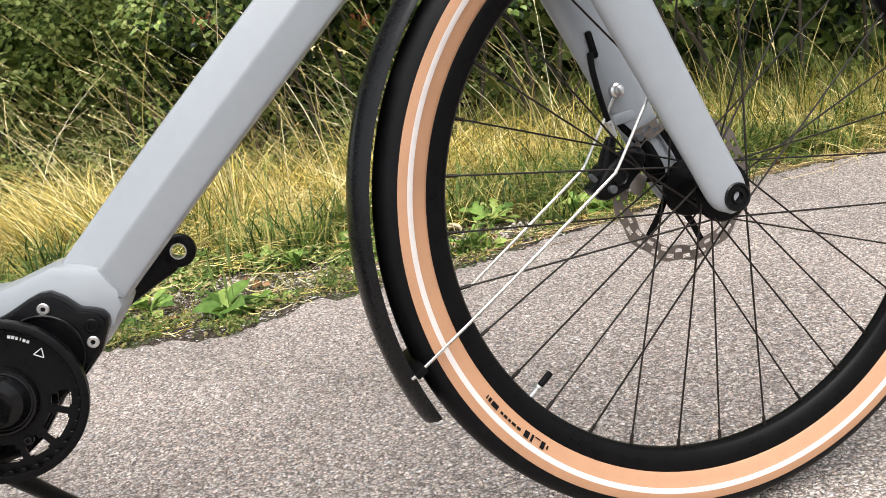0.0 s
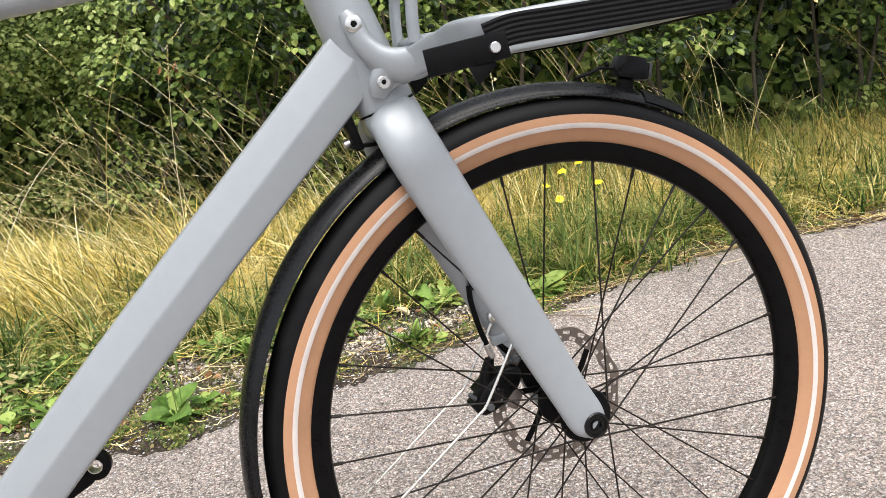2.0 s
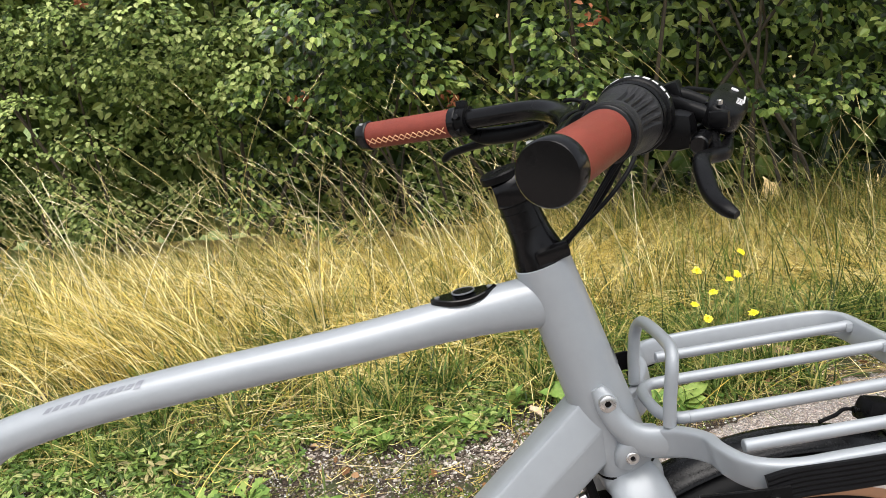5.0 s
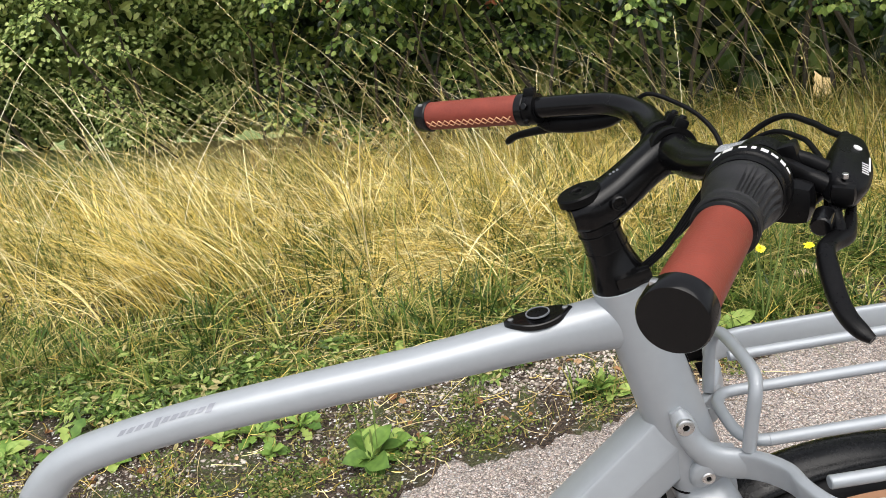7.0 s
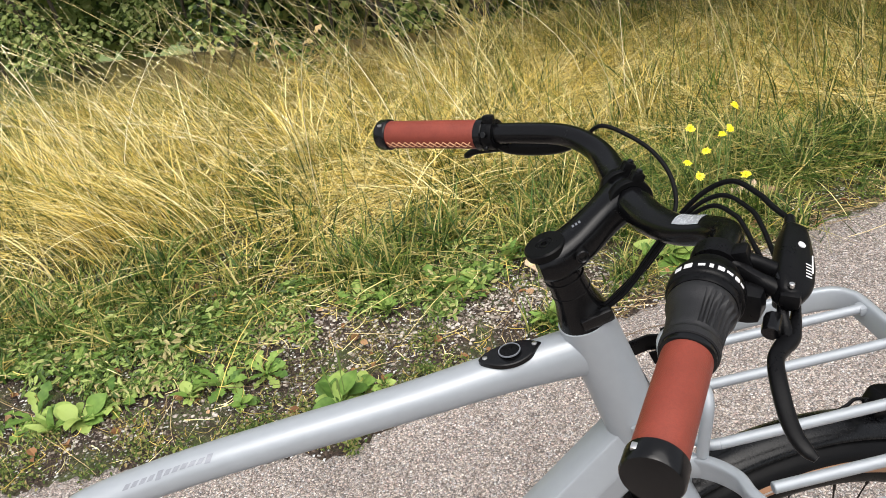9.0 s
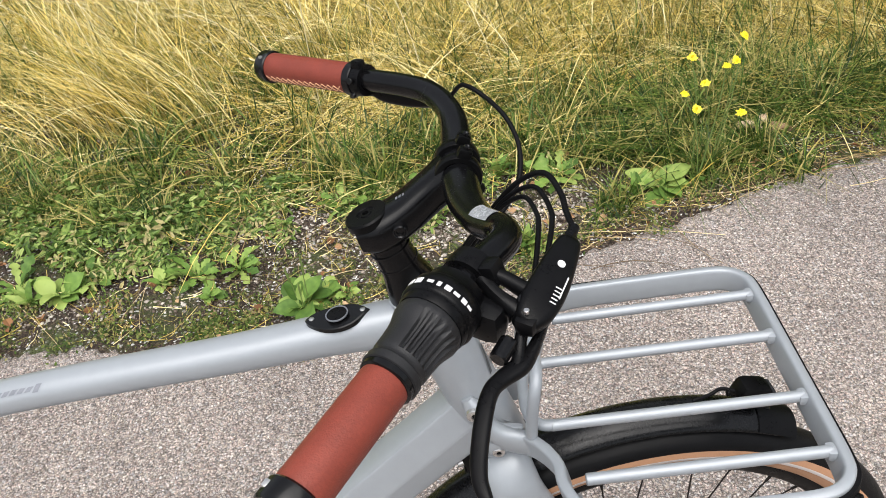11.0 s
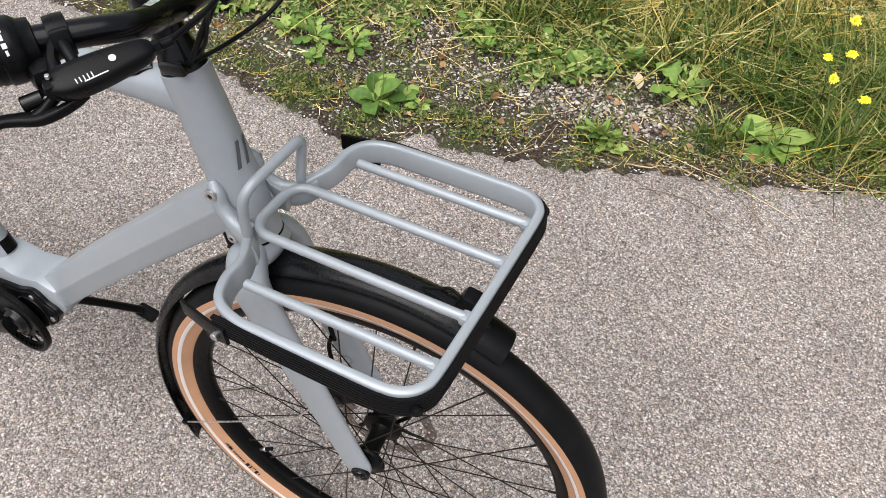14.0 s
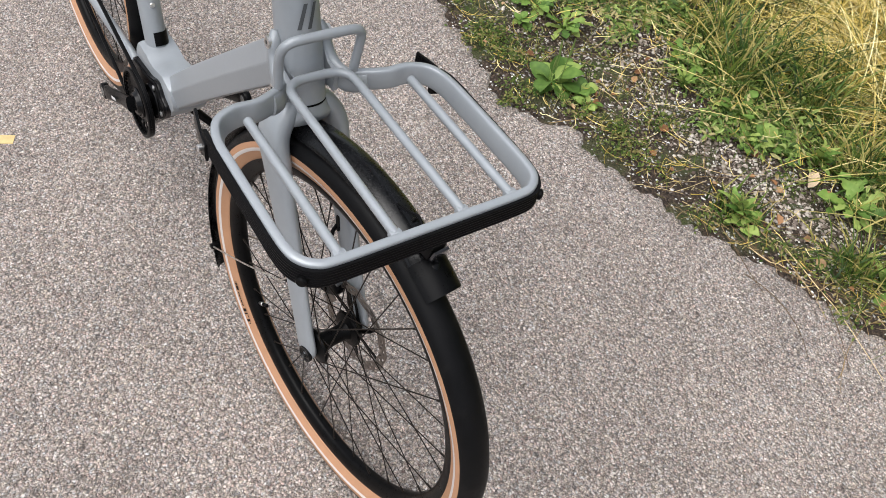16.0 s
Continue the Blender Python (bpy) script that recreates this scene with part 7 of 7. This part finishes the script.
def brake(m, name):
    """A hydraulic brake: clamp, reservoir and a curved lever."""
    c = part(name, moved(m, joined(
        moved(Matrix.Translation((0.047, 0, 0)) @ SPIN, lathe([(0.0125, -0.008), (0.0165, -0.0075), (0.0172, 0), (0.0165, 0.0075), (0.0125, 0.008)], 32)),
        rbox(0.014, 0.012, 0.016, 0.003, Matrix.Translation((0.047, 0.017, 0.008)) @ pose(0, 0, 0, 20, 0, 0)))), SATIN, bar, "black hydraulic brake clamp")
    roll = Matrix.Translation((0, 0.047, -0.005)) @ pose(0, 0, 0, -26, 0, 0) @ Matrix.Translation((0, -0.047, 0.005))  # its lid faces forwards
    part("reservoir", moved(m, moved(roll, tube([(-0.010, 0.0430, -0.004), (-0.004, 0.0440, -0.004), (0.014, 0.0460, -0.004), (0.036, 0.0485, -0.004), (0.054, 0.0495, -0.005), (0.066, 0.0490, -0.006), (0.070, 0.0485, -0.006)], [(0.0055, 0.0055), (0.0085, 0.0080), (0.0112, 0.0095), (0.0130, 0.0098), (0.0125, 0.0096), (0.0085, 0.0080), (0.0040, 0.0040)], 5, 24, 4.0, side=(0, 1, 0))),
                                  tube([(0.048, 0.010, 0.008), (0.047, 0.024, 0.006), (0.045, 0.038, -0.001)], [(0.005, 0.005), (0.0045, 0.005), (0.005, 0.006)], 5, 12, 2.5),
                                  tube([(0.052, 0.012, 0.004), (0.058, 0.026, 0.000), (0.060, 0.042, -0.005)], [(0.005, 0.006), (0.0045, 0.006), (0.006, 0.006)], 5, 12, 2.5),
                                  rbox(0.020, 0.014, 0.012, 0.004, Matrix.Translation((0.062, 0.050, -0.006)))), SATIN, c, "black brake fluid reservoir")
    part("hose_nut", moved(m, rod((-0.006, 0.0435, -0.004), (-0.016, 0.042, -0.004), 0.0056, 6), rod((-0.016, 0.042, -0.004), (-0.026, 0.0405, -0.004), 0.0040, 12)), SATIN, c, "black hose nut")
    lever = joined(
        tube([(0.046, 0.0535, -0.017), (0.058, 0.0545, -0.0215), (0.072, 0.0552, -0.0240), (0.084, 0.0535, -0.0245), (0.098, 0.0490, -0.0235), (0.110, 0.0475, -0.0225), (0.126, 0.0512, -0.0250), (0.146, 0.0585, -0.0310), (0.158, 0.0650, -0.0345), (0.1645, 0.0715, -0.0370), (0.1675, 0.0770, -0.0390)],
             [(0.0026, 0.0040), (0.0032, 0.0044), (0.0044, 0.0046), (0.0064, 0.0046), (0.0056, 0.0042), (0.0052, 0.0038), (0.0054, 0.0036), (0.0052, 0.0034), (0.0048, 0.0034), (0.0042, 0.0034), (0.0024, 0.0024)], 6, 18, 2.8, side=(0, 1, 0)),
        tube([(0.060, 0.0455, -0.0130), (0.069, 0.0470, -0.0175), (0.078, 0.0500, -0.0220), (0.086, 0.0520, -0.0242)], [(0.0040, 0.0046), (0.0038, 0.0044), (0.0040, 0.0044), (0.0044, 0.0044)], 5, 14, 2.6, side=(0, 1, 0)),
        tube([(0.046, 0.0535, -0.017), (0.050, 0.0500, -0.0140), (0.060, 0.0470, -0.0120)], [(0.0030, 0.0042), (0.0036, 0.0046), (0.0044, 0.0050)], 4, 12, 2.6, side=(0, 1, 0)))
    lv = part("lever", moved(m, lever), SATIN, c, "black curved brake lever", smooth=50)
    part("pivot", moved(m, rod((0.0555, 0.0435, -0.022), (0.0555, 0.0435, 0.0040), 0.0046, 16)), GLOSS, lv, "black pivot pin")
    part("reach_knob", moved(m, rod((0.0745, 0.0420, -0.0165), (0.0905, 0.0420, -0.0180), 0.0062, 10)), GLOSS, lv, "knurled reach knob")
    part("pivot_screw", moved(m, rod((0.066, 0.050, 0.0030), (0.066, 0.050, 0.0062), 0.0019, 12)), STEEL, lv, "tiny silver screw")
    part("bleed_screw", moved(m @ roll @ Matrix.Translation((0.020, 0.047, 0.0060)), lathe([(0.0027, 0), (0.0027, 0.0008), (0.0019, 0.0008), (0.0017, 0.0002)], 16)), WHITE, c, "white printed ring round the bleed screw")
    for k in range(6):
        part("scale_mark", moved(m @ roll @ Matrix.Translation((0.028, 0.0475, 0.0060)) @ pose(0, 0, 0, 0, 2, 7), rbox(0.0008 if k < 5 else 0.018, 0.0042 if k < 5 else 0.0009, 0.0006, 0.0001, Matrix.Translation((0.022 - 0.003 * k if k < 5 else 0.008, 0.0055 if k < 5 else 0.0082, 0)))), WHITE, c, "white printed scale")


brake(NEAR, "brake")
far_brake = part("brake", moved(FAR, joined(
    moved(Matrix.Translation((0.1010, 0, 0)) @ SPIN, lathe([(0.0115, -0.0065), (0.0160, -0.006), (0.0168, 0), (0.0160, 0.006), (0.0115, 0.0065)], 32)),
    rbox(0.012, 0.010, 0.012, 0.003, Matrix.Translation((0.1010, -0.004, 0.0165))))), SATIN, bar, "black hydraulic brake clamp")
part("reservoir", moved(FAR, tube([(0.106, 0.016, -0.014), (0.092, 0.021, -0.0185), (0.060, 0.023, -0.020), (0.030, 0.021, -0.018), (0.012, 0.018, -0.014)], [(0.006, 0.006), (0.010, 0.0095), (0.0115, 0.010), (0.0095, 0.0085), (0.005, 0.005)], 6, 16, 3.0)), SATIN, far_brake, "black brake fluid reservoir", smooth=50)
part("lever", moved(FAR, tube([(0.074, 0.028, -0.022), (0.100, 0.036, -0.025), (0.130, 0.040, -0.029), (0.152, 0.042, -0.033), (0.163, 0.044, -0.038), (0.168, 0.046, -0.041)], [(0.006, 0.005), (0.0065, 0.005), (0.006, 0.0046), (0.0055, 0.0042), (0.005, 0.004), (0.0025, 0.0025)], 6, 14, 2.5)), SATIN, far_brake, "black curved brake lever", smooth=50)
part("clamp_screw", moved(FAR, rod((0.1010, -0.0165, 0.004), (0.1010, -0.0205, 0.005), 0.0034, 12), rod((0.1010, -0.0150, -0.010), (0.1010, -0.0185, -0.012), 0.0028, 12)), GLOSS, far_brake, "black clamp screws")


def cable(name, pts, r, label):
    return part(name, tube(pts, r, 8, 10), RUBBER, bike, label, smooth=60)


port = Vector((-0.2060, -0.0130, 0.9195))


def on(m, x, y, z):
    return tuple(m @ Vector((x, y, z)))


cable("brake_hose", [on(NEAR, -0.024, 0.0408, -0.004), (-0.0995, -0.108, 1.0475), (-0.1000, -0.086, 1.0485), (-0.1080, -0.056, 1.0480), (-0.1280, -0.038, 1.0300), (-0.1560, -0.026, 0.9900), (-0.1830, -0.020, 0.9480), port + Vector((0.002, 0.002, -0.002))], 0.0023, "black hydraulic brake hose looping into the head tube")
cable("gear_cable", [on(NEAR, 0.030, 0.042, -0.014), (-0.1105, -0.113, 1.0370), (-0.1085, -0.088, 1.0390), (-0.1160, -0.056, 1.0370), (-0.1360, -0.040, 1.0190), (-0.1640, -0.030, 0.9780), (-0.1880, -0.022, 0.9400), port], 0.0020, "black gear cable looping into the head tube")
cable("gear_cable", [on(NEAR, 0.030, 0.036, -0.020), (-0.1190, -0.106, 1.0310), (-0.1180, -0.084, 1.0330), (-0.1250, -0.056, 1.0290), (-0.1450, -0.036, 1.0040), (-0.1720, -0.020, 0.9560), port + Vector((-0.002, 0.004, 0))], 0.0020, "black gear cable looping into the head tube")
cable("brake_hose", [on(FAR, 0.020, 0.019, -0.015), on(FAR, 0.006, 0.0195, -0.012), (-0.1590, 0.128, 1.0405), (-0.1370, 0.104, 1.0335), (-0.1215, 0.078, 1.0215), (-0.1160, 0.050, 1.0050), (-0.1250, 0.022, 0.9850), (-0.1560, 0.000, 0.9570), port + Vector((0.003, 0.006, 0.001))], 0.0022, "black hydraulic brake hose from the far lever")
